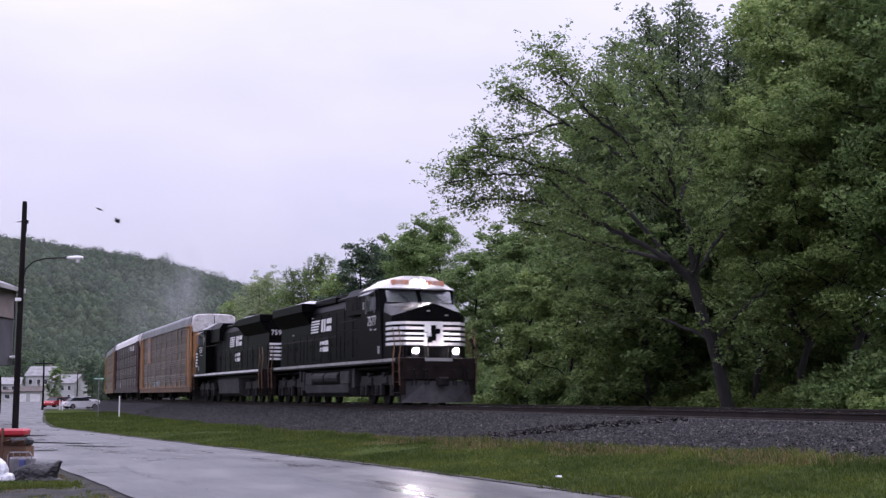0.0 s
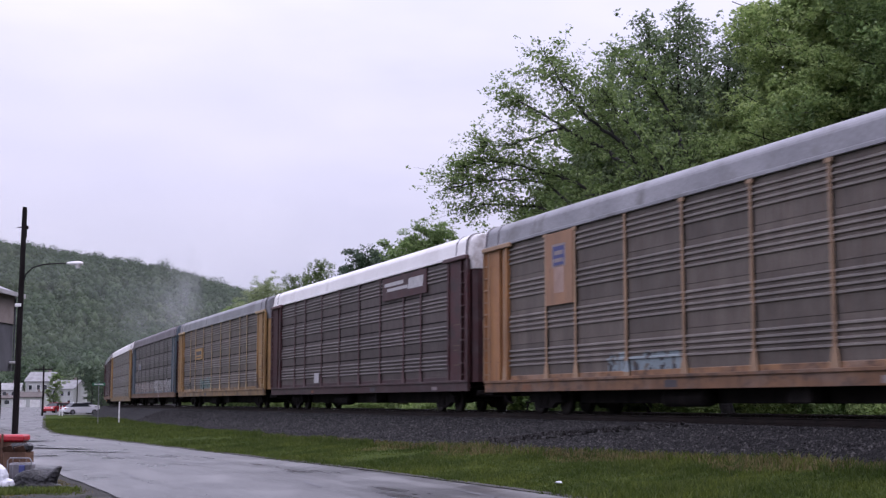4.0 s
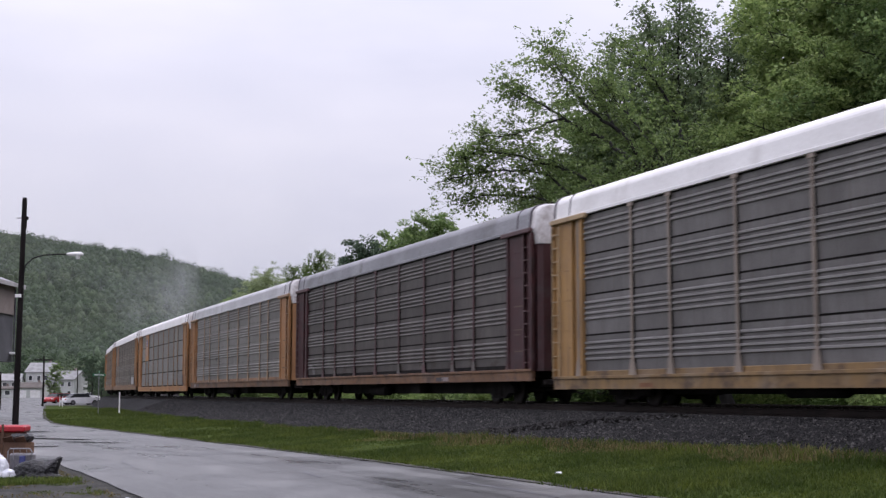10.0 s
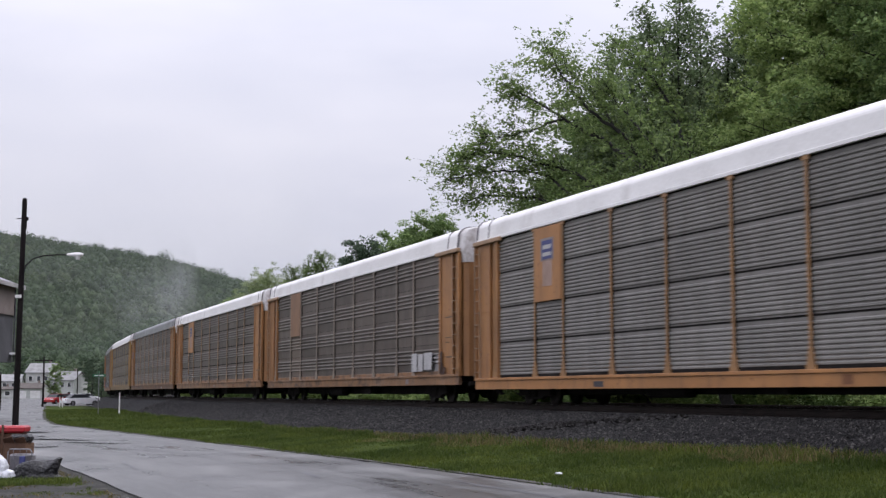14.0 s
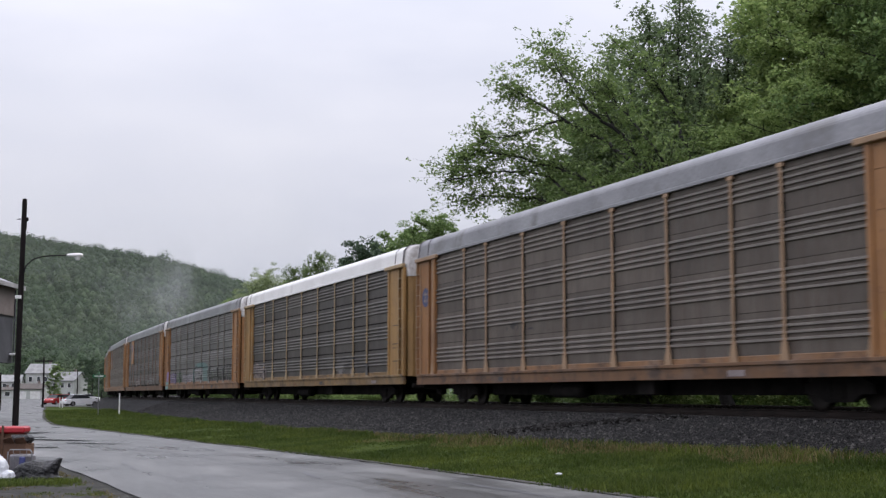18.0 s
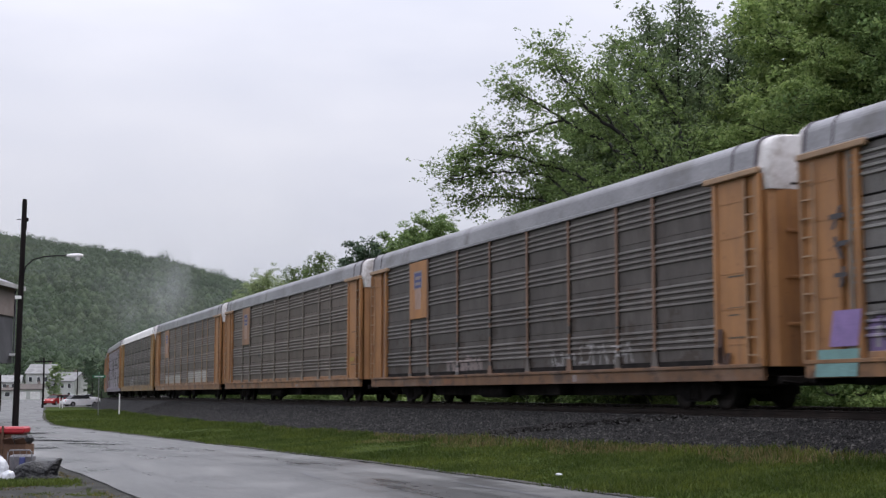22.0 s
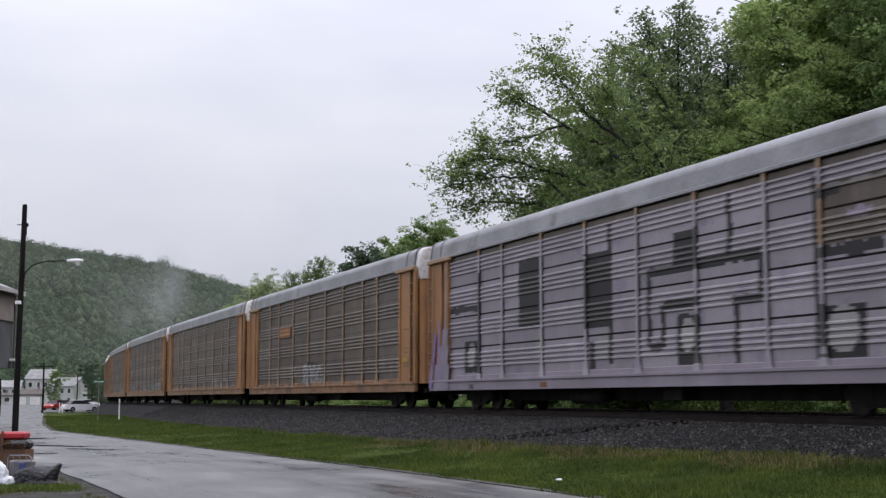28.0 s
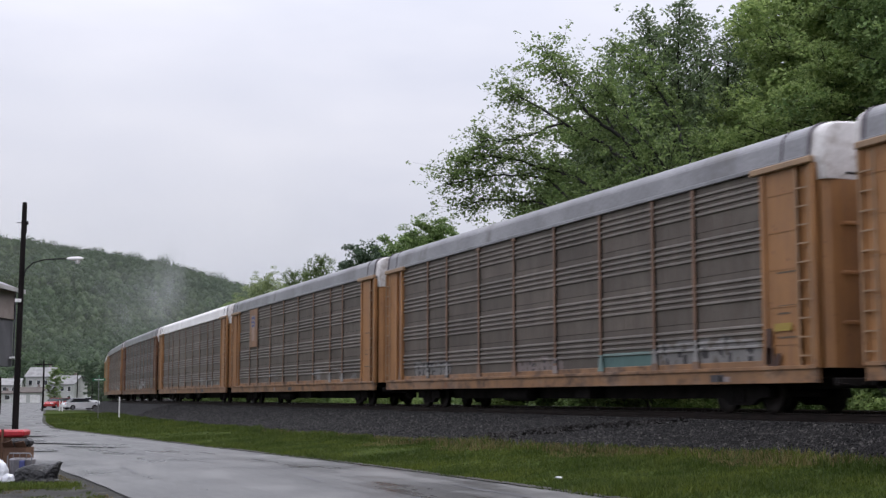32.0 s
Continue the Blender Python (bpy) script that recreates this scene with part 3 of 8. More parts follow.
def make_ties():
    bm = box(bmesh.new(), -0.115, 0.115, -1.3, 1.3, -0.16, 0.0, 0.012)
    me = done(bm, "tie", M_TIE)
    for centre, s_from, s_to in ((0.0, -4, 130), (TRACK2, -4, 60)):
        for k in range(int((s_to - s_from) / 0.54)):
            s = s_from + k * 0.54 + random.uniform(-0.02, 0.02)
            x, y, th = line_at(s, centre)
            ob = new("tie", me)
            ob.matrix_basis = pose(float(x), float(y), RAIL - 0.172 + random.uniform(-0.008, 0.004), 0, 0, math.degrees(float(th)) + 90 + random.uniform(-1, 1))
            tagged(ob, "dark weathered wooden railway tie in the ballast", "railway tie", "ties of the tracks")


def make_road():
    ys = np.concatenate((np.arange(-400, 0, 20.0), np.arange(0, 60, 1.0), np.arange(60, 392, 5.0)))
    v, faces = [], []
    for y in ys:
        r, l = np.interp(y, *zip(*RIGHT_EDGE)), np.interp(y, *zip(*LEFT_EDGE))
        wob = 0.10 * noise.noise((y * 0.45, 3.1, 0)) + 0.06 * noise.noise((y * 1.7, 8.1, 0))
        for k, (f, dz) in enumerate(((0.0, -0.07), (0.0, 0.0), (0.3, 0.03), (0.5, 0.05), (0.7, 0.03), (1.0, 0.0), (1.0, -0.07))):
            v.append((l + (r - l) * f + wob * (1 if k > 3 else -1) * (abs(k - 3) > 1), y, dz))
    for i in range(len(ys) - 1):
        for k in range(6):
            a = i * 7 + k
            faces.append((a, a + 1, a + 8, a + 7))
    tagged(new("road", mesh_from("road", v, faces, M_ASPHALT)), "wet grey asphalt road with patched cracks", "road", kind="structure")


make_road()


def make_road_edge():
    """The dark line of wet soil and broken asphalt between the road and the grass."""
    ys = np.concatenate((np.arange(12, 80, 0.5), np.arange(80, 160, 4.0)))
    v = []
    for y in ys:
        r = float(np.interp(y, *zip(*RIGHT_EDGE)))
        w = 0.10 + 0.07 * noise.noise((y * 1.1, 2.2, 0)) + 0.05 * noise.noise((y * 4.0, 5.2, 0))
        v += [(r - w, y, 0.016), (r + 0.12, y, 0.022)]
    tagged(new("road_edge", mesh_from("road_edge", v, [(2 * k, 2 * k + 1, 2 * k + 3, 2 * k + 2) for k in range(len(ys) - 1)], M_FINES)), "dark wet soil along the road's edge", "road edge", kind="structure")


make_road_edge()


def make_yard():
    """The wet gravel yard on which the cars of the village stand."""
    rows, v = 14, []
    for i in range(rows + 1):
        y = 158 + 150 * (i / rows) ** 1.3
        for k in range(9):
            x = (np.interp(y, *zip(*RIGHT_EDGE)) - 0.5) + (0.8 + (y * 0.044)) * k / 8 * (1 + 0.1 * math.sin(i * 1.7))
            v.append((x, y, max(0.0, float(ground_height(x, y)[0][0])) + 0.035))
    faces = [(i * 9 + k, i * 9 + k + 1, i * 9 + k + 10, i * 9 + k + 9) for i in range(rows) for k in range(8)]
    tagged(new("yard", mesh_from("yard", v, faces, M_YARD)), "wet gravel parking yard beside the village road", "yard", kind="structure")


make_yard()

# ---- rolling stock ----
# a vehicle's own space: x forwards, z up from the rail tops, the camera sees the side at negative y
MESHES = {}


def cached(key, build):
    if key not in MESHES:
        MESHES[key] = build()
    return MESHES[key]


def wheel_mesh(r):
    bm = bmesh.new()
    prof = [(0.0, -0.05), (r * 0.62, -0.03), (r * 0.8, -0.065), (r, -0.065), (r, 0.045), (r + 0.025, 0.05), (r + 0.025, 0.075), (r * 0.8, 0.075), (r * 0.6, 0.04), (0.0, 0.06)]
    rings = []
    for k in range(20):
        a = 2 * math.pi * k / 20
        rings.append([bm.verts.new((q * math.cos(a), w, q * math.sin(a))) for q, w in prof])
    for k in range(20):
        u, w = rings[k], rings[(k + 1) % 20]
        for j in range(len(prof) - 1):
            bm.faces.new((u[j], u[j + 1], w[j + 1], w[j]))
    bmesh.ops.remove_doubles(bm, verts=bm.verts, dist=1e-5)
    return done(bm, "wheel", M_WHEEL, True)


def freight_truck(root, x, r=0.42):
    def frame_mesh():
        bm = bmesh.new()
        for y in (-1.0, 1.0):
            out = [(-1.12, r + 0.10), (-1.12, r - 0.09), (-0.72, r - 0.10), (-0.42, 0.16), (0.42, 0.16), (0.72, r - 0.10), (1.12, r - 0.09), (1.12, r + 0.10), (0.62, r + 0.26), (-0.62, r + 0.26)]
            a, b = [bm.verts.new((px, y - 0.08, pz)) for px, pz in out], [bm.verts.new((px, y + 0.08, pz)) for px, pz in out]
            k = len(out)
            for i in range(k):
                bm.faces.new((a[i], a[(i + 1) % k], b[(i + 1) % k], b[i]))
            bm.faces.new(a[::-1]), bm.faces.new(b)
            for sx in (-0.18, 0.0, 0.18):
                tube(bm, [(sx, y - math.copysign(0.1, -y), 0.22), (sx, y - math.copysign(0.1, -y), r + 0.12)], 0.07, sides=8)
        box(bm, -0.25, 0.25, -1.05, 1.05, r + 0.02, r + 0.24, 0.02)
        return done(bm, "truck_frame", M_UNDER)
    t = child("truck", cached(("truck", r), frame_mesh), root, pose(x, 0, 0))
    for wx in (-0.89, 0.89):
        for s in (-1, 1):
            child("wheel", cached(("wheel", r), lambda: wheel_mesh(r)), t, pose(wx, s * 0.76, r, 0, 0, 0 if s > 0 else 180))
        child("axle", cached(("axle", r), lambda: done(tube(bmesh.new(), [(0, -0.8, 0), (0, 0.8, 0)], 0.085, sides=10), "axle", M_WHEEL)), t, pose(wx, 0, r))


BAYS = [2.81, 1.90, 2.82, 2.78, 2.87, 2.81, 2.88, 1.88, 3.0]     # from the leading end
HALF = 13.78
SIDE_Y = 1.50


def ribbed_panel(w, h, mat, ribs):
    """A pierced steel side panel: raised ribs above, a flat field below."""
    prof = [(0.0, 0.0)]
    for f in ribs:
        z = f * h
        d = 0.042 if len(ribs) < 6 else 0.024
        prof += [(0.0, z - 0.045), (-d, z - 0.02), (-d, z + 0.02), (0.0, z + 0.045)]
    prof.append((0.0, h))
    v, faces = [], []
    for x in (0.0, -w):
        v += [(x, y, z) for y, z in prof]
        v += [(x, 0.03, 0.0), (x, 0.03, h)]
    k = len(prof) + 2
    order = list(range(len(prof))) + [k - 1, k - 2]
    for i in range(k):
        a, b = order[i], order[(i + 1) % k]
        faces.append((a, b, b + k, a + k))
    faces += [tuple(order)[::-1], tuple(o + k for o in order)]
    return mesh_from("panel", v, faces, mat)


def paint_at(shapes, x, z):
    """The colour sprayed on the car's side at that place, or none; the later shape lies on top. Edges waver a little."""
    x += 0.035 * noise.noise((x * 4, z * 4, 1.0))
    z += 0.035 * noise.noise((x * 4, z * 4, 7.0))
    found = None
    for sh in shapes:
        if sh[0] == "bar":
            _, x0, x1, z0, z1, slant, colour = sh
            if z0 <= z <= z1 and x0 <= x - slant * (z - z0) <= x1:
                found = colour
        elif sh[0] == "blob":
            _, cx, cz, rx, rz, power, colour = sh
            if abs((x - cx) / rx) ** power + abs((z - cz) / rz) ** power <= 1:
                found = colour
        elif sh[0] == "mist":
            _, x0, x1, z0, z1, dense, colour = sh
            if x0 <= x <= x1 and z0 <= z <= z1 and noise.noise((x * 1.1, z * 2.4, 3.0)) + 0.5 * noise.noise((x * 6, z * 6, 9.0)) > 0.5 - dense:
                found = colour
    return None if found == "base" else found


def painted_panel(w, h, base, ribs, x_right, z_low, shapes, step=0.06):
    """A ribbed panel whose faces take the spray colours; none if no paint reaches it."""
    prof = [(0.0, 0.0)]
    for f in ribs:
        z = f * h
        d = 0.042 if len(ribs) < 6 else 0.024
        prof += [(0.0, z - 0.045), (-d, z - 0.02), (-d, z + 0.02), (0.0, z + 0.045)]
    prof.append((0.0, h))
    fine = [prof[0]]
    for (ya, za), (yb, zb) in zip(prof, prof[1:]):
        k = max(1, math.ceil((zb - za) / step))
        fine += [(ya + (yb - ya) * q / k, za + (zb - za) * q / k) for q in range(1, k + 1)]
    cols = max(2, math.ceil(w / step))
    colours, index, faces, slots = ["base"], {"base": 0}, [], []
    n = len(fine)
    v = [(-w * i / cols, y, z) for i in range(cols + 1) for y, z in fine]
    for i in range(cols):
        for j in range(n - 1):
            c = paint_at(shapes, x_right - w * (i + 0.5) / cols, z_low + (fine[j][1] + fine[j + 1][1]) / 2) or "base"
            if c not in index:
                index[c] = len(colours)
                colours.append(c)
            faces.append((i * n + j, i * n + j + 1, (i + 1) * n + j + 1, (i + 1) * n + j))
            slots.append(index[c])
    if len(colours) == 1:
        return None
    me = mesh_from("panel", v, faces, base)
    for c in colours[1:]:
        me.materials.append(PANEL_SPRAY[c])
    me.polygons.foreach_set("material_index", slots)
    return me


def painted_post(z0, z1, base, x, shapes):
    """A post in short lengths, each in the colour sprayed on it."""
    n = 60
    rows = [z0 + (z1 - z0) * k / n for k in range(n + 1)]
    v, faces, slots, colours = [], [], [], ["base"]
    for z in rows:
        w = 0.17 - 0.122 * min(1, (z - z0) / 0.5)
        v += [(-w, 0.0, z), (-w, -0.033, z), (w, -0.033, z), (w, 0.0, z)]
    for k in range(n):
        c = paint_at(shapes, x, (rows[k] + rows[k + 1]) / 2) or "base"
        if c not in colours:
            colours.append(c)
        for q in range(3):
            a = 4 * k + q
            faces.append((a, a + 1, a + 5, a + 4)), slots.append(colours.index(c))
    if len(colours) == 1:
        return None
    me = mesh_from("post", v, faces, base)
    for c in colours[1:]:
        me.materials.append(PANEL_SPRAY[c])
    me.polygons.foreach_set("material_index", slots)
    return me


def letter_row(rng, x0, x1, z0, z1, fill, edge, step=1.25, shine=None):
    """Rounded spray letters that cannot be read: outline, body, eyes."""
    out, x = [], x0
    while x < x1 - step * 0.5:
        w, cz, rz, cx = step * rng.uniform(0.44, 0.54), (z0 + z1) / 2 + rng.uniform(-0.06, 0.06), (z1 - z0) / 2 * rng.uniform(0.9, 1.05), x + step / 2
        if edge:
            out.append(("blob", cx, cz, w + 0.07, rz + 0.06, 3.4, edge))
        out.append(("blob", cx, cz, w, rz, 3.0, fill))
        kind = rng.randrange(4)
        ink = edge or "darkgrey"
        if kind == 0:
            out += [("blob", cx, cz + rz * 0.25, w * 0.3, rz * 0.18, 2.4, ink), ("bar", cx - 0.1, cx + 0.06, z0 - 0.1, cz - rz * 0.25, 0.1, ink)]
        elif kind == 1:
            out += [("bar", cx - w * 0.15, cx + w * 0.1, cz, z1 + 0.1, -0.1, ink), ("bar", cx + w * 0.05, cx + w * 0.3, z0 - 0.1, cz - rz * 0.2, 0.15, ink)]
        elif kind == 2:
            out += [("bar", cx - w * 0.2, cx + w * 1.1, cz + rz * 0.2, cz + rz * 0.42, 0, ink), ("bar", cx - w * 1.1, cx + w * 0.2, cz - rz * 0.45, cz - rz * 0.25, 0, ink)]
        else:
            out += [("blob", cx, cz - rz * 0.1, w * 0.34, rz * 0.4, 2.2, ink)]
        for _ in range(2):              # strokes across, so that no letter can be read
            bx, bz = cx + rng.uniform(-0.8, 0.6) * w, cz + rng.uniform(-0.8, 0.5) * rz
            out.append(("bar", bx, bx + rng.uniform(0.08, 0.2), bz, bz + rng.uniform(0.4, 1.0) * rz, rng.uniform(-0.7, 0.7), rng.choice((ink, fill, "base"))))
        if shine:
            out.append(("bar", cx - w * 0.6, cx - w * 0.35, cz - rz * 0.4, cz + rz * 0.6, 0.1, shine))
        x += step
    return out


def tag_lines(rng, x0, x1, z0, z1, colour, step=0.5, t=0.10):
    """A thin scrawl."""
    out, x = [], x0
    while x < x1:
        h0, h1 = z0 + rng.uniform(0, 0.2) * (z1 - z0), z1 - rng.uniform(0, 0.3) * (z1 - z0)
        out.append(("bar", x, x + t, h0, h1, rng.uniform(-0.5, 0.5), colour))
        if rng.random() < 0.6:
            zz = rng.uniform(h0, h1)
            out.append(("bar", x - 0.05, x + step * 0.9, zz, zz + t, 0, colour))
        x += step * rng.uniform(0.5, 1.0)
    return out


def post_mesh(z0, z1, mat):
    bm = bmesh.new()
    box(bm, -0.048, 0.048, -0.03, 0.0, z0 + 0.25, z1, 0.008)
    v = [bm.verts.new(p) for p in ((-0.17, -0.042, z0), (0.17, -0.042, z0), (0.17, 0, z0), (-0.17, 0, z0), (-0.055, -0.033, z0 + 0.5), (0.055, -0.033, z0 + 0.5), (0.055, 0, z0 + 0.5), (-0.055, 0, z0 + 0.5))]
    for q in ((3, 2, 1, 0), (4, 5, 6, 7), (0, 1, 5, 4), (1, 2, 6, 5), (2, 3, 7, 6), (3, 0, 4, 7)):
        bm.faces.new([v[i] for i in q])
    box(bm, -0.12, 0.12, -0.042, 0.0, z1 - 0.12, z1, 0.008)
    return done(bm, "post", mat)


def ladder_mesh(z0, z1, mat, w=0.42):
    bm = bmesh.new()
    for x in (-w / 2, w / 2):
        box(bm, x - 0.02, x + 0.02, -0.05, -0.02, z0, z1)
    for k in range(int((z1 - z0) / 0.38)):
        z = z0 + 0.2 + k * 0.38
        box(bm, -w / 2, w / 2, -0.055, -0.025, z - 0.015, z + 0.015)
    return done(bm, "ladder", mat)


def roof_outline(z):
    """Half outline of the boxy roof from the eave round the shoulder to the crown."""
    side = [(1.53, z), (1.525, z + 0.08), (1.50, z + 0.30)]
    arc = [(1.06 + 0.43 * math.cos(math.radians(a)), z + 0.40 + 0.345 * math.sin(math.radians(a))) for a in range(0, 91, 10)]
    return side + arc + [(0.8, z + 0.762), (0.4, z + 0.78), (0.0, z + 0.785)]


def roof_mesh(z, mat):
    half = roof_outline(z)
    prof = [(-y, q) for y, q in half] + [(y, q) for y, q in half[-2::-1]]
    bm = bmesh.new()
    extrude_profile(bm, prof, -HALF + 0.35, HALF - 0.35)
    return done(bm, "roof", mat)


def seam_mesh():
    half = roof_outline(EAVE)
    prof = [(-y, q) for y, q in half] + [(y, q) for y, q in half[-2::-1]]
    bm = bmesh.new()
    rings = [[bm.verts.new((x, y * k, EAVE + (q - EAVE) * k + 0.004)) for y, q in prof] for x, k in ((-0.05, 1.0), (-0.045, 1.014), (0.045, 1.014), (0.05, 1.0))]
    for u, w in zip(rings, rings[1:]):
        for i in range(len(prof) - 1):
            bm.faces.new((u[i], u[i + 1], w[i + 1], w[i]))
    return done(bm, "roof_seam", ROOF["mauve"])


def lap_mesh():
    """The lapped joint where the end sheet of the roof begins."""
    half = roof_outline(EAVE)
    prof = [(-y, q) for y, q in half] + [(y, q) for y, q in half[-2::-1]]
    bm = bmesh.new()
    rings = [[bm.verts.new((x, y * k, EAVE + (q - EAVE) * k + 0.002)) for y, q in prof] for x, k in ((-0.025, 1.0), (-0.02, 1.012), (0.02, 1.012), (0.025, 1.0))]
    for u, w in zip(rings, rings[1:]):
        for i in range(len(prof) - 1):
            bm.faces.new((u[i], u[i + 1], w[i + 1], w[i]))
    return done(bm, "roof_seam", ROOF["mauve"])


def end_cap_mesh(z, low, mat):
    """The white upper part of a car's end: the roof outline above low, drawn forward and rounded at the nose."""
    half = roof_outline(z)
    prof = [(-y, q) for y, q in half] + [(y, q) for y, q in half[-2::-1]]
    prof = [(-1.43, low)] + prof + [(1.43, low)]
    bm = bmesh.new()
    rings = [[bm.verts.new((x, y * k, low + (q - low) * h)) for y, q in prof] for x, k, h in ((-0.36, 0.985, 0.99), (-0.04, 0.975, 0.988), (0.025, 0.955, 0.975), (0.05, 0.92, 0.955))]
    n = len(prof)
    for u, w in zip(rings, rings[1:]):
        for i in range(n):
            bm.faces.new((u[i], u[(i + 1) % n], w[(i + 1) % n], w[i]))
    bm.faces.new(rings[-1]), bm.faces.new(rings[0][::-1])
    return done(bm, "end_cap", mat)


def end_door_mesh(z0, z1, mat, s):
    """One leaf of the folding end doors, curved at the corner, with stiffeners."""
    bm = bmesh.new()
    plan = [(-0.36, 1.40), (-0.12, 1.38), (0.0, 1.24), (0.045, 1.0), (0.05, 0.03)]
    a, b = [bm.verts.new((x, s * y, z0)) for x, y in plan], [bm.verts.new((x, s * y, z1)) for x, y in plan]
    for i in range(len(plan) - 1):
        bm.faces.new((a[i], a[i + 1], b[i + 1], b[i]) if s < 0 else (a[i + 1], a[i], b[i], b[i + 1]))
    return done(bm, "end_door", mat)


def door_rib_mesh(mat, s, tall):
    """A stiffener across one end door leaf, or the upright lock bar at its edge."""
    if tall:
        return done(boxes((0.03, 0.10, min(s * 0.02, s * 0.10), max(s * 0.02, s * 0.10), 0.0, tall), bevel=0.008), "lock_bar", mat)
    return done(boxes((0.04, 0.075, min(s * 0.1, s * 1.05), max(s * 0.1, s * 1.05), -0.035, 0.035), bevel=0.008), "door_rib", mat)


def corner_mesh(z0, z1, mat, w=1.88):
    """The stiff end frame of a side: a recessed sheet between two uprights under a header."""
    bm = bmesh.new()
    box(bm, 0, w - 0.63, -0.02, 0.04, z0, z1)
    box(bm, w - 0.16, w, -0.02, 0.04, z0, z1)
    box(bm, w - 0.64, w - 0.15, 0.03, 0.05, z0, z1)
    box(bm, 0.0, 0.16, -0.07, 0.0, z0, z1, 0.01)
    box(bm, w - 0.14, w, -0.07, 0.0, z0, z1, 0.01)
    box(bm, w - 0.66, w - 0.60, -0.06, 0.0, z0, z1)
    for z in np.linspace(z0 + 0.5, z1 - 0.5, 5):
        box(bm, 0.16, w - 0.66, -0.03, 0.0, float(z) - 0.012, float(z) + 0.012)
    return done(bm, "end_frame", mat)


def patch_mesh(name, rects, mat):
    """Flat painted bars: rows of (x0, x1, z0, z1[, slant])."""
    bm = bmesh.new()
    for r in rects:
        x0, x1, z0, z1 = r[:4]
        k = r[4] if len(r) > 4 else 0.0
        front = [bm.verts.new(p) for p in ((x0, -0.004, z0), (x1, -0.004, z0), (x1 + k, -0.004, z1), (x0 + k, -0.004, z1))]
        back = [bm.verts.new((p.co.x, 0.0, p.co.z)) for p in front]
        bm.faces.new(front)
        for i in range(4):
            bm.faces.new((front[i], back[i], back[(i + 1) % 4], front[(i + 1) % 4]))
    return done(bm, name, mat)


# what sets the cars apart, from the first behind the engines to the last: paint, roof, panels, sill height, end cap, posts, description
CARS = [
    ("orange", "grey", "brown", 0.635, "white", "orange-yellow covered car carrier with a grey roof and dusty panels"),
    ("red", "white", "red", 0.69, "white", "oxide-red covered car carrier with a white roof"),
    ("yellow", "grey", "brown", 0.7, "grey", "yellow covered car carrier with grimy panels and a dull grey roof"),
    ("blue", "mauve", "dark", 0.7, "blue", "sooty covered car carrier with grey-blue ends and sprayed bottom panels"),
    ("yellow", "white", "light", 0.42, "white", "yellow covered car carrier with clean grey panels and a white roof"),
    ("red", "grey", "dark", 0.67, "white", "oxide-red covered car carrier with a grey roof"),
    ("orange", "dull", "bright", 0.645, "white", "orange covered car carrier with bright galvanised panels"),
    ("orange", "white", "bright", 0.45, "white", "orange covered car carrier with a shield panel and white roof"),
    ("orange", "white", "brown", 0.61, "white", "orange covered car carrier with brown-stained panels"),
    ("orange", "white", "brown", 0.66, "white", "orange covered car carrier with white roof and shield panel"),
    ("orange", "grey", "brown", 0.66, "white", "orange covered car carrier with a round blue emblem on its end"),
    ("yellow", "white", "dark", 0.69, "white", "yellow covered car carrier with dark panels and a white roof"),
    ("orange", "grey", "light", 0.65, "white", "orange covered car carrier with coloured spray lettering along the bottom"),
    ("orange", "grey", "dark", 0.62, "white", "orange covered car carrier with rust-stained brown panels and shield sign"),
    ("orange", "grey", "brown", 0.645, "white", "orange covered car carrier with shield panel and grey roof"),
    ("orange", "grey", "brown", 0.64, "white", "orange covered car carrier with whitewashed lower panels"),
    ("yellow", "white", "dark", 0.64, "white", "yellow covered car carrier with dark panels"),
    ("orange", "grey", "brown", 0.63, "white", "covered car carrier sprayed all over with pale lilac block lettering"),
    ("orange", "grey", "brown", 0.61, "white", "orange covered car carrier with a white sprayed tag"),
    ("orange", "grey", "brown", 0.64, "white", "orange covered car carrier with brown panels"),
    ("orange", "grey", "brown", 0.62, "white", "orange covered car carrier with pale sprayed patches at the bottom"),
    ("orange", "grey", "brown", 0.62, "white", "orange covered car carrier with grimy panels"),
    ("orange", "white", "brown", 0.62, "white", "orange covered car carrier with a white roof"),
    ("rusty", "grey", "dark", 0.62, "white", "rusty covered car carrier with dark panels"),
    ("orange", "grey", "brown", 0.64, "white", "orange covered car carrier with dusty panels"),
    ("yellow", "white", "brown", 0.62, "white", "yellow covered car carrier with dusty panels"),
]
EAVE = 5.18
CAP_LOW = 4.72
BLOCKS = [(-11.92, -9.12, 3.19, 3.41), (-9.21, -8.97, 1.2, 4.4), (-10.35, -9.12, 1.21, 2.23), (-5.97, -4.28, 2.5, 4.46), (-1.47, -0.01, 2.23, 4.25), (-1.3, -0.97, 1.11, 1.87), (-0.2, 0.02, 1.24, 4.92), (3.13, 4.27, 3.42, 4.32), (1.91, 4.4, 3.33, 3.55), (4.4, 6.77, 3.35, 3.57), (6.66, 6.88, 2.56, 3.47), (5.68, 6.87, 2.4, 2.62), (5.7, 5.92, 0.58, 2.57), (5.47, 5.69, 3.59, 4.91), (1.82, 2.04, 1.6, 3.49), (2.0, 2.6, 1.49, 1.71), (2.51, 2.73, 1.57, 2.6), (2.6, 4.27, 2.47, 2.69), (3.26, 4.27, 1.13, 2.32), (8.63, 8.85, 1.0, 4.84), (8.73, 9.53, 4.34, 4.56), (8.85, 10.82, 3.14, 3.36), (8.91, 10.21, 1.14, 2.19)]


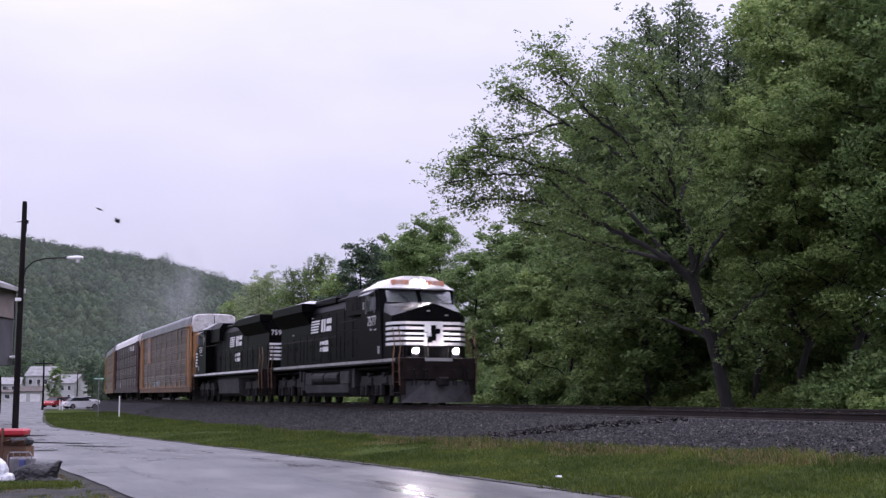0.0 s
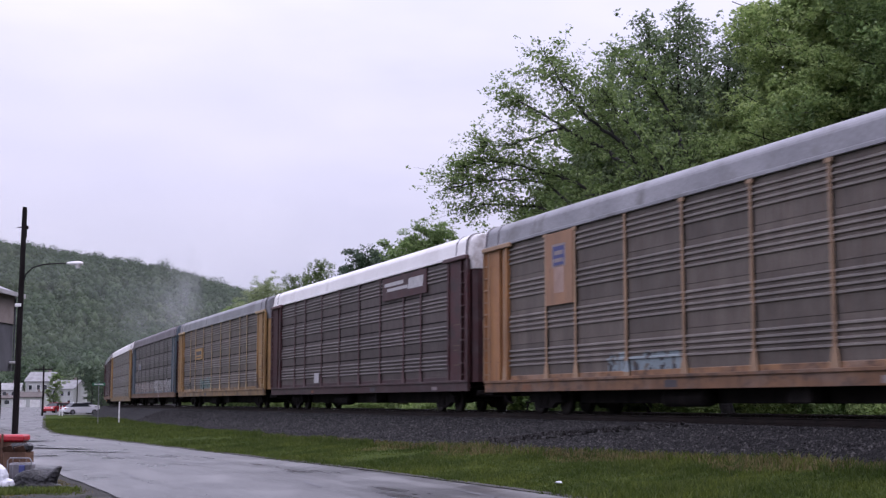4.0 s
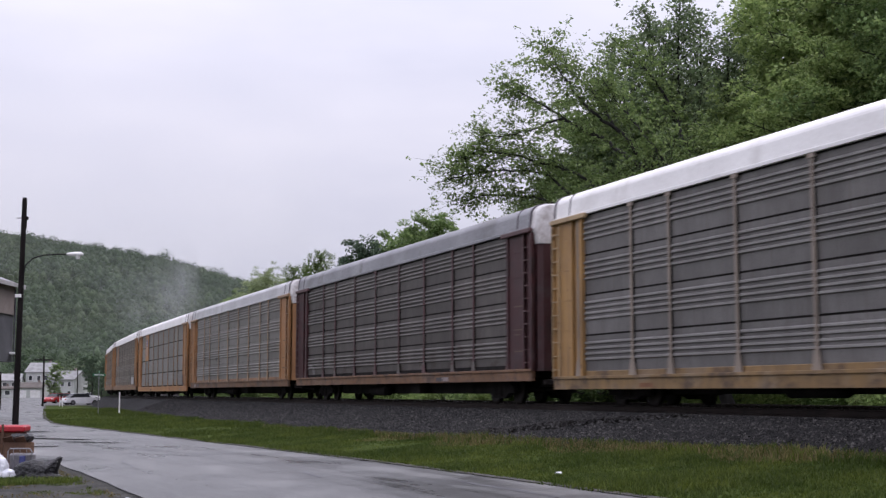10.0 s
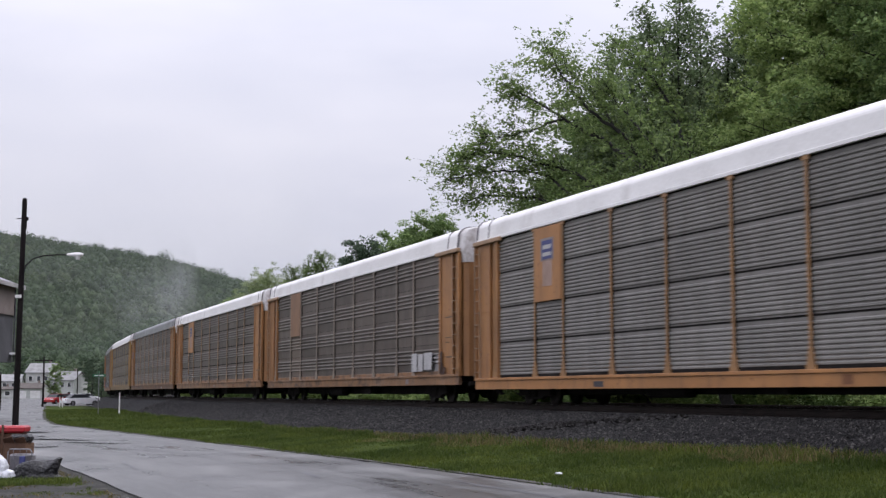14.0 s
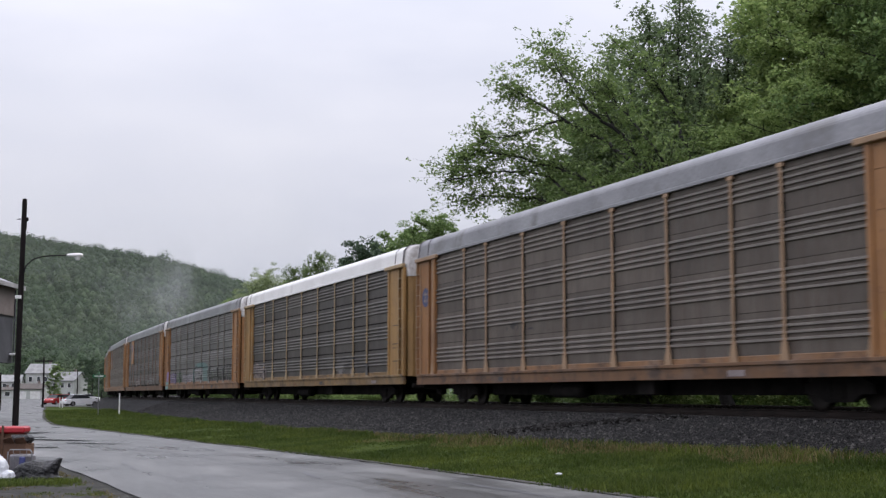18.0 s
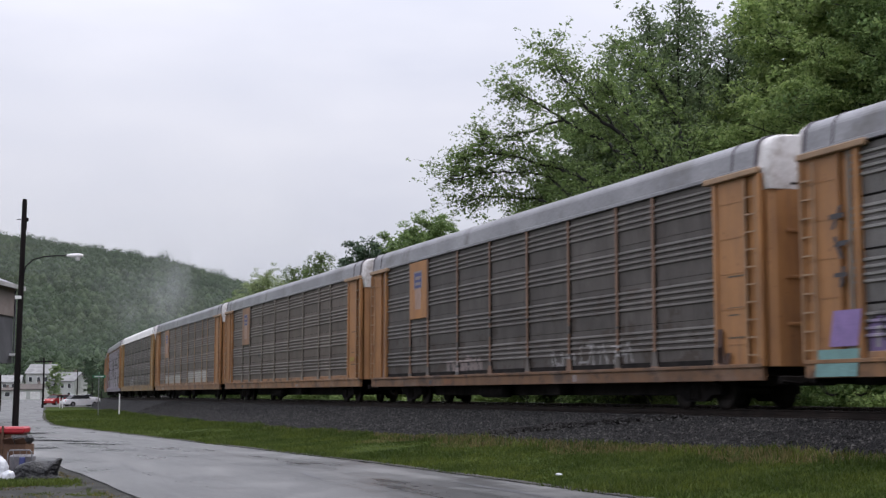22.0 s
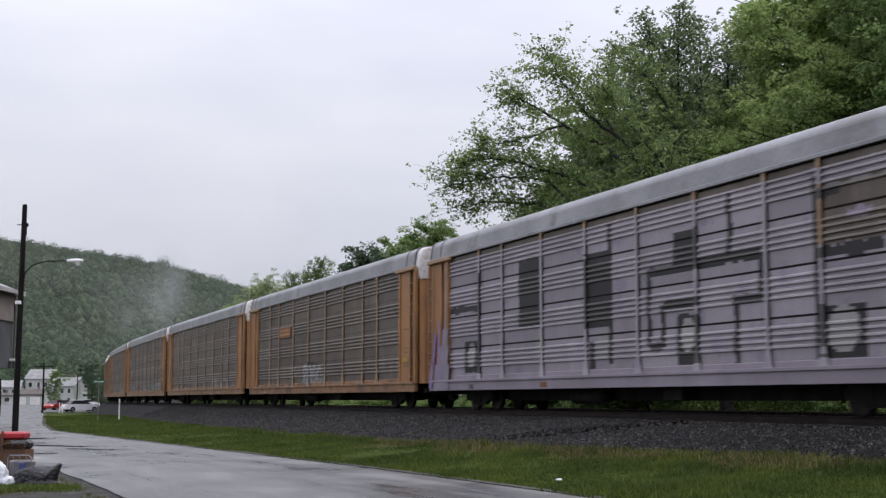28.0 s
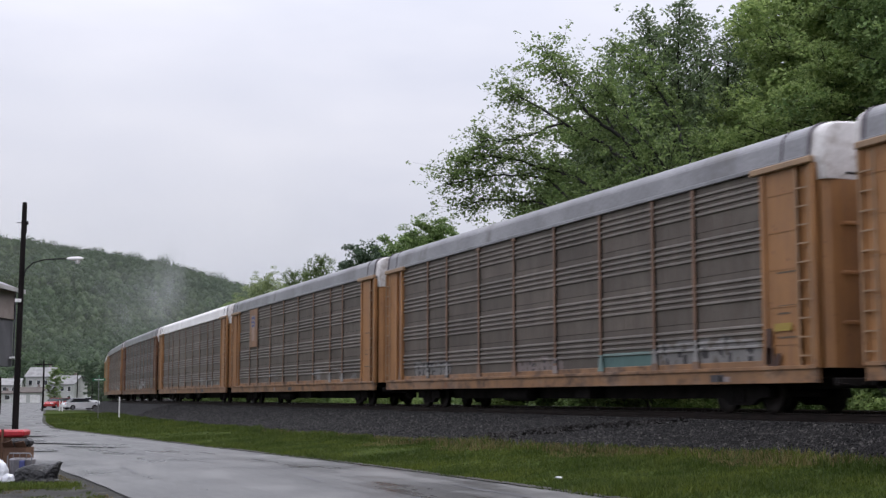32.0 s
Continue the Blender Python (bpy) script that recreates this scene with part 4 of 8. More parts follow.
def spray_plan(i, e, z0, h, zs):
    """What is sprayed on the near side of car i, from below upwards."""
    rng = random.Random(50 + i)
    out = []
    if i == 0:
        out = letter_row(rng, -5.4, -1.6, z0 + 0.02, z0 + 0.55, "paleblue", None, 0.62)
    if i == 2:
        out = letter_row(rng, -5.4, -1.0, z0 + 0.05, z0 + 0.85, "teal", None, 1.0) + tag_lines(rng, -11.6, -8.4, z0, z0 + 0.85, "black", 0.55, 0.12)
    if i == 3:
        out = [("mist", -12, 12, z0, z0 + 0.8, 0.25, "pink")] + letter_row(rng, -11.7, 1.0, z0 - 0.02, z0 + 0.85, "pink", "darkgrey", 1.2, "white") + letter_row(rng, 1.2, 11.9, z0 - 0.05, z0 + 1.02, "white", "darkgrey", 1.15, "pink") + [("mist", -12, 12, z0 - 0.1, z0 + 1.0, 0.08, "tan")]
        out += [("bar", -9.3, -7.9, z0 + 2.0, z0 + 2.6, 0, "white"), ("blob", -8.6, z0 + 2.3, 0.3, 0.2, 2, "blue")]
    if i == 8:
        out = [("bar", e[1] - 0.4, e[0] - 0.3, z0 + 0.15, z0 + 0.75, 0, "white"), ("bar", e[1] - 0.2, e[0] - 0.5, z0 + 0.40, z0 + 0.46, 0, "darkgrey"), ("bar", e[8] + 0.1, e[7] - 0.1, z0 + 0.2, z0 + 3.4, 0, "tan")]
    if i == 9:
        out = tag_lines(rng, -3.0, 1.5, z0, z0 + 0.5, "darkgrey", 0.45, 0.08) + tag_lines(rng, -11.2, -7.5, z0 + 0.1, z0 + 0.8, "white", 0.6, 0.05)
    if i == 11:
        out = letter_row(rng, 5.0, 9.2, z0 - 0.1, z0 + 0.75, "base", "darkgrey", 1.3) + [("mist", -8.4, -6.2, z0 + 2.3, z0 + 2.9, 0.35, "darkgrey"), ("mist", e[3] + 0.1, e[2] - 0.1, z0 + 0.1, z0 + 0.5, 0.3, "grey")] + letter_row(rng, e[-1] + 0.1, e[-2] + 0.25, z0 + 0.02, z0 + 0.85, "pink", "darkgrey", 0.8)
    if i == 12:
        out = [("mist", -12, 12, z0, z0 + 0.75, 0.2, "darkgrey")] + letter_row(rng, -11.6, -8.8, z0, z0 + 0.8, "violet", "darkgrey", 0.9, "white") + letter_row(rng, -8.6, -6.4, z0 + 0.05, z0 + 0.8, "green", "black", 1.1)
        out += letter_row(rng, -6.2, -1.4, z0 + 0.02, z0 + 0.7, "lilac", "darkgrey", 1.2) + [("blob", 1.0, z0 + 0.55, 2.6, 0.8, 3, "teal")] + letter_row(rng, -1.2, 2.2, z0, z0 + 1.05, "white", "black", 1.0) + letter_row(rng, 3.4, 11.9, z0 - 0.02, z0 + 1.0, "black", "grey", 1.35, "green")
    # cars 5 and 13: broken dark brown over the lower panels
    if i == 5:
        out = [("mist", -12, 12, z0, z0 + 0.9, 0.22, "darkbrown"), ("mist", -10.6, -9.2, z0 + 2.9, z0 + 3.4, 0.4, "darkbrown"), ("mist", -11.9, -10.6, z0 + 0.05, z0 + 0.6, 0.5, "grey")]
    if i == 13:
        out = [("mist", -12, 12, z0, z0 + 1.1, 0.36, "darkbrown"), ("mist", -12, 12, z0 + 1.1, z0 + 2.0, 0.15, "darkbrown")] + letter_row(rng, -5.4, -2.6, z0, z0 + 0.5, "pink", None, 0.8) + tag_lines(rng, 3.0, 8.0, z0, z0 + 0.7, "white", 0.5, 0.07)
    if i == 15:
        out = [("bar", e[8] + 0.1, e[6] - 0.1, z0, z0 + 0.72, 0, "cream"), ("bar", e[6] + 0.0, e[5] + 0.05, z0, z0 + 0.72, 0, "cream"), ("bar", e[4] + 0.1, e[1] - 0.05, z0, z0 + 0.86, 0, "cream")]
    if i == 16:
        out = tag_lines(rng, -10, 9, z0 + 0.05, z0 + 0.7, "darkgrey", 1.4, 0.07) + [("blob", -3.6, z0 + 0.35, 0.9, 0.4, 2.4, "darkgrey")] + letter_row(rng, -4.6, -2.6, z0 + 0.0, z0 + 0.75, "grey", "darkgrey", 0.9)
    if i == 17:
        out = [("bar", -13, 11.3, 0.5, 4.96, 0, "lilac"), ("bar", 8.9, 12, 3.4, 4.6, 0, "base"), ("mist", -12, 12, 0.8, 5, 0.05, "lilacdark")]
        out += [("bar", a, b, c, d, 0, "black") for a, b, c, d in BLOCKS]
        out += [("blob", x, z, 0.32, 0.4, 2.2, "white") for x, z in ((-9.75, 1.75), (-4.5, 1.9), (-0.5, 1.8), (3.75, 1.85), (9.5, 1.75))] + [("blob", 9.5, 1.7, 0.5, 0.45, 2.4, "white"), ("bar", 4.1, 4.3, 0.6, 1.2, 0.3, "white")]
    if i == 18:
        out = [("blob", -1.0, z0 + 0.45, 1.7, 0.62, 2.6, "darkgrey"), ("bar", -2.8, -2.4, z0, z0 + 0.3, 0, "teal"), ("bar", 0.4, 0.9, z0 + 0.1, z0 + 0.5, 0.3, "teal")] + letter_row(rng, -2.5, 0.6, z0 - 0.02, z0 + 0.95, "white", None, 0.8) + [("mist", -4.8, -3.6, z0 + 0.5, z0 + 0.95, 0.4, "grey")]
    if i == 20:
        out = [("bar", 4.0, 6.8, z0 + 0.05, z0 + 0.5, 0.05, "teal")] + letter_row(rng, 7.0, 11.8, z0 + 0.05, z0 + 0.65, "grey", None, 0.9) + letter_row(rng, -1.4, 1.6, z0 + 0.05, z0 + 0.5, "pink", None, 0.8) + letter_row(rng, -10.5, -6.8, z0 + 0.05, z0 + 0.55, "grey", "darkgrey", 0.9)
    if i in (19, 21, 22, 24):
        out = [("mist", 4, 11, z0, z0 + 0.6, 0.30, "grey")] + tag_lines(rng, -6.0 + i % 3, -3.0 + i % 3, z0 + 0.05, z0 + 0.6, "grey", 0.5, 0.07)
    if i == 23:
        out = [("mist", 1, 5, z0, z0 + 0.7, 0.5, "white")]
    if i in (6, 10, 14, 25):
        out = [("mist", -6, -3.5, z0 + 1.2, z0 + 1.7, 0.30, "darkgrey")]
    return out


SPLIT = (1, 2, 3, 4, 5, 7, 9, 11, 12, 16, 17)      # cars whose panel rows show open joints
RIBS = (0.40, 0.54, 0.68, 0.82)
RIBS_ALL = (0.08, 0.18, 0.28, 0.38, 0.48, 0.58, 0.68, 0.78, 0.88)      # corrugated over the whole height


def autorack(i):
    colour, roof, panel, zs, cap, words = CARS[i]
    mat, pmat = PAINT[colour], PANEL[panel]
    rng = random.Random(100 + i)
    root = tagged(empty("car_carrier_wagon"), words, "railway wagon", "wagons of the train")
    key = (colour, zs)
    z0, z1 = zs + 0.36, EAVE
    for s, nm in ((-1, "side_sill"), (1, "side_sill")):
        child(nm, cached(("sill", key, i if i in (0, 5, 6, 7, 10, 13, 17) else -1), lambda: done(boxes((-HALF + 0.25, HALF - 0.25, -0.05, 0.06, zs, zs + 0.34), (-HALF + 0.25, HALF - 0.25, -0.09, 0.0, zs + 0.28, zs + 0.36), bevel=0.008), "side_sill", SILL["lilac"] if i == 17 else PAINT["orange"] if i == 7 else SILL["rusty"] if colour == "blue" or i in (0, 5, 6, 10, 13) else SILL[colour])), root, pose(0, s * SIDE_Y, 0, 0, 0, 0 if s < 0 else 180))
    child("deck", cached(("deck", zs), lambda: done(boxes((-HALF + 0.7, HALF - 0.7, -1.42, 1.42, zs + 0.12, zs + 0.34), bevel=0.01), "deck", M_UNDER)), root)
    child("well_floor", cached(("well", zs), lambda: done(boxes((-8.4, 8.4, -0.75, 0.75, 0.30, zs + 0.12), bevel=0.01), "well_floor", M_UNDER)), root)
    child("centre_sill", cached(("centre", zs), lambda: done(boxes((-HALF + 0.2, HALF - 0.2, -0.3, 0.3, 0.52, zs + 0.115), bevel=0.01), "centre_sill", M_UNDER)), root)
    child("air_reservoir", cached(("reservoir", zs), lambda: done(tube(bmesh.new(), [(-3.1, -1.0, 0.42), (-3.0, -1.0, 0.42), (-1.3, -1.0, 0.42), (-1.2, -1.0, 0.42)], 0.2, sides=12), "air_reservoir", M_UNDER, True)), root)
    child("brake_valve", cached(("valve", zs), lambda: done(boxes((2.2, 3.0, -1.25, -0.8, 0.3, zs + 0.13), bevel=0.03), "brake_valve", M_UNDER)), root)
    child("inner_wall", cached(("inner", zs), lambda: done(boxes((-HALF + 0.4, HALF - 0.4, -1.44, 1.44, zs + 0.34, EAVE)), "inner_wall", M_UNDER)), root)
    child("roof", cached(("roof", roof), lambda: roof_mesh(EAVE, ROOF[roof])), root, None, roof.replace("mauve", "dull mauve-grey").replace("dull", "dull white" if roof == "dull" else "dull") + " metal roof")
    for s in (-1, 1):
        child("eave_rail", cached(("eave", roof), lambda: done(boxes((-HALF + 0.35, HALF - 0.35, -0.05, 0.03, EAVE - 0.02, EAVE + 0.075), bevel=0.01), "eave_rail", ROOF[roof])), root, pose(0, s * SIDE_Y, 0, 0, 0, 0 if s < 0 else 180))
    child("far_panelling", cached(("far", panel, zs), lambda: done(boxes((-HALF + 2.0, HALF - 2.0, 1.44, 1.52, z0, z1)), "far_panelling", pmat)), root)
    # near side: posts and panels
    x = HALF - 0.20 - 1.85
    edges = [x]
    for b in BAYS:
        x -= b
        edges.append(x)
    rows = 4
    h = (z1 - z0 - 0.04) / rows
    shapes = spray_plan(i, edges, z0, h, zs)
    post = {4: "pale", 7: "plain", 8: "pale", 12: "drab", 13: "rusty", 14: "drab", 16: "drab", 20: "rusty", 21: "rusty", 22: "rusty", 24: "rusty"}.get(i, colour)
    for k, e in enumerate(edges):
        me = painted_post(z0 - 0.04, z1, POST[post], e, shapes) if shapes and i != 15 else None
        child("post", me or cached(("post", post, zs), lambda: post_mesh(z0 - 0.04, z1, POST[post])), root, pose(e, -SIDE_Y, 0))
    child("bottom_rail", cached(("ledge", colour, zs, i in (5, 7, 13, 17)), lambda: done(boxes((-HALF + 2.1, HALF - 2.1, -0.02, 0.04, z0 - 0.01, z0 + 0.13), bevel=0.012), "bottom_rail", SILL["lilac"] if i == 17 else M_UNDER if i in (5, 7, 13) else PAINT["blue"] if colour == "blue" else SILL[colour])), root, pose(0, -SIDE_Y + 0.045, 0))
    gap = 0.05 if i in SPLIT else 0.012
    ribs = RIBS_ALL if i == 7 else RIBS
    for k, b in enumerate(BAYS):
        for r in range(rows):
            low = z0 + 0.03 + r * h
            me = painted_panel(b - 0.10, h - gap, pmat, ribs, edges[k] - 0.05, low, shapes) if shapes else None
            child("panel", me or cached(("panel", panel, b, zs, gap, ribs), lambda: ribbed_panel(b - 0.10, h - gap, pmat, ribs)), root, pose(edges[k] - 0.05, -SIDE_Y + 0.045, low))
    # ends
    for s in (1, -1):
        tone = "red" if i == 3 and s > 0 else colour      # one car has dark red end doors
        turn = pose(s * (HALF - 0.06), 0, 0, 0, 0, 0 if s > 0 else 180)
        for leaf in (-1, 1):
            dr = child("end_door", cached(("door", tone, zs, leaf), lambda: end_door_mesh(zs + 0.3, CAP_LOW, CORNER[tone], leaf)), root, turn)
            child("lock_bar", cached(("lock", tone, zs, leaf), lambda: door_rib_mesh(CORNER[tone], leaf, CAP_LOW - 0.3 - zs)), dr, pose(0, 0, zs + 0.3))
            for dz in (0.9, 1.9, 2.9):
                child("door_rib", cached(("rib", tone, leaf), lambda: door_rib_mesh(CORNER[tone], leaf, 0)), dr, pose(0, 0, zs + 0.3 + dz))
        child("end_cap", cached(("cap", cap), lambda: end_cap_mesh(EAVE, CAP_LOW, (M_CAP if cap == "white" else ROOF[cap]) if cap in ROOF else PAINT[cap])), root, turn, cap + " painted upper end")
        child("door_seam", cached("door_seam", lambda: done(boxes((0.03, 0.062, -0.03, 0.03, CAP_LOW + 0.01, 5.8), (0.03, 0.06, -0.9, -0.35, CAP_LOW + 0.1, CAP_LOW + 0.15), bevel=0.006), "door_seam", M_UNDER)), root, turn)
        child("roof_seam", cached("seam", seam_mesh), root, pose(s * (HALF - 0.36), 0, 0), "dark rubber seam")
        child("roof_seam", cached("lap", lap_mesh), root, pose(s * (HALF - 1.3), 0, 0), "lapped joint of the roof sheets")
        child("coupler", cached("coupler", lambda: done(boxes((-0.25, 0.48, -0.12, 0.12, 0.62, 0.86), (0.28, 0.50, -0.2, 0.2, 0.6, 0.9), (-0.1, 0.06, -1.25, 1.25, 0.55, 0.72), bevel=0.02), "coupler", M_UNDER)), root, pose(s * (HALF - 0.06), 0, 0, 0, 0, 0 if s > 0 else 180))
        child("air_hose", cached("hose", lambda: done(tube(tube(bmesh.new(), [(0.0, -0.42, 0.72), (0.2, -0.42, 0.62), (0.34, -0.36, 0.36), (0.44, -0.26, 0.30), (0.52, -0.2, 0.34)], 0.028, sides=6), [(0.06, -1.3, 0.62), (0.10, -0.8, 0.56), (0.16, -0.3, 0.78)], 0.016, sides=5), "air_hose", M_UNDER, True)), root, turn, "black rubber air hose")
        for q in (-1, 1):
            # end frames at both sides; local x of the mesh runs towards the car's end
            lead = (s > 0) == (q < 0)
            m = pose(s * (HALF - 0.20 - 1.88), q * SIDE_Y, 0, 0, 0, 0 if q < 0 else 180)
            if lead:
                child("header", cached(("header", colour), lambda: done(boxes((-0.28, 1.88, -0.13, 0.0, EAVE - 0.12, EAVE + 0.02), bevel=0.02), "header", POST[colour])), root, m, "pale flange over the end frame")
                fr = child("end_frame", cached(("corner", colour, zs), lambda: corner_mesh(zs + 0.30, EAVE - 0.12, CORNER[colour])), root, m)
                child("ladder", cached(("ladder", colour, zs), lambda: ladder_mesh(zs + 0.35, EAVE - 0.2, POST[colour])), fr, pose(1.52, -0.03, 0))
            else:
                m = pose(s * (HALF - 0.20), q * SIDE_Y, 0, 0, 0, 0 if q < 0 else 180)
                child("header", cached(("header2", colour), lambda: done(boxes((0.0, 2.16, -0.13, 0.0, EAVE - 0.12, EAVE + 0.02), bevel=0.02), "header", POST[colour])), root, m, "pale flange over the end frame")
                fr = child("end_frame", cached(("corner", colour, zs), lambda: corner_mesh(zs + 0.30, EAVE - 0.12, CORNER[colour])), root, m)
                if q < 0:
                    child("ladder", cached(("ladder", colour, zs), lambda: ladder_mesh(zs + 0.35, EAVE - 0.2, POST[colour])), fr, pose(0.30, -0.055, 0))
        freight_truck(root, s * 10.05, 0.42 if zs > 0.5 else 0.36)
    # small stencilled bars on the corner sheet and the sill
    for zz, w in ((2.9, 0.7), (2.2, 0.6), (1.55, 0.66), (2.05, 0.4)):
        child("stencil", cached(("stencil", w), lambda: patch_mesh("stencil", [(-0.35, w - 0.35, 0, 0.035)], M_STENCIL)), root, pose(HALF - 1.2, -SIDE_Y - 0.024, zz), "small dark stencilled line")
    for k in range(3):
        w = rng.uniform(0.25, 0.7)
        child("sill_plate", patch_mesh("sill_plate", [(0, w, 0, rng.uniform(0.10, 0.2))], (SPRAY["pink"], SPRAY["darkgrey"], PAINT["rusty"])[k]), root, pose(rng.uniform(-12.5, 11), -SIDE_Y - 0.052, zs + 0.05), "small stencilled plate on the sill")
    return root, edges, z0, h


def placard(root, x0, x1, z0, z1, mat, marks=(), label=""):
    """A plain sign panel on the side, with plain shapes on it."""
    p = child("sign_panel", done(boxes((x0, x1, -0.05, 0.0, z0, z1), bevel=0.006), "sign_panel", mat), root, pose(0, -SIDE_Y + 0.005, 0), label)
    for nm, rects, m in marks:
        child(nm, patch_mesh(nm, rects, m), p, pose(0, -0.052 - 0.004 * (nm == "emblem_field") - 0.008 * (nm == "emblem_bar"), 0))


def spray(root, rects, colour, label, deep=0.0):
    child("graffiti", patch_mesh("graffiti", rects, SPRAY[colour]), root, pose(0, -SIDE_Y - 0.078 - deep, 0), label)


def shield(x, z, w):
    """A plain blue shield with pale bars over a faded pinkish field."""
    h = w * 0.75
    return [("emblem_border", [(x - 0.07, x + w + 0.07, z - 0.05, z + h + 0.07)], SPRAY["pink"]), ("emblem_field", [(x, x + w, z + 0.3 * h, z + h), (x + 0.05 * w, x + 0.95 * w, z, z + 0.3 * h)], SPRAY["blue"]), ("emblem_bar", [(x + 0.12 * w, x + 0.88 * w, z + 0.16 * h, z + 0.36 * h), (x + 0.12 * w, x + 0.88 * w, z + 0.54 * h, z + 0.76 * h)], SPRAY["pink"]),
            ("emblem_foot", [(x + 0.05, x + w - 0.05, z - 0.78, z - 0.02)], M_FADED)]


def make_cars():
    cars = []
    for i in range(len(CARS)):
        root, e, z0, h = autorack(i)
        rng = random.Random(i)
        zs, mat = CARS[i][3], PAINT[CARS[i][0]]
        if i in (0, 7, 8, 9, 13, 14, 15, 21):      # shield panel over the upper half of the second bay from the rear
            a, b = e[8] + 0.08, e[7] - 0.08
            marks = [(n, [(r[0], r[1], r[2] + 0, r[3]) for r in rr], m) for n, rr, m in shield((a + b) / 2 - 0.36, EAVE - 1.0, 0.72)] if i not in (8,) else []
            for k, (n, rr, m) in enumerate(marks):
                marks[k] = (n, [tuple(r) for r in rr], SPRAY["white"] if i == 7 and n == "emblem_bar" else m)
            placard(root, a, b, z0 + 2 * h, EAVE - 0.05, mat if i in (7, 9, 13) else M_PLACARD, marks, "painted sign panel with a plain shield")
        if i == 1:
            placard(root, 4.6, 9.6, EAVE - 0.95, EAVE - 0.08, mat, [("lettering_bar", [(4.9, 7.1, EAVE - .42, EAVE - .28), (5.2, 7.6, EAVE - .62, EAVE - .50), (7.6, 9.2, EAVE - .68, EAVE - .28, 0.12)], SPRAY["white"])], "dark red name board with plain white bars")
            spray(root, [(-5.2, -4.4, zs + 0.5, zs + 0.95)], "white", "small white placard")
        if i == 2:
            placard(root, e[7] + 0.1, e[6] - 0.25, z0 + 2.02 * h, z0 + 2.72 * h, mat, [("lettering_bar", [(e[7] + 0.45, e[6] - 0.6, z0 + 2.3 * h, z0 + 2.55 * h), (e[7] + 0.5, e[6] - 0.7, z0 + 2.12 * h, z0 + 2.2 * h)], SPRAY["darkgrey"])], "yellow name panel")
        if i == 10:
            bm = bmesh.new()
            bmesh.ops.create_circle(bm, cap_ends=True, segments=24, radius=0.34, matrix=pose(0, 0, 0, 90, 0, 0))
            em = part("round_emblem", bm, PANEL_SPRAY["blue"], root, "round blue emblem")
            em.matrix_basis = pose(-HALF + 1.15, -SIDE_Y - 0.05, 3.75)
            child("emblem_bar", patch_mesh("emblem_bar", [(-0.2, 0.2, 0.08, 0.14), (-0.2, 0.2, -0.14, -0.08), (-0.04, 0.04, -0.2, 0.2)], SPRAY["pink"]), em, pose(0, -0.004, 0))
        if i == 18:
            placard(root, e[7] + 0.2, e[6] - 0.4, z0 + 2.3 * h, z0 + 2.8 * h, PAINT["rusty"], [("lettering_bar", [(e[7] + 0.4, e[6] - 0.6, z0 + 2.42 * h, z0 + 2.52 * h)], PAINT["orange"]), ("lettering_bar", [(e[7] + 0.4, e[6] - 0.6, z0 + 2.6 * h, z0 + 2.7 * h)], PAINT["orange"])], "rusty lettered panel")
        if i == 17:                 # the lilac piece runs on over the rear end frame, the lead one stays half bare
            a = -HALF + 0.25
            spray(root, [(a + 0.5, a + 1.9, zs + 0.0, zs + 0.9, 0.12), (a + 0.9, a + 1.85, zs + 0.9, zs + 1.5, 0.15), (a + 1.3, a + 1.8, zs + 1.5, zs + 2.1, 0.1)], "violetpale", "pale lilac spray paint over the end frame")
            spray(root, [(a + 0.05, a + 0.35, zs + 0.1, zs + 1.2, 0.3), (a + 0.45, a + 0.62, zs + 1.1, zs + 2.0, 0.15), (a + 0.9, a + 1.02, zs + 0.3, zs + 2.4, 0.1)], "violet", "violet spray strokes", 0.006)
        if i == 12:
            a = -HALF + 1.2
            spray(root, [(a, a + 0.45, 3.75, 3.85, 0), (a + 0.05, a + 0.15, 3.55, 4.0, 0.25), (a + 0.1, a + 0.5, 3.2, 3.3, 0.1), (a + 0.3, a + 0.4, 2.95, 3.4, -0.2), (a + 0.1, a + 0.5, 2.6, 2.68, 0), (a + 0.25, a + 0.35, 2.4, 2.8, 0.1)], "darkgrey", "dark painted strokes down the end frame")
            spray(root, [(a - 0.6, a + 0.7, zs + 0.02, zs + 0.55, 0.1)], "teal", "teal spray paint at the sill")
            spray(root, [(a - 0.1, a + 0.75, zs + 0.6, zs + 1.3, 0.15)], "violet", "violet spray paint at the end frame")
        if i == 8:
            spray(root, [(8.95, 9.5, zs + 0.5, zs + 1.15), (9.6, 10.1, zs + 0.5, zs + 1.1), (10.2, 11.0, zs + 0.55, zs + 1.15, 0.05)], "white", "block of white painted bars")
        if i in (0, 2, 4, 7, 8, 13, 20):         # rust and grease run down the foot of the lead end frame
            a = HALF - 2.0
            spray(root, [(a, a + 0.22, zs + 0.4, zs + 1.15, 0.06), (a + 0.1, a + 0.34, zs + 0.3, zs + 0.75, -0.05), (a + 0.3, a + 0.5, zs + 0.36, zs + 0.62, 0.1)], "rust", "dark rust stain at the foot of the end frame")
        if i in (10, 14, 18, 20, 23):
            child("notice", cached("notice", lambda: patch_mesh("notice", [(-0.3, 0.3, 0, 0.16)], SPRAY["ochre"])), root, pose(HALF - 1.35, -SIDE_Y - 0.06, 1.7), "small yellow notice plate")
        cars.append(root)
    return cars


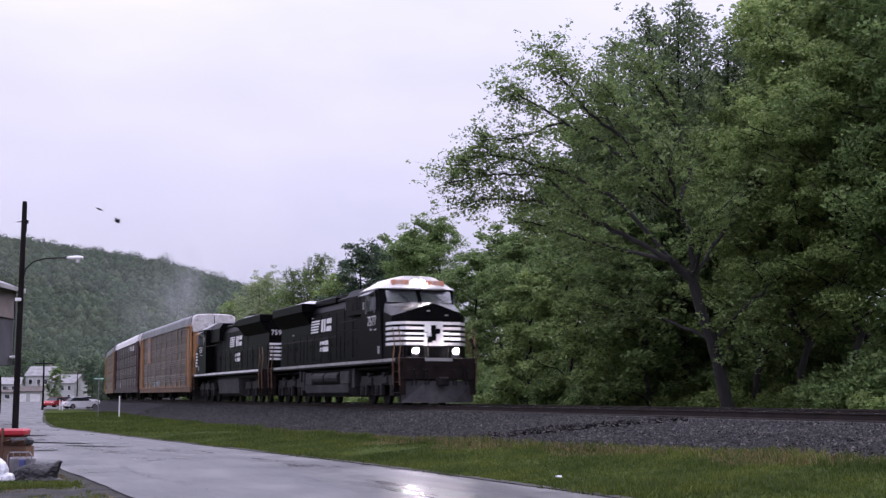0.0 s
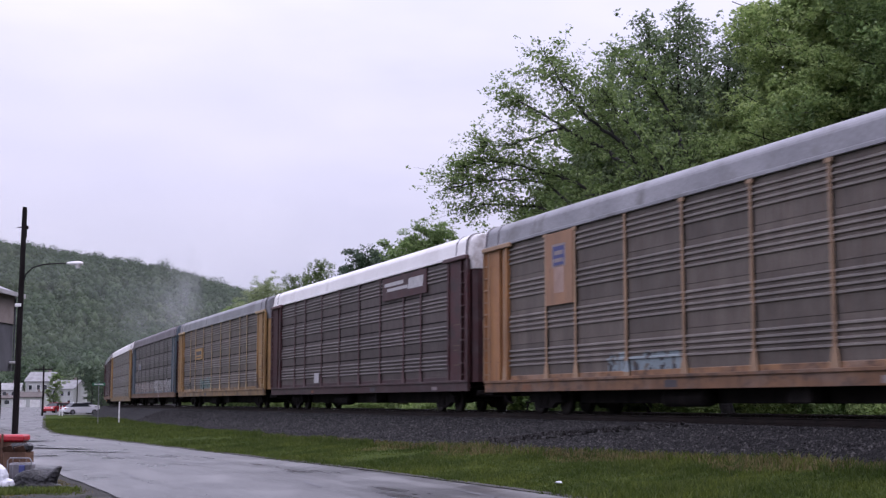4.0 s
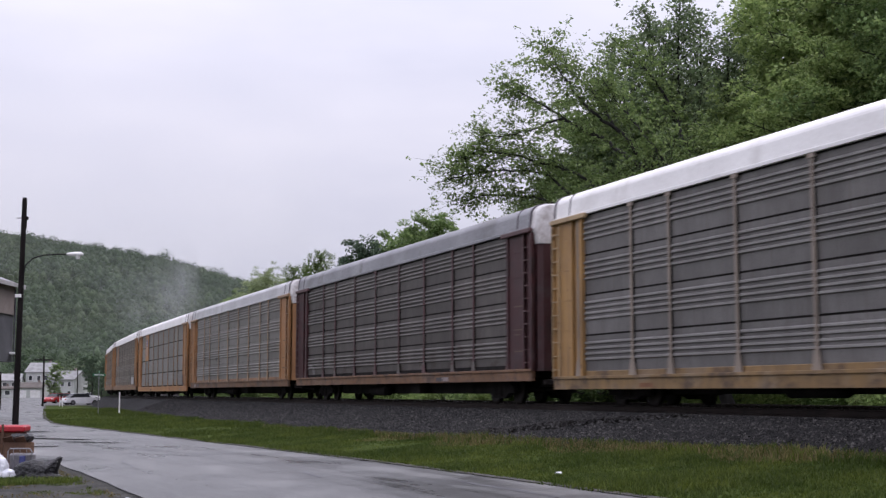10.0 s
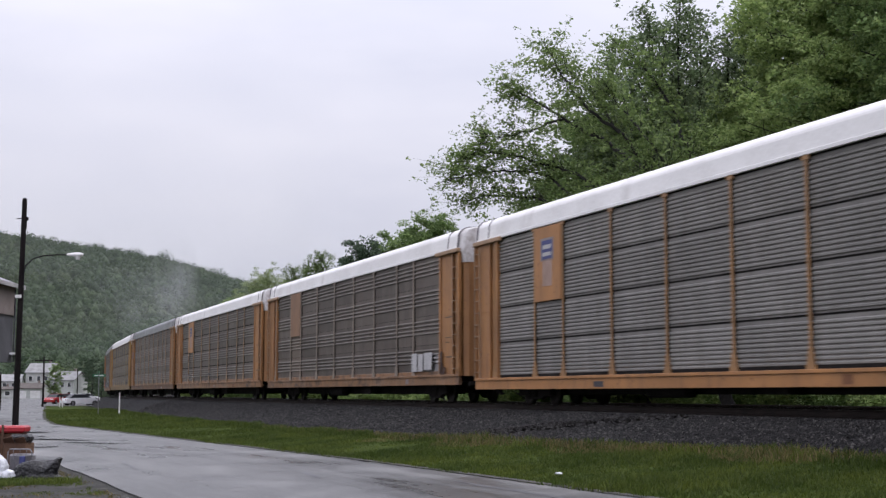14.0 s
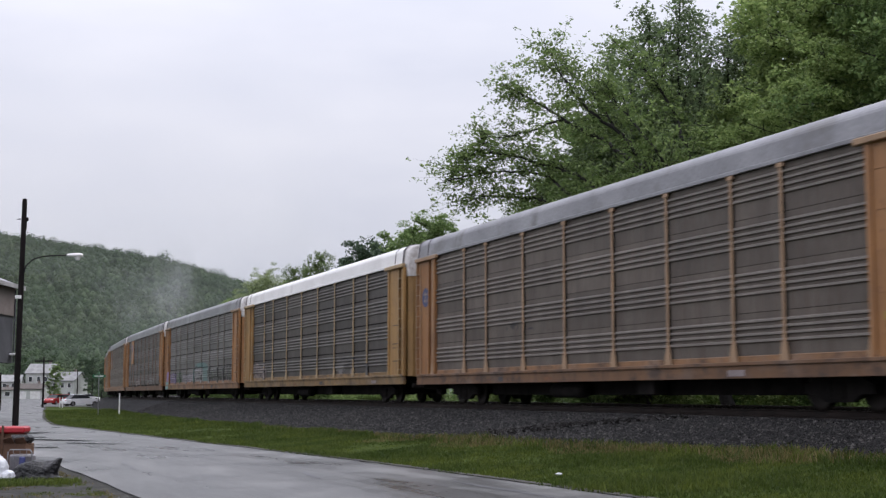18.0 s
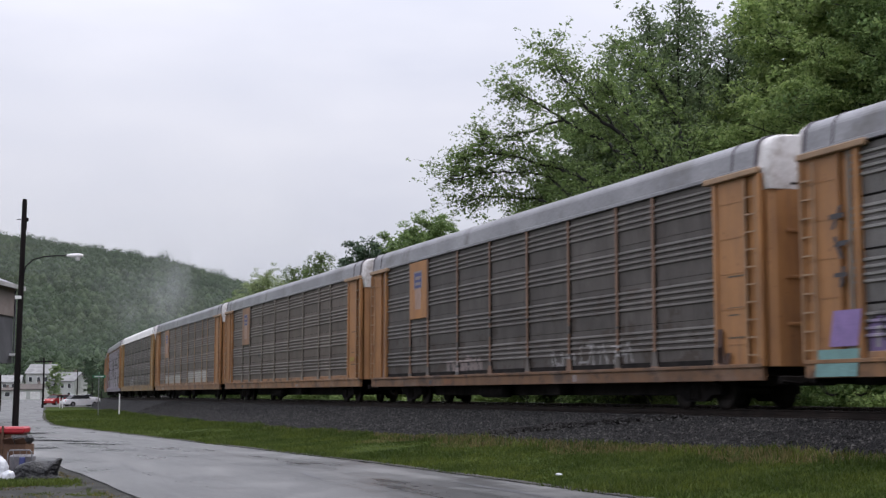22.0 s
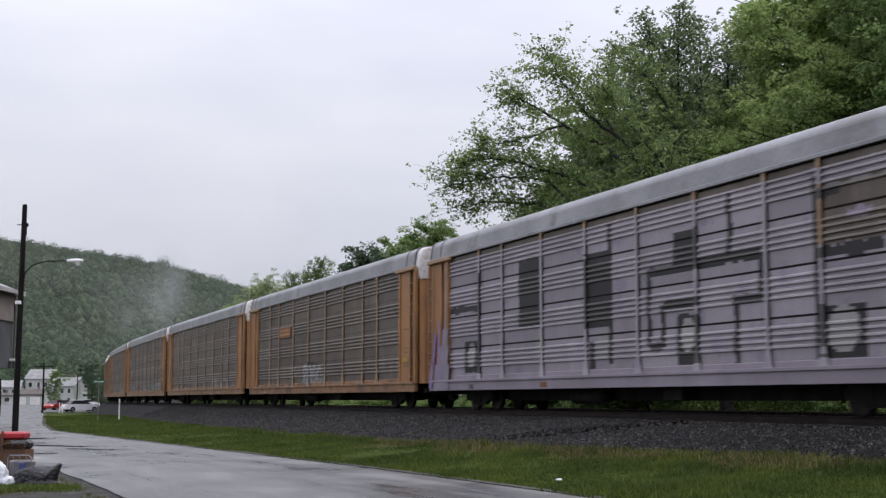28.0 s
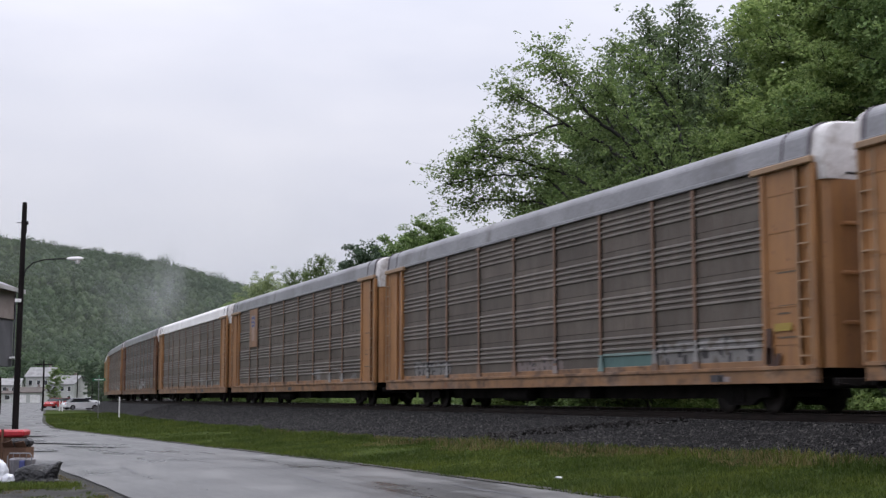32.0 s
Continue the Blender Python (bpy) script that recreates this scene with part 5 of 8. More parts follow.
# ---- locomotives ----
def text_mesh(words, size, mat, depth=0.004):
    cu = bpy.data.curves.new("lettering", "FONT")
    cu.body, cu.size, cu.extrude, cu.resolution_u = words, size, depth, 2
    ob = bpy.data.objects.new("lettering", cu)
    me = bpy.data.meshes.new_from_object(ob)
    me.name = "lettering"
    bpy.data.objects.remove(ob)
    bpy.data.curves.remove(cu)
    me.materials.clear()
    me.materials.append(mat)
    return me


def engine_truck(root, x):
    def frame_mesh():
        bm = bmesh.new()
        for y in (-1.1, 1.1):
            prism(bm, [(-2.5, y - 0.1, 0.78), (2.5, y - 0.1, 0.78), (2.5, y + 0.1, 0.78), (-2.5, y + 0.1, 0.78)], [(-2.25, y - 0.1, 1.16), (2.25, y - 0.1, 1.16), (2.25, y + 0.1, 1.16), (-2.25, y + 0.1, 1.16)])
            for wx in (-1.95, 0.0, 1.95):
                box(bm, wx - 0.42, wx - 0.24, y - 0.12, y + 0.12, 0.36, 0.8, 0.02)
                box(bm, wx + 0.24, wx + 0.42, y - 0.12, y + 0.12, 0.36, 0.8, 0.02)
        box(bm, -2.1, 2.1, -0.95, 0.95, 0.62, 1.0, 0.03)
        return done(bm, "truck_frame", M_TANK)
    t = child("truck", cached("engine_truck", frame_mesh), root, pose(x, 0, 0), "dusty grey truck frame")
    for y in (-1.17, 1.17):
        for wx in (-1.95, 0.0, 1.95):
            child("axle_box", cached("axle_box", lambda: done(boxes((-0.2, 0.2, -0.1, 0.1, -0.2, 0.2), (-0.1, 0.1, -0.14, 0.14, -0.1, 0.1), bevel=0.03), "axle_box", M_UNDER)), t, pose(wx, y, 0.55))
        for wx in (-1.0, 0.95):
            child("brake_cylinder", cached("brake_cylinder", lambda: done(boxes((-0.3, 0.3, -0.08, 0.08, -0.14, 0.14), (-0.12, 0.12, -0.12, 0.12, 0.1, 0.3), bevel=0.03), "brake_cylinder", M_TANK)), t, pose(wx, y * 1.03, 0.98))
            child("coil_spring", cached("coil_spring", lambda: done(tube(bmesh.new(), [(0, 0, 0.4), (0, 0, 0.82)], 0.1, sides=10), "coil_spring", M_UNDER)), t, pose(wx * 0.66, y, 0))
    for wx in (-1.95, 0.0, 1.95):
        for s in (-1, 1):
            child("wheel", cached(("wheel", 0.53), lambda: wheel_mesh(0.53)), t, pose(wx, s * 0.76, 0.53, 0, 0, 0 if s > 0 else 180))
        child("axle", cached("engine_axle", lambda: done(tube(bmesh.new(), [(0, -0.8, 0), (0, 0.8, 0)], 0.1, sides=10), "axle", M_WHEEL)), t, pose(wx, 0, 0.53))


def prism(bm, base, top):
    """A solid between two rings of the same number of corners."""
    a, b = [bm.verts.new(p) for p in base], [bm.verts.new(p) for p in top]
    k = len(a)
    for i in range(k):
        bm.faces.new((a[i], a[(i + 1) % k], b[(i + 1) % k], b[i]))
    bm.faces.new(a[::-1]), bm.faces.new(b)
    return bm


def locomotive(number, lit):
    """A wide-nosed six-axle diesel: cab and nose in front, long hood with flared radiators behind."""
    F = LOCO / 2                     # front coupler face
    DECK = 1.80
    root = tagged(empty("locomotive"), "black six-axle diesel locomotive with white-striped nose" + (" and lit headlights" if lit else ""), "locomotive", "engines of the train")
    part("frame", boxes((-F + 0.75, F - 0.75, -1.52, 1.52, 1.58, DECK), (-F + 0.9, F - 0.9, -0.6, 0.6, 0.95, 1.6), bevel=0.02), M_BLACK, root)
    for s in (-1, 1):
        x = -F + 1.75
        while x < F - 1.3:            # white sill line, broken at the posts
            w = min(1.55, F - 1.3 - x)
            part("sill_stripe", boxes((x, x + w, s * 1.52 - 0.008, s * 1.52 + 0.008, DECK - 0.13, DECK - 0.015)), M_DULL if lit else M_WHITE, root, "white reflective sill stripe")
            x += 1.62
    # long hood: a plain run of doors, higher equipment boxes behind the cab, flared radiators at the rear
    part("long_hood", extrude_profile(bmesh.new(), [(-1.04, DECK), (1.04, DECK), (1.04, 4.2), (0.85, 4.52), (-0.85, 4.52), (-1.04, 4.2)], -F + 1.35, F - 5.5), M_BLACK, root)
    door = done(boxes((0, 1.16, -0.012, 0.012, DECK + 0.2, 3.15), (0.5, 0.56, -0.03, 0.03, 2.55, 2.75), bevel=0.005), "hood_door", M_BLACK)
    low_door = done(boxes((0, 1.16, -0.012, 0.012, 3.22, 4.1), bevel=0.005), "upper_door", M_BLACK)
    for k in range(11):
        for s in (-1, 1):
            child("hood_door", door, root, pose(-F + 1.6 + k * 1.25, s * 1.05, 0))
            if k > 3:
                child("upper_door", low_door, root, pose(-F + 1.6 + k * 1.25, s * 1.05, 0))
    R0, R1 = F - 20.9, F - 15.0
    part("radiator_flare", prism(bmesh.new(), [(R0, -1.05, 3.75), (R1 - 0.1, -1.05, 3.75), (R1 - 0.1, 1.05, 3.75), (R0, 1.05, 3.75)], [(R0, -1.54, 4.3), (R1, -1.54, 4.3), (R1, 1.54, 4.3), (R0, 1.54, 4.3)]), M_BLACK, root)
    part("radiator_housing", boxes((R0, R1, -1.54, 1.54, 4.3, 4.74), bevel=0.04), M_BLACK, root)
    # white colour here stands for the sky reflected on the wet screen
    part("radiator_screen", prism(bmesh.new(), [(R1 - 2.75, -1.4, 4.74), (R1 - 0.1, -1.4, 4.74), (R1 - 0.1, 1.4, 4.74), (R1 - 2.75, 1.4, 4.74)], [(R1 - 2.5, -1.1, 4.86), (R1 - 0.3, -1.1, 4.88), (R1 - 0.3, 1.1, 4.88), (R1 - 2.5, 1.1, 4.86)]), ROOF["dull"], root, "wet radiator screen on the roof, sky reflection painted in pale")
    for k in range(5):
        part("screen_bar", boxes((R1 - 2.5 + k * 0.52, R1 - 2.44 + k * 0.52, -1.12, 1.12, 4.84, 4.90)), M_TANK, root)
    part("dynamic_brake_box", extrude_profile(bmesh.new(), [(-1.3, 3.75), (1.3, 3.75), (1.3, 4.55), (1.05, 4.86), (-1.05, 4.86), (-1.3, 4.55)], F - 8.6, F - 5.5), M_BLACK, root)
    part("engine_hood_top", boxes((F - 14.8, F - 11.3, -0.95, 0.95, 4.5, 4.84), (F - 11.2, F - 8.7, -0.9, 0.9, 4.5, 4.7), bevel=0.06), M_BLACK, root)
    part("exhaust_stack", boxes((F - 12.9, F - 12.0, -0.4, 0.4, 4.8, 4.98), bevel=0.04), M_UNDER, root)
    for k in range(2):
        part("intake_grille", boxes((F - 6.75 - k * 0.9, F - 6.05 - k * 0.9, -1.315, -1.29, 3.95, 4.5)), M_UNDER, root, "dark intake grille")
    for x, z, w in ((F - 9.4, 4.12, 0.32), (F - 14.9, 3.98, 0.26), (F - 18.6, 3.32, 0.34)):
        part("grab_plate", boxes((x, x + w, -1.075, -1.055, z, z + 0.07)), M_DULL, root, "small white stencilled plate")
    # cab with a sloped roof and a pale fascia
    C0, C1 = F - 5.5, F - 3.0
    part("cab", prism(bmesh.new(), [(C0, -1.56, DECK), (C1 + 0.25, -1.56, DECK), (C1 + 0.5, -1.1, DECK), (C1 + 0.5, 1.1, DECK), (C1 + 0.25, 1.56, DECK), (C0, 1.56, DECK)],
                      [(C0, -1.56, 4.58), (C1 - 0.2, -1.56, 4.58), (C1 - 0.05, -1.1, 4.58), (C1 - 0.05, 1.1, 4.58), (C1 - 0.2, 1.56, 4.58), (C0, 1.56, 4.58)]), M_BLACK, root)
    # roof and front edge coloured pale to paint in the wet sheen
    part("cab_roof", prism(bmesh.new(), [(C0 - 0.1, -1.60, 4.58), (C1 - 0.1, -1.60, 4.58), (C1 + 0.1, -1.1, 4.58), (C1 + 0.1, 1.1, 4.58), (C1 - 0.1, 1.60, 4.58), (C0 - 0.1, 1.60, 4.58)],
                           [(C0 - 0.1, -0.78, 5.06), (C1 - 0.22, -0.78, 5.06), (C1 - 0.12, -0.5, 5.10), (C1 - 0.12, 0.5, 5.10), (C1 - 0.22, 0.78, 5.06), (C0 - 0.1, 0.78, 5.06)]), ROOF["white"] if lit else ROOF["grey"], root, "wet cab roof, its sheen painted in pale")
    part("roof_edge", boxes((C1 - 0.2, C1 + 0.14, -1.12, 1.12, 4.55, 4.60), (C0 - 0.1, C1 - 0.15, -1.62, -1.58, 4.54, 4.60), (C0 - 0.1, C1 - 0.15, 1.58, 1.62, 4.54, 4.60)), M_DULL if lit else M_BLACK, root)
    for y0, y1 in ((-1.36, -0.09), (0.09, 1.36)):
        part("windscreen", prism(bmesh.new(), [(C1 + 0.24, y0, 4.02), (C1 + 0.28, y0, 4.02), (C1 + 0.28, y1, 4.02), (C1 + 0.24, y1, 4.02)], [(C1 - 0.06, y0, 4.52), (C1 - 0.02, y0, 4.52), (C1 - 0.02, y1, 4.52), (C1 - 0.06, y1, 4.52)]), M_SCREEN, root, "wet windscreen pane reflecting the sky")
        part("wiper", tube(bmesh.new(), [(C1 + 0.30, (y0 + y1) / 2 + 0.3, 4.05), (C1 + 0.10, (y0 + y1) / 2 - 0.1, 4.40)], 0.014, sides=5), M_UNDER, root)
    for y in (-1.575, 1.575):
        w = part("side_window", boxes((C0 + 0.75, C0 + 1.75, y - 0.012, y + 0.012, 3.72, 4.38), bevel=0.01), M_GLASS, root)
        part("window_frame", boxes((C0 + 0.66, C0 + 0.75, y - 0.03, y + 0.03, 3.65, 4.45), (C0 + 1.75, C0 + 1.84, y - 0.03, y + 0.03, 3.65, 4.45), (C0 + 0.75, C0 + 1.75, y - 0.03, y + 0.03, 4.38, 4.45), (C0 + 1.28, C0 + 1.34, y - 0.025, y + 0.025, 3.72, 4.38)), ROOF["grey"], w)
        part("sunshade", prism(bmesh.new(), [(C0 + 0.6, y, 4.50), (C0 + 1.9, y, 4.50), (C0 + 1.9, y * 1.2, 4.33), (C0 + 0.6, y * 1.2, 4.33)], [(C0 + 0.6, y, 4.53), (C0 + 1.9, y, 4.53), (C0 + 1.9, y * 1.2, 4.36), (C0 + 0.6, y * 1.2, 4.36)]), ROOF["grey"], root)
        part("mirror", boxes((C0 + 1.95, C0 + 2.0, min(y * 1.0, y * 1.12), max(y * 1.0, y * 1.12), 3.75, 4.25), bevel=0.01), ROOF["grey"], root)
        part("cab_plate", boxes((C0 + 0.25, C0 + 0.42, y - 0.012, y + 0.012, 3.85, 4.15), (C1 - 0.25, C1 - 0.05, y - 0.012, y + 0.012, 2.0, 2.3)), M_DULL, root, "small white plates on the cab side")
    # nose: upright front, chamfered corners, peaked top that falls towards both sides
    N = F - 1.15
    low = [(C1 + 0.3, -1.52, DECK), (N - 0.55, -1.50, DECK), (N, -1.12, DECK), (N, 0.0, DECK), (N, 1.12, DECK), (N - 0.55, 1.50, DECK), (C1 + 0.3, 1.52, DECK)]
    high = [(C1 + 0.3, -1.52, 3.62), (N - 0.65, -1.50, 3.42), (N - 0.14, -1.12, 3.55), (N - 0.18, 0.0, 3.92), (N - 0.14, 1.12, 3.55), (N - 0.65, 1.50, 3.42), (C1 + 0.3, 1.52, 3.62)]
    part("nose", prism(bmesh.new(), low, high), M_BLACK, root)
    bm = bmesh.new()
    rim, ridge = [bm.verts.new((x, y, z + 0.004)) for x, y, z in high], [bm.verts.new((C1 + 0.22, y, z)) for y, z in ((-1.45, 3.98), (0.0, 4.06), (1.45, 3.98))]
    for q in ((rim[0], rim[1], ridge[0]), (rim[1], rim[2], ridge[0]), (rim[2], rim[3], ridge[1], ridge[0]), (rim[3], rim[4], ridge[2], ridge[1]), (rim[4], rim[5], ridge[2]), (rim[5], rim[6], ridge[2])):
        bm.faces.new(q)
    part("nose_top", bm, M_WETBLACK, root, "wet black sloping top of the nose")
    part("front_door", boxes((N - 0.02, N + 0.012, -0.36, 0.36, DECK + 0.05, 2.2), bevel=0.01), M_BLACK, root)
    for k in range(5):
        z = 2.28 + k * 0.20
        d = 0.08 * (z - DECK)
        for s in (-1, 1):
            part("nose_stripe", boxes((N - d - 0.02, N - d + 0.012, min(s * 0.34, s * 1.11), max(s * 0.34, s * 1.11), z, z + 0.11)), M_WHITE, root, "white nose stripe")
            part("nose_stripe", prism(bmesh.new(), [(N - d - 0.012, s * 1.10, z), (N - 0.55 - d, s * 1.49, z), (C1 + 0.62, s * 1.508, z), (C1 + 0.62, s * 1.535, z), (N - 0.53 - d, s * 1.52, z), (N - d + 0.012, s * 1.12, z)][::s],
                                      [(N - d - 0.02, s * 1.10, z + .11), (N - 0.56 - d, s * 1.49, z + .11), (C1 + 0.62, s * 1.508, z + .11), (C1 + 0.62, s * 1.535, z + .11), (N - 0.54 - d, s * 1.52, z + .11), (N - d + 0.004, s * 1.12, z + .11)][::s]), M_WHITE, root, "white nose stripe")
    part("nose_emblem", prism(bmesh.new(), [(N - 0.10, -0.40, 2.26), (N - 0.01, -0.40, 2.26), (N - 0.01, 0.40, 2.26), (N - 0.10, 0.40, 2.26)], [(N - 0.16, -0.34, 3.20), (N - 0.09, -0.34, 3.20), (N - 0.09, 0.40, 3.20), (N - 0.16, 0.40, 3.20)]), M_WHITE, root, "white plain emblem on the nose")
    part("emblem_mark", boxes((N - 0.07, N - 0.005, -0.10, 0.10, 2.45, 3.05), (N - 0.07, N + 0.002, 0.05, 0.26, 2.72, 2.92), (N - 0.05, N + 0.004, -0.24, -0.06, 2.38, 2.62)), M_BLACK, root)
    for y, z in ((0.55, 3.42), (-0.2, 3.58)):
        part("nose_fitting", boxes((N - 0.14, N - 0.05, y - 0.05, y + 0.05, z, z + 0.05)), M_DULL, root)
    part("front_platform", boxes((F - 1.9, F - 0.62, -1.52, 1.52, 1.60, DECK - 0.004), (F - 0.95, F - 0.62, -1.45, 1.45, 0.95, 1.66), bevel=0.03), M_GRIMY, root, "grimy brown front platform and pilot")
    part("platform_stripe", boxes((F - 0.618, F - 0.60, -0.55, 0.55, 1.66, 1.78)), M_DULL, root, "white reflective stripe on the platform edge")
    part("rear_platform", boxes((-F + 0.62, -F + 1.8, -1.52, 1.52, 1.60, DECK - 0.004), (-F + 0.62, -F + 0.95, -1.45, 1.45, 0.7, 1.66), bevel=0.03), M_GRIMY, root)
    part("snow_plough", prism(bmesh.new(), [(F - 0.75, -1.46, 0.10), (F - 0.25, -0.5, 0.10), (F - 0.2, 0, 0.10), (F - 0.25, 0.5, 0.10), (F - 0.75, 1.46, 0.10), (F - 0.95, 0, 0.10)],
                              [(F - 0.8, -1.46, 0.92), (F - 0.6, -0.5, 0.92), (F - 0.58, 0, 0.92), (F - 0.6, 0.5, 0.92), (F - 0.8, 1.46, 0.92), (F - 1.0, 0, 0.92)]), M_DUSTY, root, "dusty grey snow plough")
    for s, q in ((1, F), (-1, -F)):
        part("coupler", boxes((min(q, q - s * 0.7), max(q, q - s * 0.7), -0.14, 0.14, 0.75, 1.03), (min(q - s * 0.02, q - s * 0.28), max(q - s * 0.02, q - s * 0.28), -0.2, 0.2, 0.72, 1.06), bevel=0.04), M_UNDER, root)
    if lit:
        part("fuel_tank", extrude_profile(bmesh.new(), [(-1.4, 0.5), (-1.1, 0.32), (1.1, 0.32), (1.4, 0.5), (1.44, 0.85), (-1.44, 0.85)][::-1], F - 14.7, F - 7.7), M_DUSTY, root, "dusty grey fuel tank")
        for x0, x1 in ((F - 14.7, F - 13.6), (F - 9.0, F - 7.7)):
            part("tank_bulkhead", boxes((x0, x1, -1.42, 1.42, 0.85, 1.42), bevel=0.03), M_DUSTY, root)
        for x0 in (F - 13.4, F - 11.2):
            part("air_reservoir", tube(bmesh.new(), [(x0, -1.24, 1.14), (x0 + 0.12, -1.24, 1.14), (x0 + 1.9, -1.24, 1.14), (x0 + 2.0, -1.24, 1.14)], 0.28, sides=14), M_TANK, root, "grey air reservoir")
    else:
        part("fuel_tank", extrude_profile(bmesh.new(), [(-1.4, 0.52), (-1.15, 0.36), (1.15, 0.36), (1.4, 0.52), (1.46, 1.36), (-1.46, 1.36)][::-1], F - 15.2, F - 9.3), M_DUSTY, root, "dusty grey fuel tank")
    for x in (F - 4.3, -F + 3.9):
        engine_truck(root, x)
    # underside gear: pipes, cable boxes
    for x0, x1, z0, z1 in ((F - 7.3, F - 6.9, 0.7, 1.5), (-F + 6.4, -F + 6.7, 1.0, 1.55), (-F + 7.0, -F + 7.3, 0.6, 1.5)):
        part("equipment_box", boxes((x0, x1, -1.4, -0.9, z0, z1), bevel=0.02), M_TANK, root)
    part("brake_pipe", tube(bmesh.new(), [(-F + 1.6, -1.3, 1.45), (F - 1.8, -1.3, 1.45)], 0.03, sides=6), M_UNDER, root)
    # steps and stanchions
    for sx, fx in ((1, F - 1.05), (-1, -F + 1.05)):
        for sy in (-1, 1):
            st = bmesh.new()
            for z in (0.45, 0.85, 1.25):
                box(st, fx - 0.34, fx + 0.34, sy * 1.42 - 0.12, sy * 1.42 + 0.12, z, z + 0.035)
            box(st, fx - 0.37, fx - 0.34, sy * 1.42 - 0.12, sy * 1.42 + 0.12, 0.4, 1.6)
            box(st, fx + 0.34, fx + 0.37, sy * 1.42 - 0.12, sy * 1.42 + 0.12, 0.4, 1.6)
            part("steps", st, M_GRIMY, root)
            for dx in (-0.36, 0.36):
                part("grab_rail", tube(bmesh.new(), [(fx + dx, sy * 1.54, 0.75), (fx + dx, sy * 1.58, 1.7), (fx + dx + sx * 0.04, sy * 1.52, 2.3), (fx + dx - sx * 0.25, sy * 1.50, 2.95)], 0.026, sides=6), M_STANCHION, root, "worn orange grab rail")
    for sy in (-1, 1):
        part("handrail", tube(bmesh.new(), [(-F + 1.3, sy * 1.5, 2.92), (F - 9.2, sy * 1.5, 2.92)], 0.02, sides=6), M_TANK, root)
        part("handrail", tube(bmesh.new(), [(F - 9.0, sy * 1.5, 3.5), (F - 5.6, sy * 1.6, 3.5)], 0.018, sides=6), M_TANK, root)
        for k in range(9):
            x = -F + 1.5 + k * 1.52
            part("stanchion", tube(bmesh.new(), [(x, sy * 1.5, DECK - 0.02), (x, sy * 1.5, 2.92)], 0.016, sides=5), M_BLACK, root)
    for y in (-1.15, -1.0, -0.62, -0.5, 0.5, 0.62, 1.0, 1.15):
        part("air_hose", tube(bmesh.new(), [(F - 0.62, y, 1.35), (F - 0.50, y, 1.32), (F - 0.44, y + 0.03, 1.0), (F - 0.5, y + 0.05, 0.75)], 0.026, sides=6), M_UNDER, root)
    for s in (-1, 1):
        part("front_handrail", tube(bmesh.new(), [(F - 0.7, s * 1.42, DECK), (F - 0.68, s * 1.42, 2.75), (F - 0.66, s * 0.45, 2.75), (F - 0.66, s * 0.40, DECK)], 0.02, sides=6), M_GRIMY, root)
    # lights, number boards
    for y in (-0.13, 0.13):
        part("headlight", tube(bmesh.new(), [(C1 - 0.2, y, 4.84), (C1 + 0.08, y, 4.84)], 0.115, sides=14), M_LAMP if lit else M_TANK, root, "lit headlight" if lit else "")
    part("headlight_housing", boxes((C1 - 0.25, C1 + 0.04, -0.32, 0.32, 4.69, 4.99), bevel=0.03), M_DULL if lit else M_BLACK, root)
    for y in (-0.82, 0.82):
        part("ditch_light", tube(bmesh.new(), [(F - 1.0, y, 2.06), (F - 0.88, y, 2.06)], 0.105, sides=14), M_LAMP if lit else M_TANK, root, "lit ditch light" if lit else "")
        part("light_bracket", boxes((F - 1.02, F - 0.98, y - 0.15, y + 0.15, DECK - 0.01, 2.22), bevel=0.01), M_BLACK, root)
    for y in (-0.74, 0.74):
        nb = part("number_board", boxes((C1 - 0.15, C1 + 0.03, y - 0.36, y + 0.36, 4.72, 4.93), bevel=0.01), M_BOARD if lit else M_TANK, root, "glowing number board" if lit else "")
        child("lettering", text_mesh(number, 0.2, M_WHITE), nb, Matrix.Translation((C1 + 0.035, y - 0.22, 4.755)) @ pose(0, 0, 0, 90, 0, 90))
    # numbers and plain emblem shapes on the side
    for y, turn, sgn in ((-1.57, 0, 1), (1.57, 180, -1)):
        child("lettering", cached(("no", number), lambda: text_mesh(number, 0.56, M_WHITE)), root, Matrix.Translation((C0 + 0.85 if sgn > 0 else C0 + 2.25, y, 3.14)) @ pose(0, 0, 0, 90, 0, turn), "white road number")
        for mark in ((-0.28, -0.12, 2.95, 3.04), (0.2, 0.5, 2.95, 2.99)):
            child("cab_marking", patch_mesh("cab_marking", [mark], M_WHITE), root, pose(C0 + 1.55, y, 0, 0, 0, turn))
    for y, turn in ((-1.05, 0), (1.05, 180)):
        bars = [(-1.9 + 0.02 * k, -0.62 + k * 0.07, 3.30 + k * 0.125, 3.375 + k * 0.125, 0.04) for k in range(5)]
        block = [(-0.10, 0.20, 3.30, 3.88, 0.05), (0.30, 0.62, 3.30, 3.88, 0.05), (0.80, 1.60, 3.65, 3.88, 0.03), (0.76, 1.55, 3.30, 3.53, 0.03)]
        child("side_emblem", cached("emblem", lambda: patch_mesh("side_emblem", bars + block, M_WHITE)), root, pose(F - (13.2 if y < 0 else 12.6), y - (0.016 if y < 0 else -0.016), 0, 0, 0, turn), "white plain bars and emblem shapes on the hood")
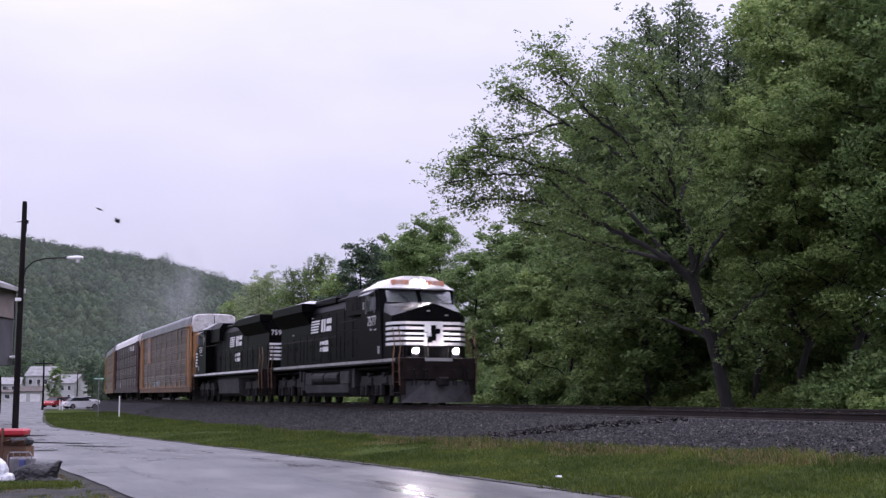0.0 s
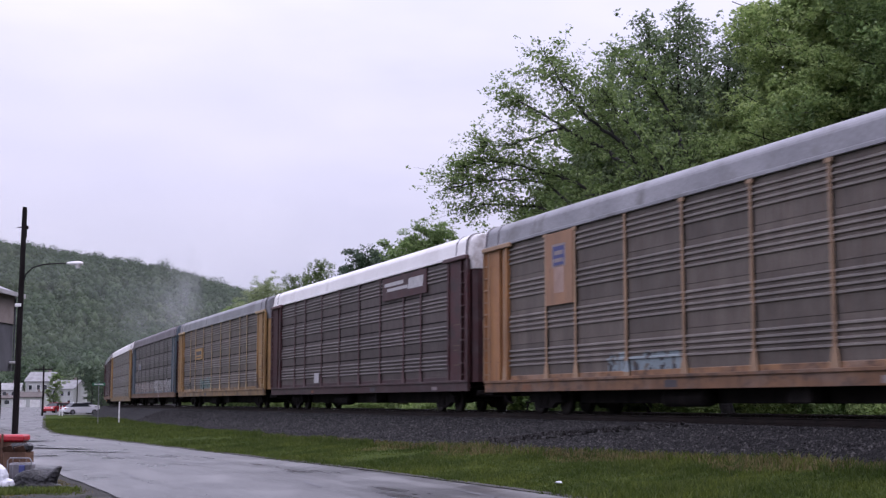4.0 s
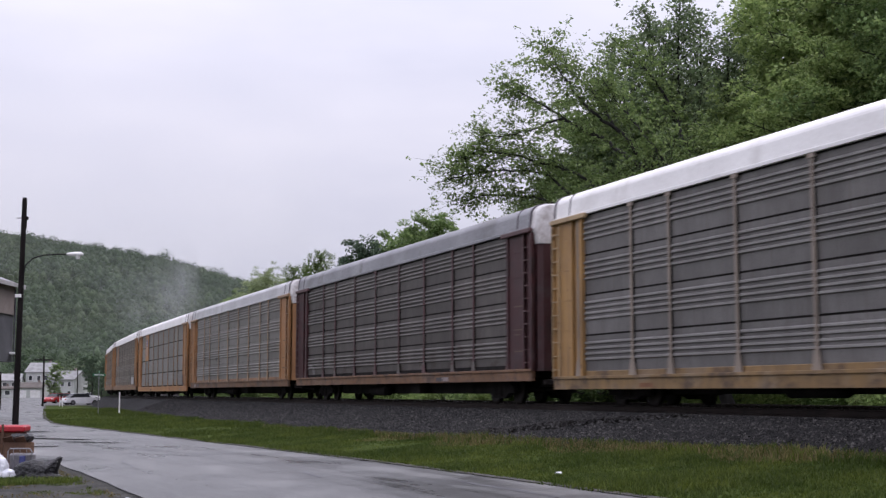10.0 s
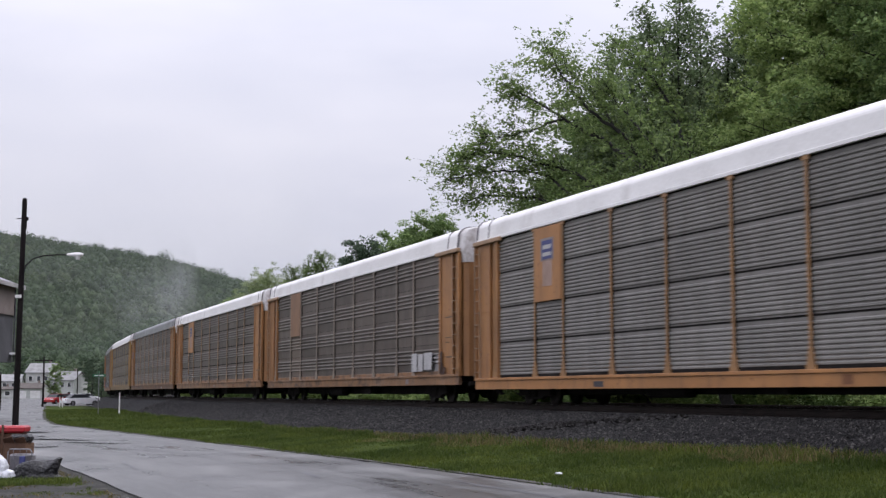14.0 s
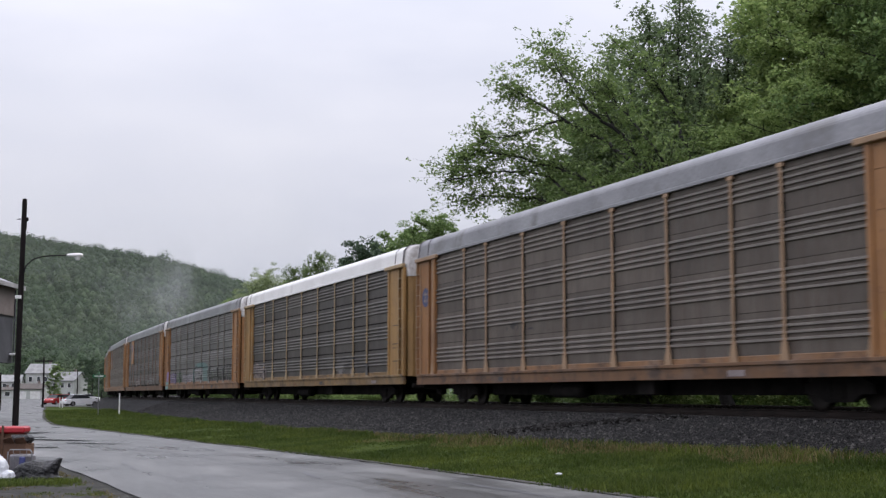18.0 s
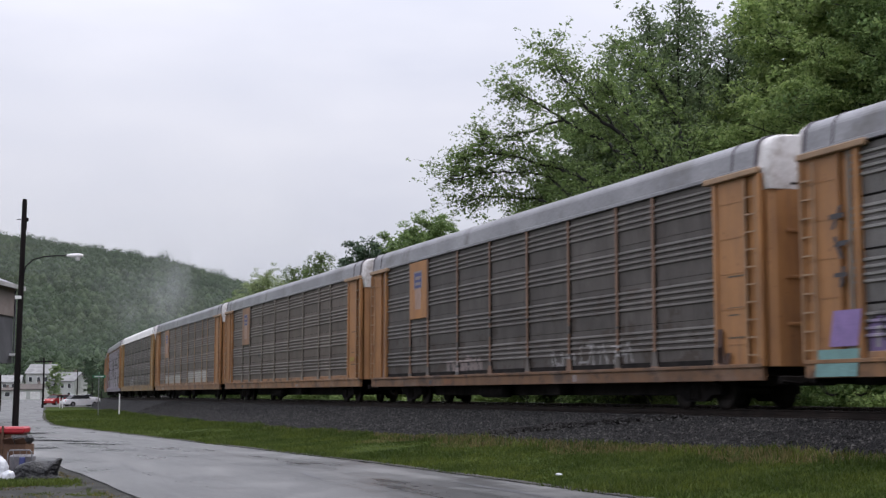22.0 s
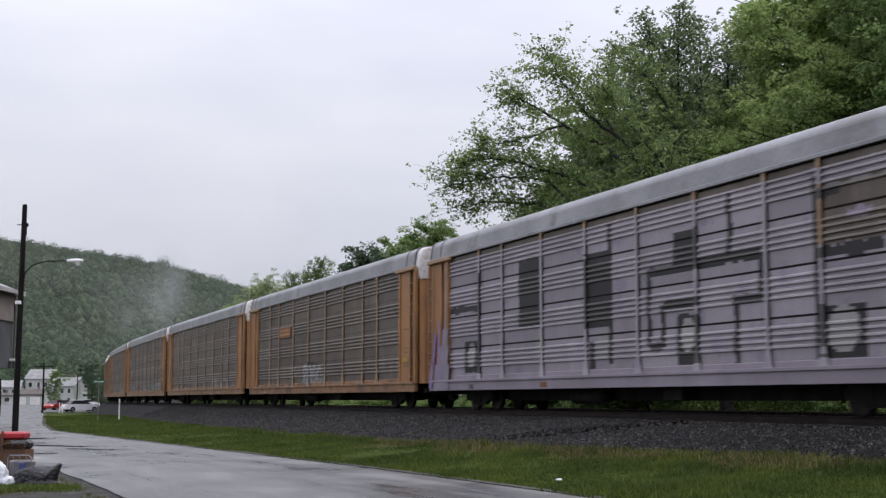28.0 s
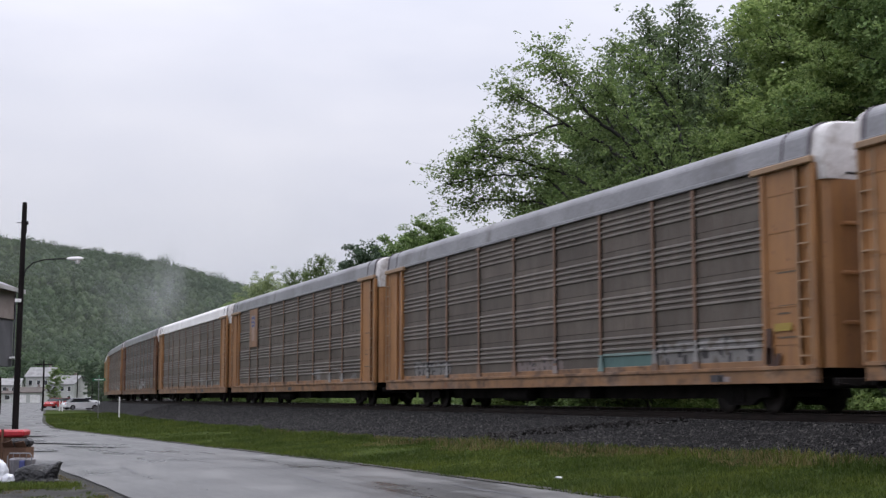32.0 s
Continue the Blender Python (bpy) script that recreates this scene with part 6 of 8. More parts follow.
        child("side_lettering", cached("emblem2", lambda: patch_mesh("side_lettering", [(-0.42, -0.15, 2.68, 2.86), (-0.08, 0.35, 2.70, 2.86), (0.42, 0.95, 2.68, 2.88), (-0.42, 0.02, 2.40, 2.58), (0.10, 0.98, 2.38, 2.60)], M_WHITE)), root, pose(F - (13.0 if y < 0 else 12.8), y - (0.03 if y < 0 else -0.03), 0, 0, 0, turn), "white block lettering as plain bars")
    E = -F + 1.35
    child("lettering", cached(("end_no", number), lambda: text_mesh(number, 0.40, M_WHITE)), root, Matrix.Translation((E - 0.01, 0.95, 3.62)) @ pose(0, 0, 0, 90, 0, -90), "white road number on the hood end")
    part("end_light", boxes((E - 0.08, E, -0.12, 0.12, 4.02, 4.34), bevel=0.02), M_TANK, root, "twin rear headlight")
    part("end_emblem", boxes((E - 0.04, E - 0.001, -0.34, 0.34, 2.26, 3.18)), M_WHITE, root, "white plain emblem on the hood end")
    part("emblem_mark", boxes((E - 0.05, E - 0.041, -0.16, 0.06, 2.36, 3.05), (E - 0.05, E - 0.041, 0.1, 0.2, 2.26, 2.7)), M_BLACK, root)
    for k in range(5):
        for s in (-1, 1):
            part("end_stripe", boxes((E - 0.03, E - 0.001, min(s * 0.36, s * 1.02), max(s * 0.36, s * 1.02), 2.28 + k * 0.2, 2.39 + k * 0.2)), M_WHITE, root, "white stripe on the hood end")
    return root


# ---- trees ----
def leaf_cloud(rng, centres, radii, per, size, flat=0.75):
    """Many folded leaves scattered round the given centres."""
    c, r = np.repeat(np.asarray(centres, float), per, 0), np.repeat(np.asarray(radii, float), per)
    k = len(c)
    d = rng.normal(size=(k, 3))
    d /= np.linalg.norm(d, axis=1)[:, None]
    p = c + d * (r * rng.random(k) ** 0.45)[:, None] * (1, 1, flat)
    a = rng.normal(size=(k, 3)) * (1, 1, 0.55)
    a /= np.linalg.norm(a, axis=1)[:, None]
    b = np.cross(a, rng.normal(size=(k, 3)) * 0.55 + (0, 0, 1.0))
    b /= np.linalg.norm(b, axis=1)[:, None] + 1e-9
    nrm = np.cross(a, b)
    sz = size * (0.6 + 0.8 * rng.random(k))[:, None]
    v = np.stack((p - a * sz, p + b * sz * 0.55 + nrm * sz * 0.18, p + a * sz, p - b * sz * 0.55 + nrm * sz * 0.18), 1).reshape(-1, 3)
    i = np.arange(k)[:, None] * 4
    return v, np.concatenate((i + (0, 1, 2), i + (0, 2, 3)), 1).reshape(-1), np.full(2 * k, 3)


def limbs_from(rng, start, end, sag, r0, r1, sides=6, bm=None, steps=7):
    s, e = np.asarray(start, float), np.asarray(end, float)
    t = np.linspace(0, 1, steps)[:, None]
    pts = s + (e - s) * t + np.array((0, 0, sag)) * (4 * t * (1 - t)) + rng.normal(size=(steps, 3)) * 0.04 * np.linalg.norm(e - s) * t * (1 - t) * 2
    if bm is not None:
        tube(bm, pts, r0, r1, sides, False)
    return pts


def broadleaf(seed, height, spread, trunk_r, clumps, per, leaf, clump_r=0.9, low=0.25, lean=0.0):
    """Meshes of a broadleaved tree: bent trunk, limbs, side twigs, and leaves along the outer half of every limb."""
    rng = np.random.default_rng(seed)
    bm = bmesh.new()
    top = np.array((lean + rng.normal() * 0.4, rng.normal() * 0.4, height * 0.9))
    trunk = limbs_from(rng, (0, 0, -0.3), top, 0, trunk_r, trunk_r * 0.12, 9, bm, 12)
    centres, radii = [], []
    n_l = max(6, clumps // 6)
    for k in range(n_l):
        f = low + (0.97 - low) * (k + rng.random()) / n_l
        j = f * 11
        base = trunk[int(j)] + (trunk[min(11, int(j) + 1)] - trunk[int(j)]) * (j - int(j))
        ang = k * 2.399 + rng.normal() * 0.3
        reach = spread * (0.55 + 0.6 * rng.random()) * math.sqrt(max(0.08, 1 - ((f - 0.42) / 0.62) ** 2))
        tip = base + np.array((math.cos(ang) * reach, math.sin(ang) * reach, reach * (0.28 + 0.35 * rng.random())))
        pts = limbs_from(rng, base, tip, 0.06 * reach, trunk_r * 0.34 * (1.1 - f), 0.018, 5, bm)
        for q in range(6):
            g = 0.38 + 0.62 * (q + rng.random()) / 6
            p = pts[int(g * 6)] if g < 1 else pts[6]
            off = rng.normal(size=3) * (0.30, 0.30, 0.22) * (0.6 + reach * 0.28)
            tube(bm, [p, p + off * 0.9], 0.02, 0.006, 4, False)
            centres.append(p + off), radii.append(clump_r * (0.6 + 0.7 * rng.random()))
    for q in range(max(4, clumps // 12)):
        centres.append(top + rng.normal(size=3) * (0.6, 0.6, 0.7)), radii.append(clump_r * 0.7)
    return done(bm, "trunk", M_BARK, True), leaf_cloud(rng, centres, radii, per, leaf, 0.5)


def spire(seed, height, spread, per):
    """A slim leafy tree whose limbs sweep upwards round one leader."""
    rng = np.random.default_rng(seed)
    bm = bmesh.new()
    tube(bm, [(0, 0, -0.3), (0.1, 0, height * 0.5), (0, 0.1, height * 0.97)], height * 0.013, 0.015, 8)
    centres, radii = [], []
    for k in range(int(height * 4)):
        f = 0.15 + 0.83 * (k / (height * 4))
        ang, reach = k * 2.399 + rng.normal() * 0.3, (spread * min(1.0, 1.9 * (1.05 - f)) + 0.3) * (0.5 + 0.7 * rng.random())
        root, tip = np.array((0, 0, height * f)), np.array((math.cos(ang) * reach * 0.75, math.sin(ang) * reach * 0.75, height * f + reach * 0.85))
        pts = limbs_from(rng, root, tip, -0.12 * reach, 0.03, 0.006, 4, bm)
        for g in np.linspace(0.25, 1.0, 4 + int(reach * 3)):
            centres.append(pts[min(6, int(g * 6.9))] + rng.normal(size=3) * 0.12), radii.append(0.20 + 0.22 * rng.random())
    return done(bm, "trunk", M_BARK, True), leaf_cloud(rng, centres, radii, per, 0.085, 0.9)


def bush(seed, w, h, clumps, per, leaf):
    rng = np.random.default_rng(seed)
    bm = bmesh.new()
    centres, radii = [], []
    for k in range(clumps):
        a, q = rng.random() * 6.283, math.sqrt(rng.random())
        z = h * (0.15 + 0.8 * rng.random() * (1 - 0.5 * q))
        p = np.array((math.cos(a) * q * w / 2, math.sin(a) * q * w / 2, z))
        tube(bm, [(p[0] * 0.3, p[1] * 0.3, -0.1), p], 0.02, 0.006, 4, False)
        centres.append(p), radii.append(0.28 * h * (0.6 + 0.6 * rng.random()) * 0.6 + 0.2)
    return done(bm, "stems", M_BARK), leaf_cloud(rng, centres, radii, per, leaf)


def plant(name, made, mat, m, label, category, group="", stem="trunk"):
    """A tree or bush out of its two meshes: stem and crown."""
    wood, crown = made
    root = tagged(empty(name, m), label, category, group)
    child(stem, wood, root)
    child("crown", crown, root)
    return root


def crowned(made, mat):
    wood, (v, loops, sizes) = made
    return wood, mesh_np("crown", v, loops, sizes, mat)


def px_place(px, depth, z=None):
    """The place at that depth in the direction of a column of the view."""
    return (px - 784) / FOCAL * depth


def make_trees():
    kinds = {
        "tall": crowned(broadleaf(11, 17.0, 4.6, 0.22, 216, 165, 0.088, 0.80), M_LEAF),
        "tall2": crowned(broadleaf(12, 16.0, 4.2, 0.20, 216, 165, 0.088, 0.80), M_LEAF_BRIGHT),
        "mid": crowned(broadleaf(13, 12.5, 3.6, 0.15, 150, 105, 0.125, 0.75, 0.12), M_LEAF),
        "pale": crowned(broadleaf(14, 12.0, 3.0, 0.16, 150, 75, 0.088, 0.62, 0.1), M_LEAF_PALE),
        "airy": crowned(broadleaf(19, 12.0, 2.5, 0.12, 170, 62, 0.062, 0.52, 0.1), M_WILLOW),
        "pointed": crowned(spire(21, 12.0, 3.0, 24), M_POPLAR),
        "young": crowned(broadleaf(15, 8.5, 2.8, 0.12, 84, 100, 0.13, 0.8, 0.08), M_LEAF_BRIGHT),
        "spire": crowned(spire(17, 17.0, 2.9, 17), M_SPIRE),
        "pine": crowned(broadleaf(18, 12.0, 3.4, 0.2, 120, 120, 0.10, 0.7, 0.15), M_NEEDLE),
    }
    bushes = [crowned(bush(31, 3.6, 2.3, 26, 190, 0.08), M_LEAF), crowned(bush(32, 3.2, 2.0, 24, 190, 0.08), M_LEAF_BRIGHT), crowned(bush(33, 2.6, 1.4, 20, 170, 0.075), M_LEAF_BRIGHT)]
    words = {"tall": "tall dense dark-green deciduous tree at the wood's edge", "tall2": "tall light-green deciduous tree at the wood's edge", "mid": "dark-green deciduous tree beside the line",
             "pale": "slender pale-green deciduous tree beside the line", "airy": "thin airy pale-green willow beside the line", "pointed": "pointed mid-green tree with upswept boughs", "young": "low bright-green young tree beside the line", "pine": "dark bushy needle-green tree standing out of the wood", "spire": "slim grey-green tree with upswept limbs in the wood"}
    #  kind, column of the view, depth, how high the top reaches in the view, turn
    # pine rows left of 190: dark needle crowns standing in for leafy trees
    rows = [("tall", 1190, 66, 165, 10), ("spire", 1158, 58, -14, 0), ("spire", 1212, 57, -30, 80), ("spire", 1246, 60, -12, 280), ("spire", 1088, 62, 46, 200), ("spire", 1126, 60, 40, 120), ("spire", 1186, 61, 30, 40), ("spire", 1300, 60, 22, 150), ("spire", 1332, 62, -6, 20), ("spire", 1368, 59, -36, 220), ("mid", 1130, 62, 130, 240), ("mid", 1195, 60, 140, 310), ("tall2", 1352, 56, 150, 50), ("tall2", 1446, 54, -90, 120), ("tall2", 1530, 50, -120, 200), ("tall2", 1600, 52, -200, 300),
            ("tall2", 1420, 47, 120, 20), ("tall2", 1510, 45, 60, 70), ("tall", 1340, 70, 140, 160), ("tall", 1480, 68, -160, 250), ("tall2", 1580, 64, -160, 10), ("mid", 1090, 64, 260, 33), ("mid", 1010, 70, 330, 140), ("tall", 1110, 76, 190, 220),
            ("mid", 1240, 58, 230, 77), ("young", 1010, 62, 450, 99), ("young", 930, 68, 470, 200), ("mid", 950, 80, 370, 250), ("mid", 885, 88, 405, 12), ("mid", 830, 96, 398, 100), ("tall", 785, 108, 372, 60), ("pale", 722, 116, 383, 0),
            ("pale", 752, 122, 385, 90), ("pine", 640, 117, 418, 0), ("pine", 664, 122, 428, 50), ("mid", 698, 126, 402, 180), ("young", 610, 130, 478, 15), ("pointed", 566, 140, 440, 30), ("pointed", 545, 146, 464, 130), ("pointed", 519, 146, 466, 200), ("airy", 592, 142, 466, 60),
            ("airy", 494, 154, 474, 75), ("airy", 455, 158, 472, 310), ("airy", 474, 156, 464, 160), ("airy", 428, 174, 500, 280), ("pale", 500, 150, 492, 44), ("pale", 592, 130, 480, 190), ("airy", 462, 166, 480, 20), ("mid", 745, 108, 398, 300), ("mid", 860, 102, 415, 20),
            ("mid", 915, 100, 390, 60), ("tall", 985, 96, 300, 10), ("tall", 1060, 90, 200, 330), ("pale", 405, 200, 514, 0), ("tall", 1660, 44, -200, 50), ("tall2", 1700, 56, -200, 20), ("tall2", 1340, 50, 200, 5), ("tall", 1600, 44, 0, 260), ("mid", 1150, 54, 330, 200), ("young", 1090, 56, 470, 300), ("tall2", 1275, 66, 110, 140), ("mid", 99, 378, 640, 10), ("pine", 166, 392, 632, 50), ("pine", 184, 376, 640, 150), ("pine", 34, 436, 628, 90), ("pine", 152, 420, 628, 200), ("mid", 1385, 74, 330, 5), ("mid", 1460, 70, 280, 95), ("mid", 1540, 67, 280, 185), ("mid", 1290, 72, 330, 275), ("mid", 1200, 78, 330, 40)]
    highest = {k: max(v.co.z for v in w[1].vertices) for k, w in kinds.items()}
    for kind, px, depth, top, turn in rows:
        x, y = px_place(px, depth), float(depth)
        z = float(ground_height(x, y)[0][0]) - 0.05
        k = (EYE + (696.8 - top) / FOCAL * depth - z) / highest[kind]
        ob = plant("tree", kinds[kind], None, pose(x, y, z, 0, 0, turn), words[kind], "tree", "trees of the wood")
        ob.scale = (max(0.8, k * 0.96), max(0.8, k * 0.96), k)
    rng = random.Random(5)
    for n in range(46):
        px = 860 + n * 17 + rng.uniform(-8, 8)
        d = 8.6 + rng.uniform(0.6, 4.0)
        kx = (px - 784) / FOCAL
        y = (CENTRE + d) / (kx * math.cos(ANGLE) + math.sin(ANGLE))
        x = kx * y
        b = rng.choice(bushes)
        ob = plant("bush", b, None, pose(x, y, float(ground_height(x, y)[0][0]) - 0.05, 0, 0, rng.uniform(0, 360)), "leafy green shrub at the edge of the tracks", "shrub", "shrubs along the line", "stems")
        ob.scale = [rng.uniform(0.7, 1.25)] * 3
    for n in range(26):                     # a second, taller row closes the wood's edge
        y = 38 + n * 1.5
        kx = (900 + n * 27 + rng.uniform(-12, 12) - 784) / FOCAL
        y = (CENTRE + 14.5 + rng.uniform(0, 4.0)) / (kx * math.cos(ANGLE) + math.sin(ANGLE))
        ob = plant("bush", rng.choice(bushes), None, pose(kx * y, y, float(ground_height(kx * y, y)[0][0]) - 0.05, 0, 0, rng.uniform(0, 360)), "tall leafy shrub at the wood's edge", "shrub", "shrubs along the line", "stems")
        ob.scale = [rng.uniform(1.5, 2.1)] * 3
    for n in range(30):
        s = 48 + n * 5.5 + rng.uniform(-2, 2)
        x, y, _ = line_at(s, -10.5 - rng.uniform(0, 4))
        ob = plant("bush", rng.choice(bushes), None, pose(float(x), float(y), float(ground_height(x, y)[0][0]) - 0.05, 0, 0, rng.uniform(0, 360)), "leafy green shrub at the edge of the tracks", "shrub", "shrubs along the line", "stems")
        ob.scale = [rng.uniform(0.8, 1.5)] * 3


def make_maple():
    """The spreading maple whose limbs hang out over the line."""
    rng = np.random.default_rng(77)
    depth = 46.0
    at = lambda px, py, d=0.0: np.array(((px - 784) / FOCAL * (depth + d), depth + d, EYE + (696.8 - py) / FOCAL * (depth + d)))
    foot = at(1290, 706)
    bm = bmesh.new()
    def limb(pts, r0, r1, sides=7):
        pts = np.asarray(pts)
        t = np.linspace(0, 1, len(pts))
        tt = np.linspace(0, 1, 4 * len(pts))
        fine = np.stack([np.interp(tt, t, pts[:, i]) for i in range(3)], 1) + rng.normal(size=(len(tt), 3)) * 0.03
        tube(bm, fine - foot, r0, r1, sides, False)
        return fine
    trunk = limb([foot - (0, 0, 0.5), at(1262, 600), at(1225, 490), at(1190, 455)], 0.23, 0.14, 10)
    ends = [(limb([at(1225, 490), at(1228, 420), at(1205, 370), at(1160, 310), at(1110, 240), at(1060, 170, 2), at(1010, 110, 3), at(970, 82, 3)], 0.11, 0.018), 0.25),
            (limb([at(1190, 455), at(1110, 412, 1), at(1040, 378, 2), at(950, 350, 4), at(870, 345, 6), at(800, 355, 7)], 0.105, 0.018), 0.3),
            (limb([at(1190, 455), at(1100, 350, 2), at(1020, 305, 3), at(930, 278, 5), at(850, 262, 6), at(800, 288, 7)], 0.085, 0.018), 0.3),
            (limb([at(1160, 310), at(1080, 250, 3), at(1000, 205, 4), at(930, 160, 5), at(885, 140, 6)], 0.09, 0.015), 0.25),
            (limb([at(1110, 240), at(1050, 190, 0), at(1000, 130, 1), at(965, 60, 2)], 0.07, 0.012), 0.3),
            (limb([at(1205, 370), at(1230, 280, 1), at(1200, 190, 2), at(1150, 110, 2), at(1090, 60, 2)], 0.08, 0.015), 0.2),
            (limb([at(1225, 490), at(1290, 400, 1), at(1340, 300, 2), at(1360, 200, 2)], 0.08, 0.02), 0.3),
            (limb([at(1190, 455), at(1120, 440, 3), at(1040, 420, 5), at(970, 395, 7), at(905, 380, 8)], 0.09, 0.015), 0.3),
            (limb([at(1040, 378, 2), at(980, 310, 4), at(900, 300, 5), at(820, 310, 6), at(770, 325, 7)], 0.06, 0.012), 0.2),
            (limb([at(1000, 205, 4), at(950, 225, 4), at(890, 240, 5), at(830, 240, 6)], 0.05, 0.012), 0.2),
            (limb([at(1262, 600), at(1180, 560, 2), at(1090, 545, 3), at(1010, 520, 4)], 0.07, 0.012), 0.35),
            (limb([at(1262, 600), at(1320, 540, -1), at(1390, 480, 0), at(1440, 450, 1)], 0.06, 0.012), 0.1),
            (limb([at(1225, 490), at(1245, 430, -1.5), at(1270, 380, -2), at(1310, 330, -2)], 0.07, 0.012), 0.05),
            (limb([at(1270, 640), at(1300, 600, -1), at(1330, 590, -1), at(1380, 600, 0)], 0.05, 0.012), 0.15),
            (limb([at(1205, 370), at(1150, 330, -1), at(1100, 320, -1), at(1040, 330, 0)], 0.05, 0.012), 0.1),
            (limb([at(1205, 370), at(1190, 300, -1), at(1150, 240, -1), at(1100, 180, 0), at(1060, 120, 0)], 0.06, 0.012), 0.15)]
    centres, radii = [], []
    for line, first in ends:
        n = len(line)
        length = float(np.sum(np.linalg.norm(np.diff(line, axis=0), axis=1)))
        for k in range(int(length * 10)):
            g = first + (1 - first) * rng.random()
            j = int(g * (n - 2))
            p, way = line[j], line[j + 1] - line[j]
            way = way / (np.linalg.norm(way) + 1e-6)
            reach = (0.5 + 1.35 * rng.random()) * (1.25 - 0.6 * g)
            off = (way * 0.75 + rng.normal(size=3) * (0.6, 0.7, 0.55) + (0, 0, 0.05)) * reach
            mid = p + off * 0.5 + rng.normal(size=3) * 0.06
            tube(bm, [p - foot, mid - foot, p + off - foot], 0.010, 0.003, 3, False)
            for q in (0.35, 0.55, 0.72, 0.87, 1.0):
                centres.append(p + off * q + rng.normal(size=3) * 0.10 - foot), radii.append(0.27 * (0.6 + 0.8 * rng.random()))
    root = tagged(empty("maple_tree", Matrix.Translation(foot)), "leaning maple with long limbs hanging out over the railway", "tree")
    child("trunk", done(bm, "trunk", M_BARK, True), root)
    child("crown", mesh_np("crown", *leaf_cloud(rng, centres, radii, 6, 0.072, 0.45), M_MAPLE), root)


# ---- the wooded hill behind the village ----
def hill_z(x, y):
    """Height of the hillside, rising to the left and away."""
    q = np.interp(-x + 0.22 * (y - 880), [10, 70, 134, 181, 290, 500, 900], [2, 47, 70, 84, 101, 123, 130])
    t = np.clip((y - 440) / 440.0, 0, 1)
    return q * t * t * (3 - 2 * t)


def make_hill():
    gx, gy = np.linspace(-800, 160, 97), np.linspace(420, 1300, 89)
    X, Y = np.meshgrid(gx, gy)
    z = hill_z(X.ravel(), Y.ravel()) - 1.0
    w, h = len(gx), len(gy)
    i, j = np.meshgrid(np.arange(w - 1), np.arange(h - 1))
    a = (j * w + i).ravel()
    me = mesh_np("hill", np.stack((X.ravel(), Y.ravel(), z), 1), np.stack((a, a + 1, a + 1 + w, a + w), 1), np.full(len(a), 4), M_HILL)
    tagged(new("hill", me), "wooded hillside in the mist behind the village", "hill", kind="structure")
    rng = np.random.default_rng(8)
    bm = bmesh.new()
    bmesh.ops.create_icosphere(bm, subdivisions=1, radius=1.0)
    ball = np.array([tuple(v.co) for v in bm.verts])
    tri = np.array([[v.index for v in f.verts] for f in bm.faces])
    bm.free()
    n = 9000
    y = 442 + 470 * rng.random(n)
    x = -(0.345 * y) + rng.random(n) * (0.345 * y - 0.11 * y)
    zz = np.maximum(hill_z(x, y), 0.0)
    size = 1.3 + 2.6 * rng.random(n) ** 1.7
    tall = 0.9 + 0.9 * rng.random(n)
    lumps = 1 + rng.normal(size=(n, len(ball))) * 0.16
    v = ball[None] * lumps[:, :, None] * size[:, None, None] * 0.8
    v[:, :, 2] *= tall[:, None]
    v += np.stack((x, y, zz + size * tall * 0.2), 1)[:, None]
    loops = (np.arange(n)[:, None] * len(ball) + tri.ravel()[None]).ravel()
    me = mesh_np("hill_forest", v.reshape(-1, 3), loops, np.full(n * len(tri), 3), M_FOREST)
    me.polygons.foreach_set("use_smooth", np.ones(n * len(tri), bool))
    tagged(new("hill_forest", me), "dense green deciduous forest covering the hill", "forest", kind="stuff")
    # loose leafage over the crowns, so that they end ragged and run into one another
    leaf_v, leaf_l, leaf_s = leaf_cloud(rng, np.stack((x, y, zz + size * tall * 0.55), 1), size * 1.3, 62, 0.52, 1.0)
    tagged(new("hill_leafage", mesh_np("hill_leafage", leaf_v, leaf_l, leaf_s, M_FOREST)), "ragged leafage on the hill's tree crowns", "forest", kind="stuff")
    # taller crowns that stand out along the ridge
    k = 70
    ry = 800 + 70 * rng.random(k)
    rx = -(0.335 * ry) + rng.random(k) * 0.185 * ry
    rs = 2.2 + 2.4 * rng.random(k)
    rx[:3], ry[:3], rs[:3] = (-0.2075 * 860, -0.166 * 850, -0.2095 * 866), (860, 850, 866), (6.2, 5.4, 4.6)
    rz = np.maximum(hill_z(rx, ry), 0) + rs * 1.0
    leaf_v, leaf_l, leaf_s = leaf_cloud(rng, np.stack((rx, ry, rz), 1), rs, 260, 0.6, 1.15)
    tagged(new("ridge_trees", mesh_np("ridge_trees", leaf_v, leaf_l, leaf_s, M_FOREST)), "taller tree crowns along the hill's ridge", "forest", kind="stuff")


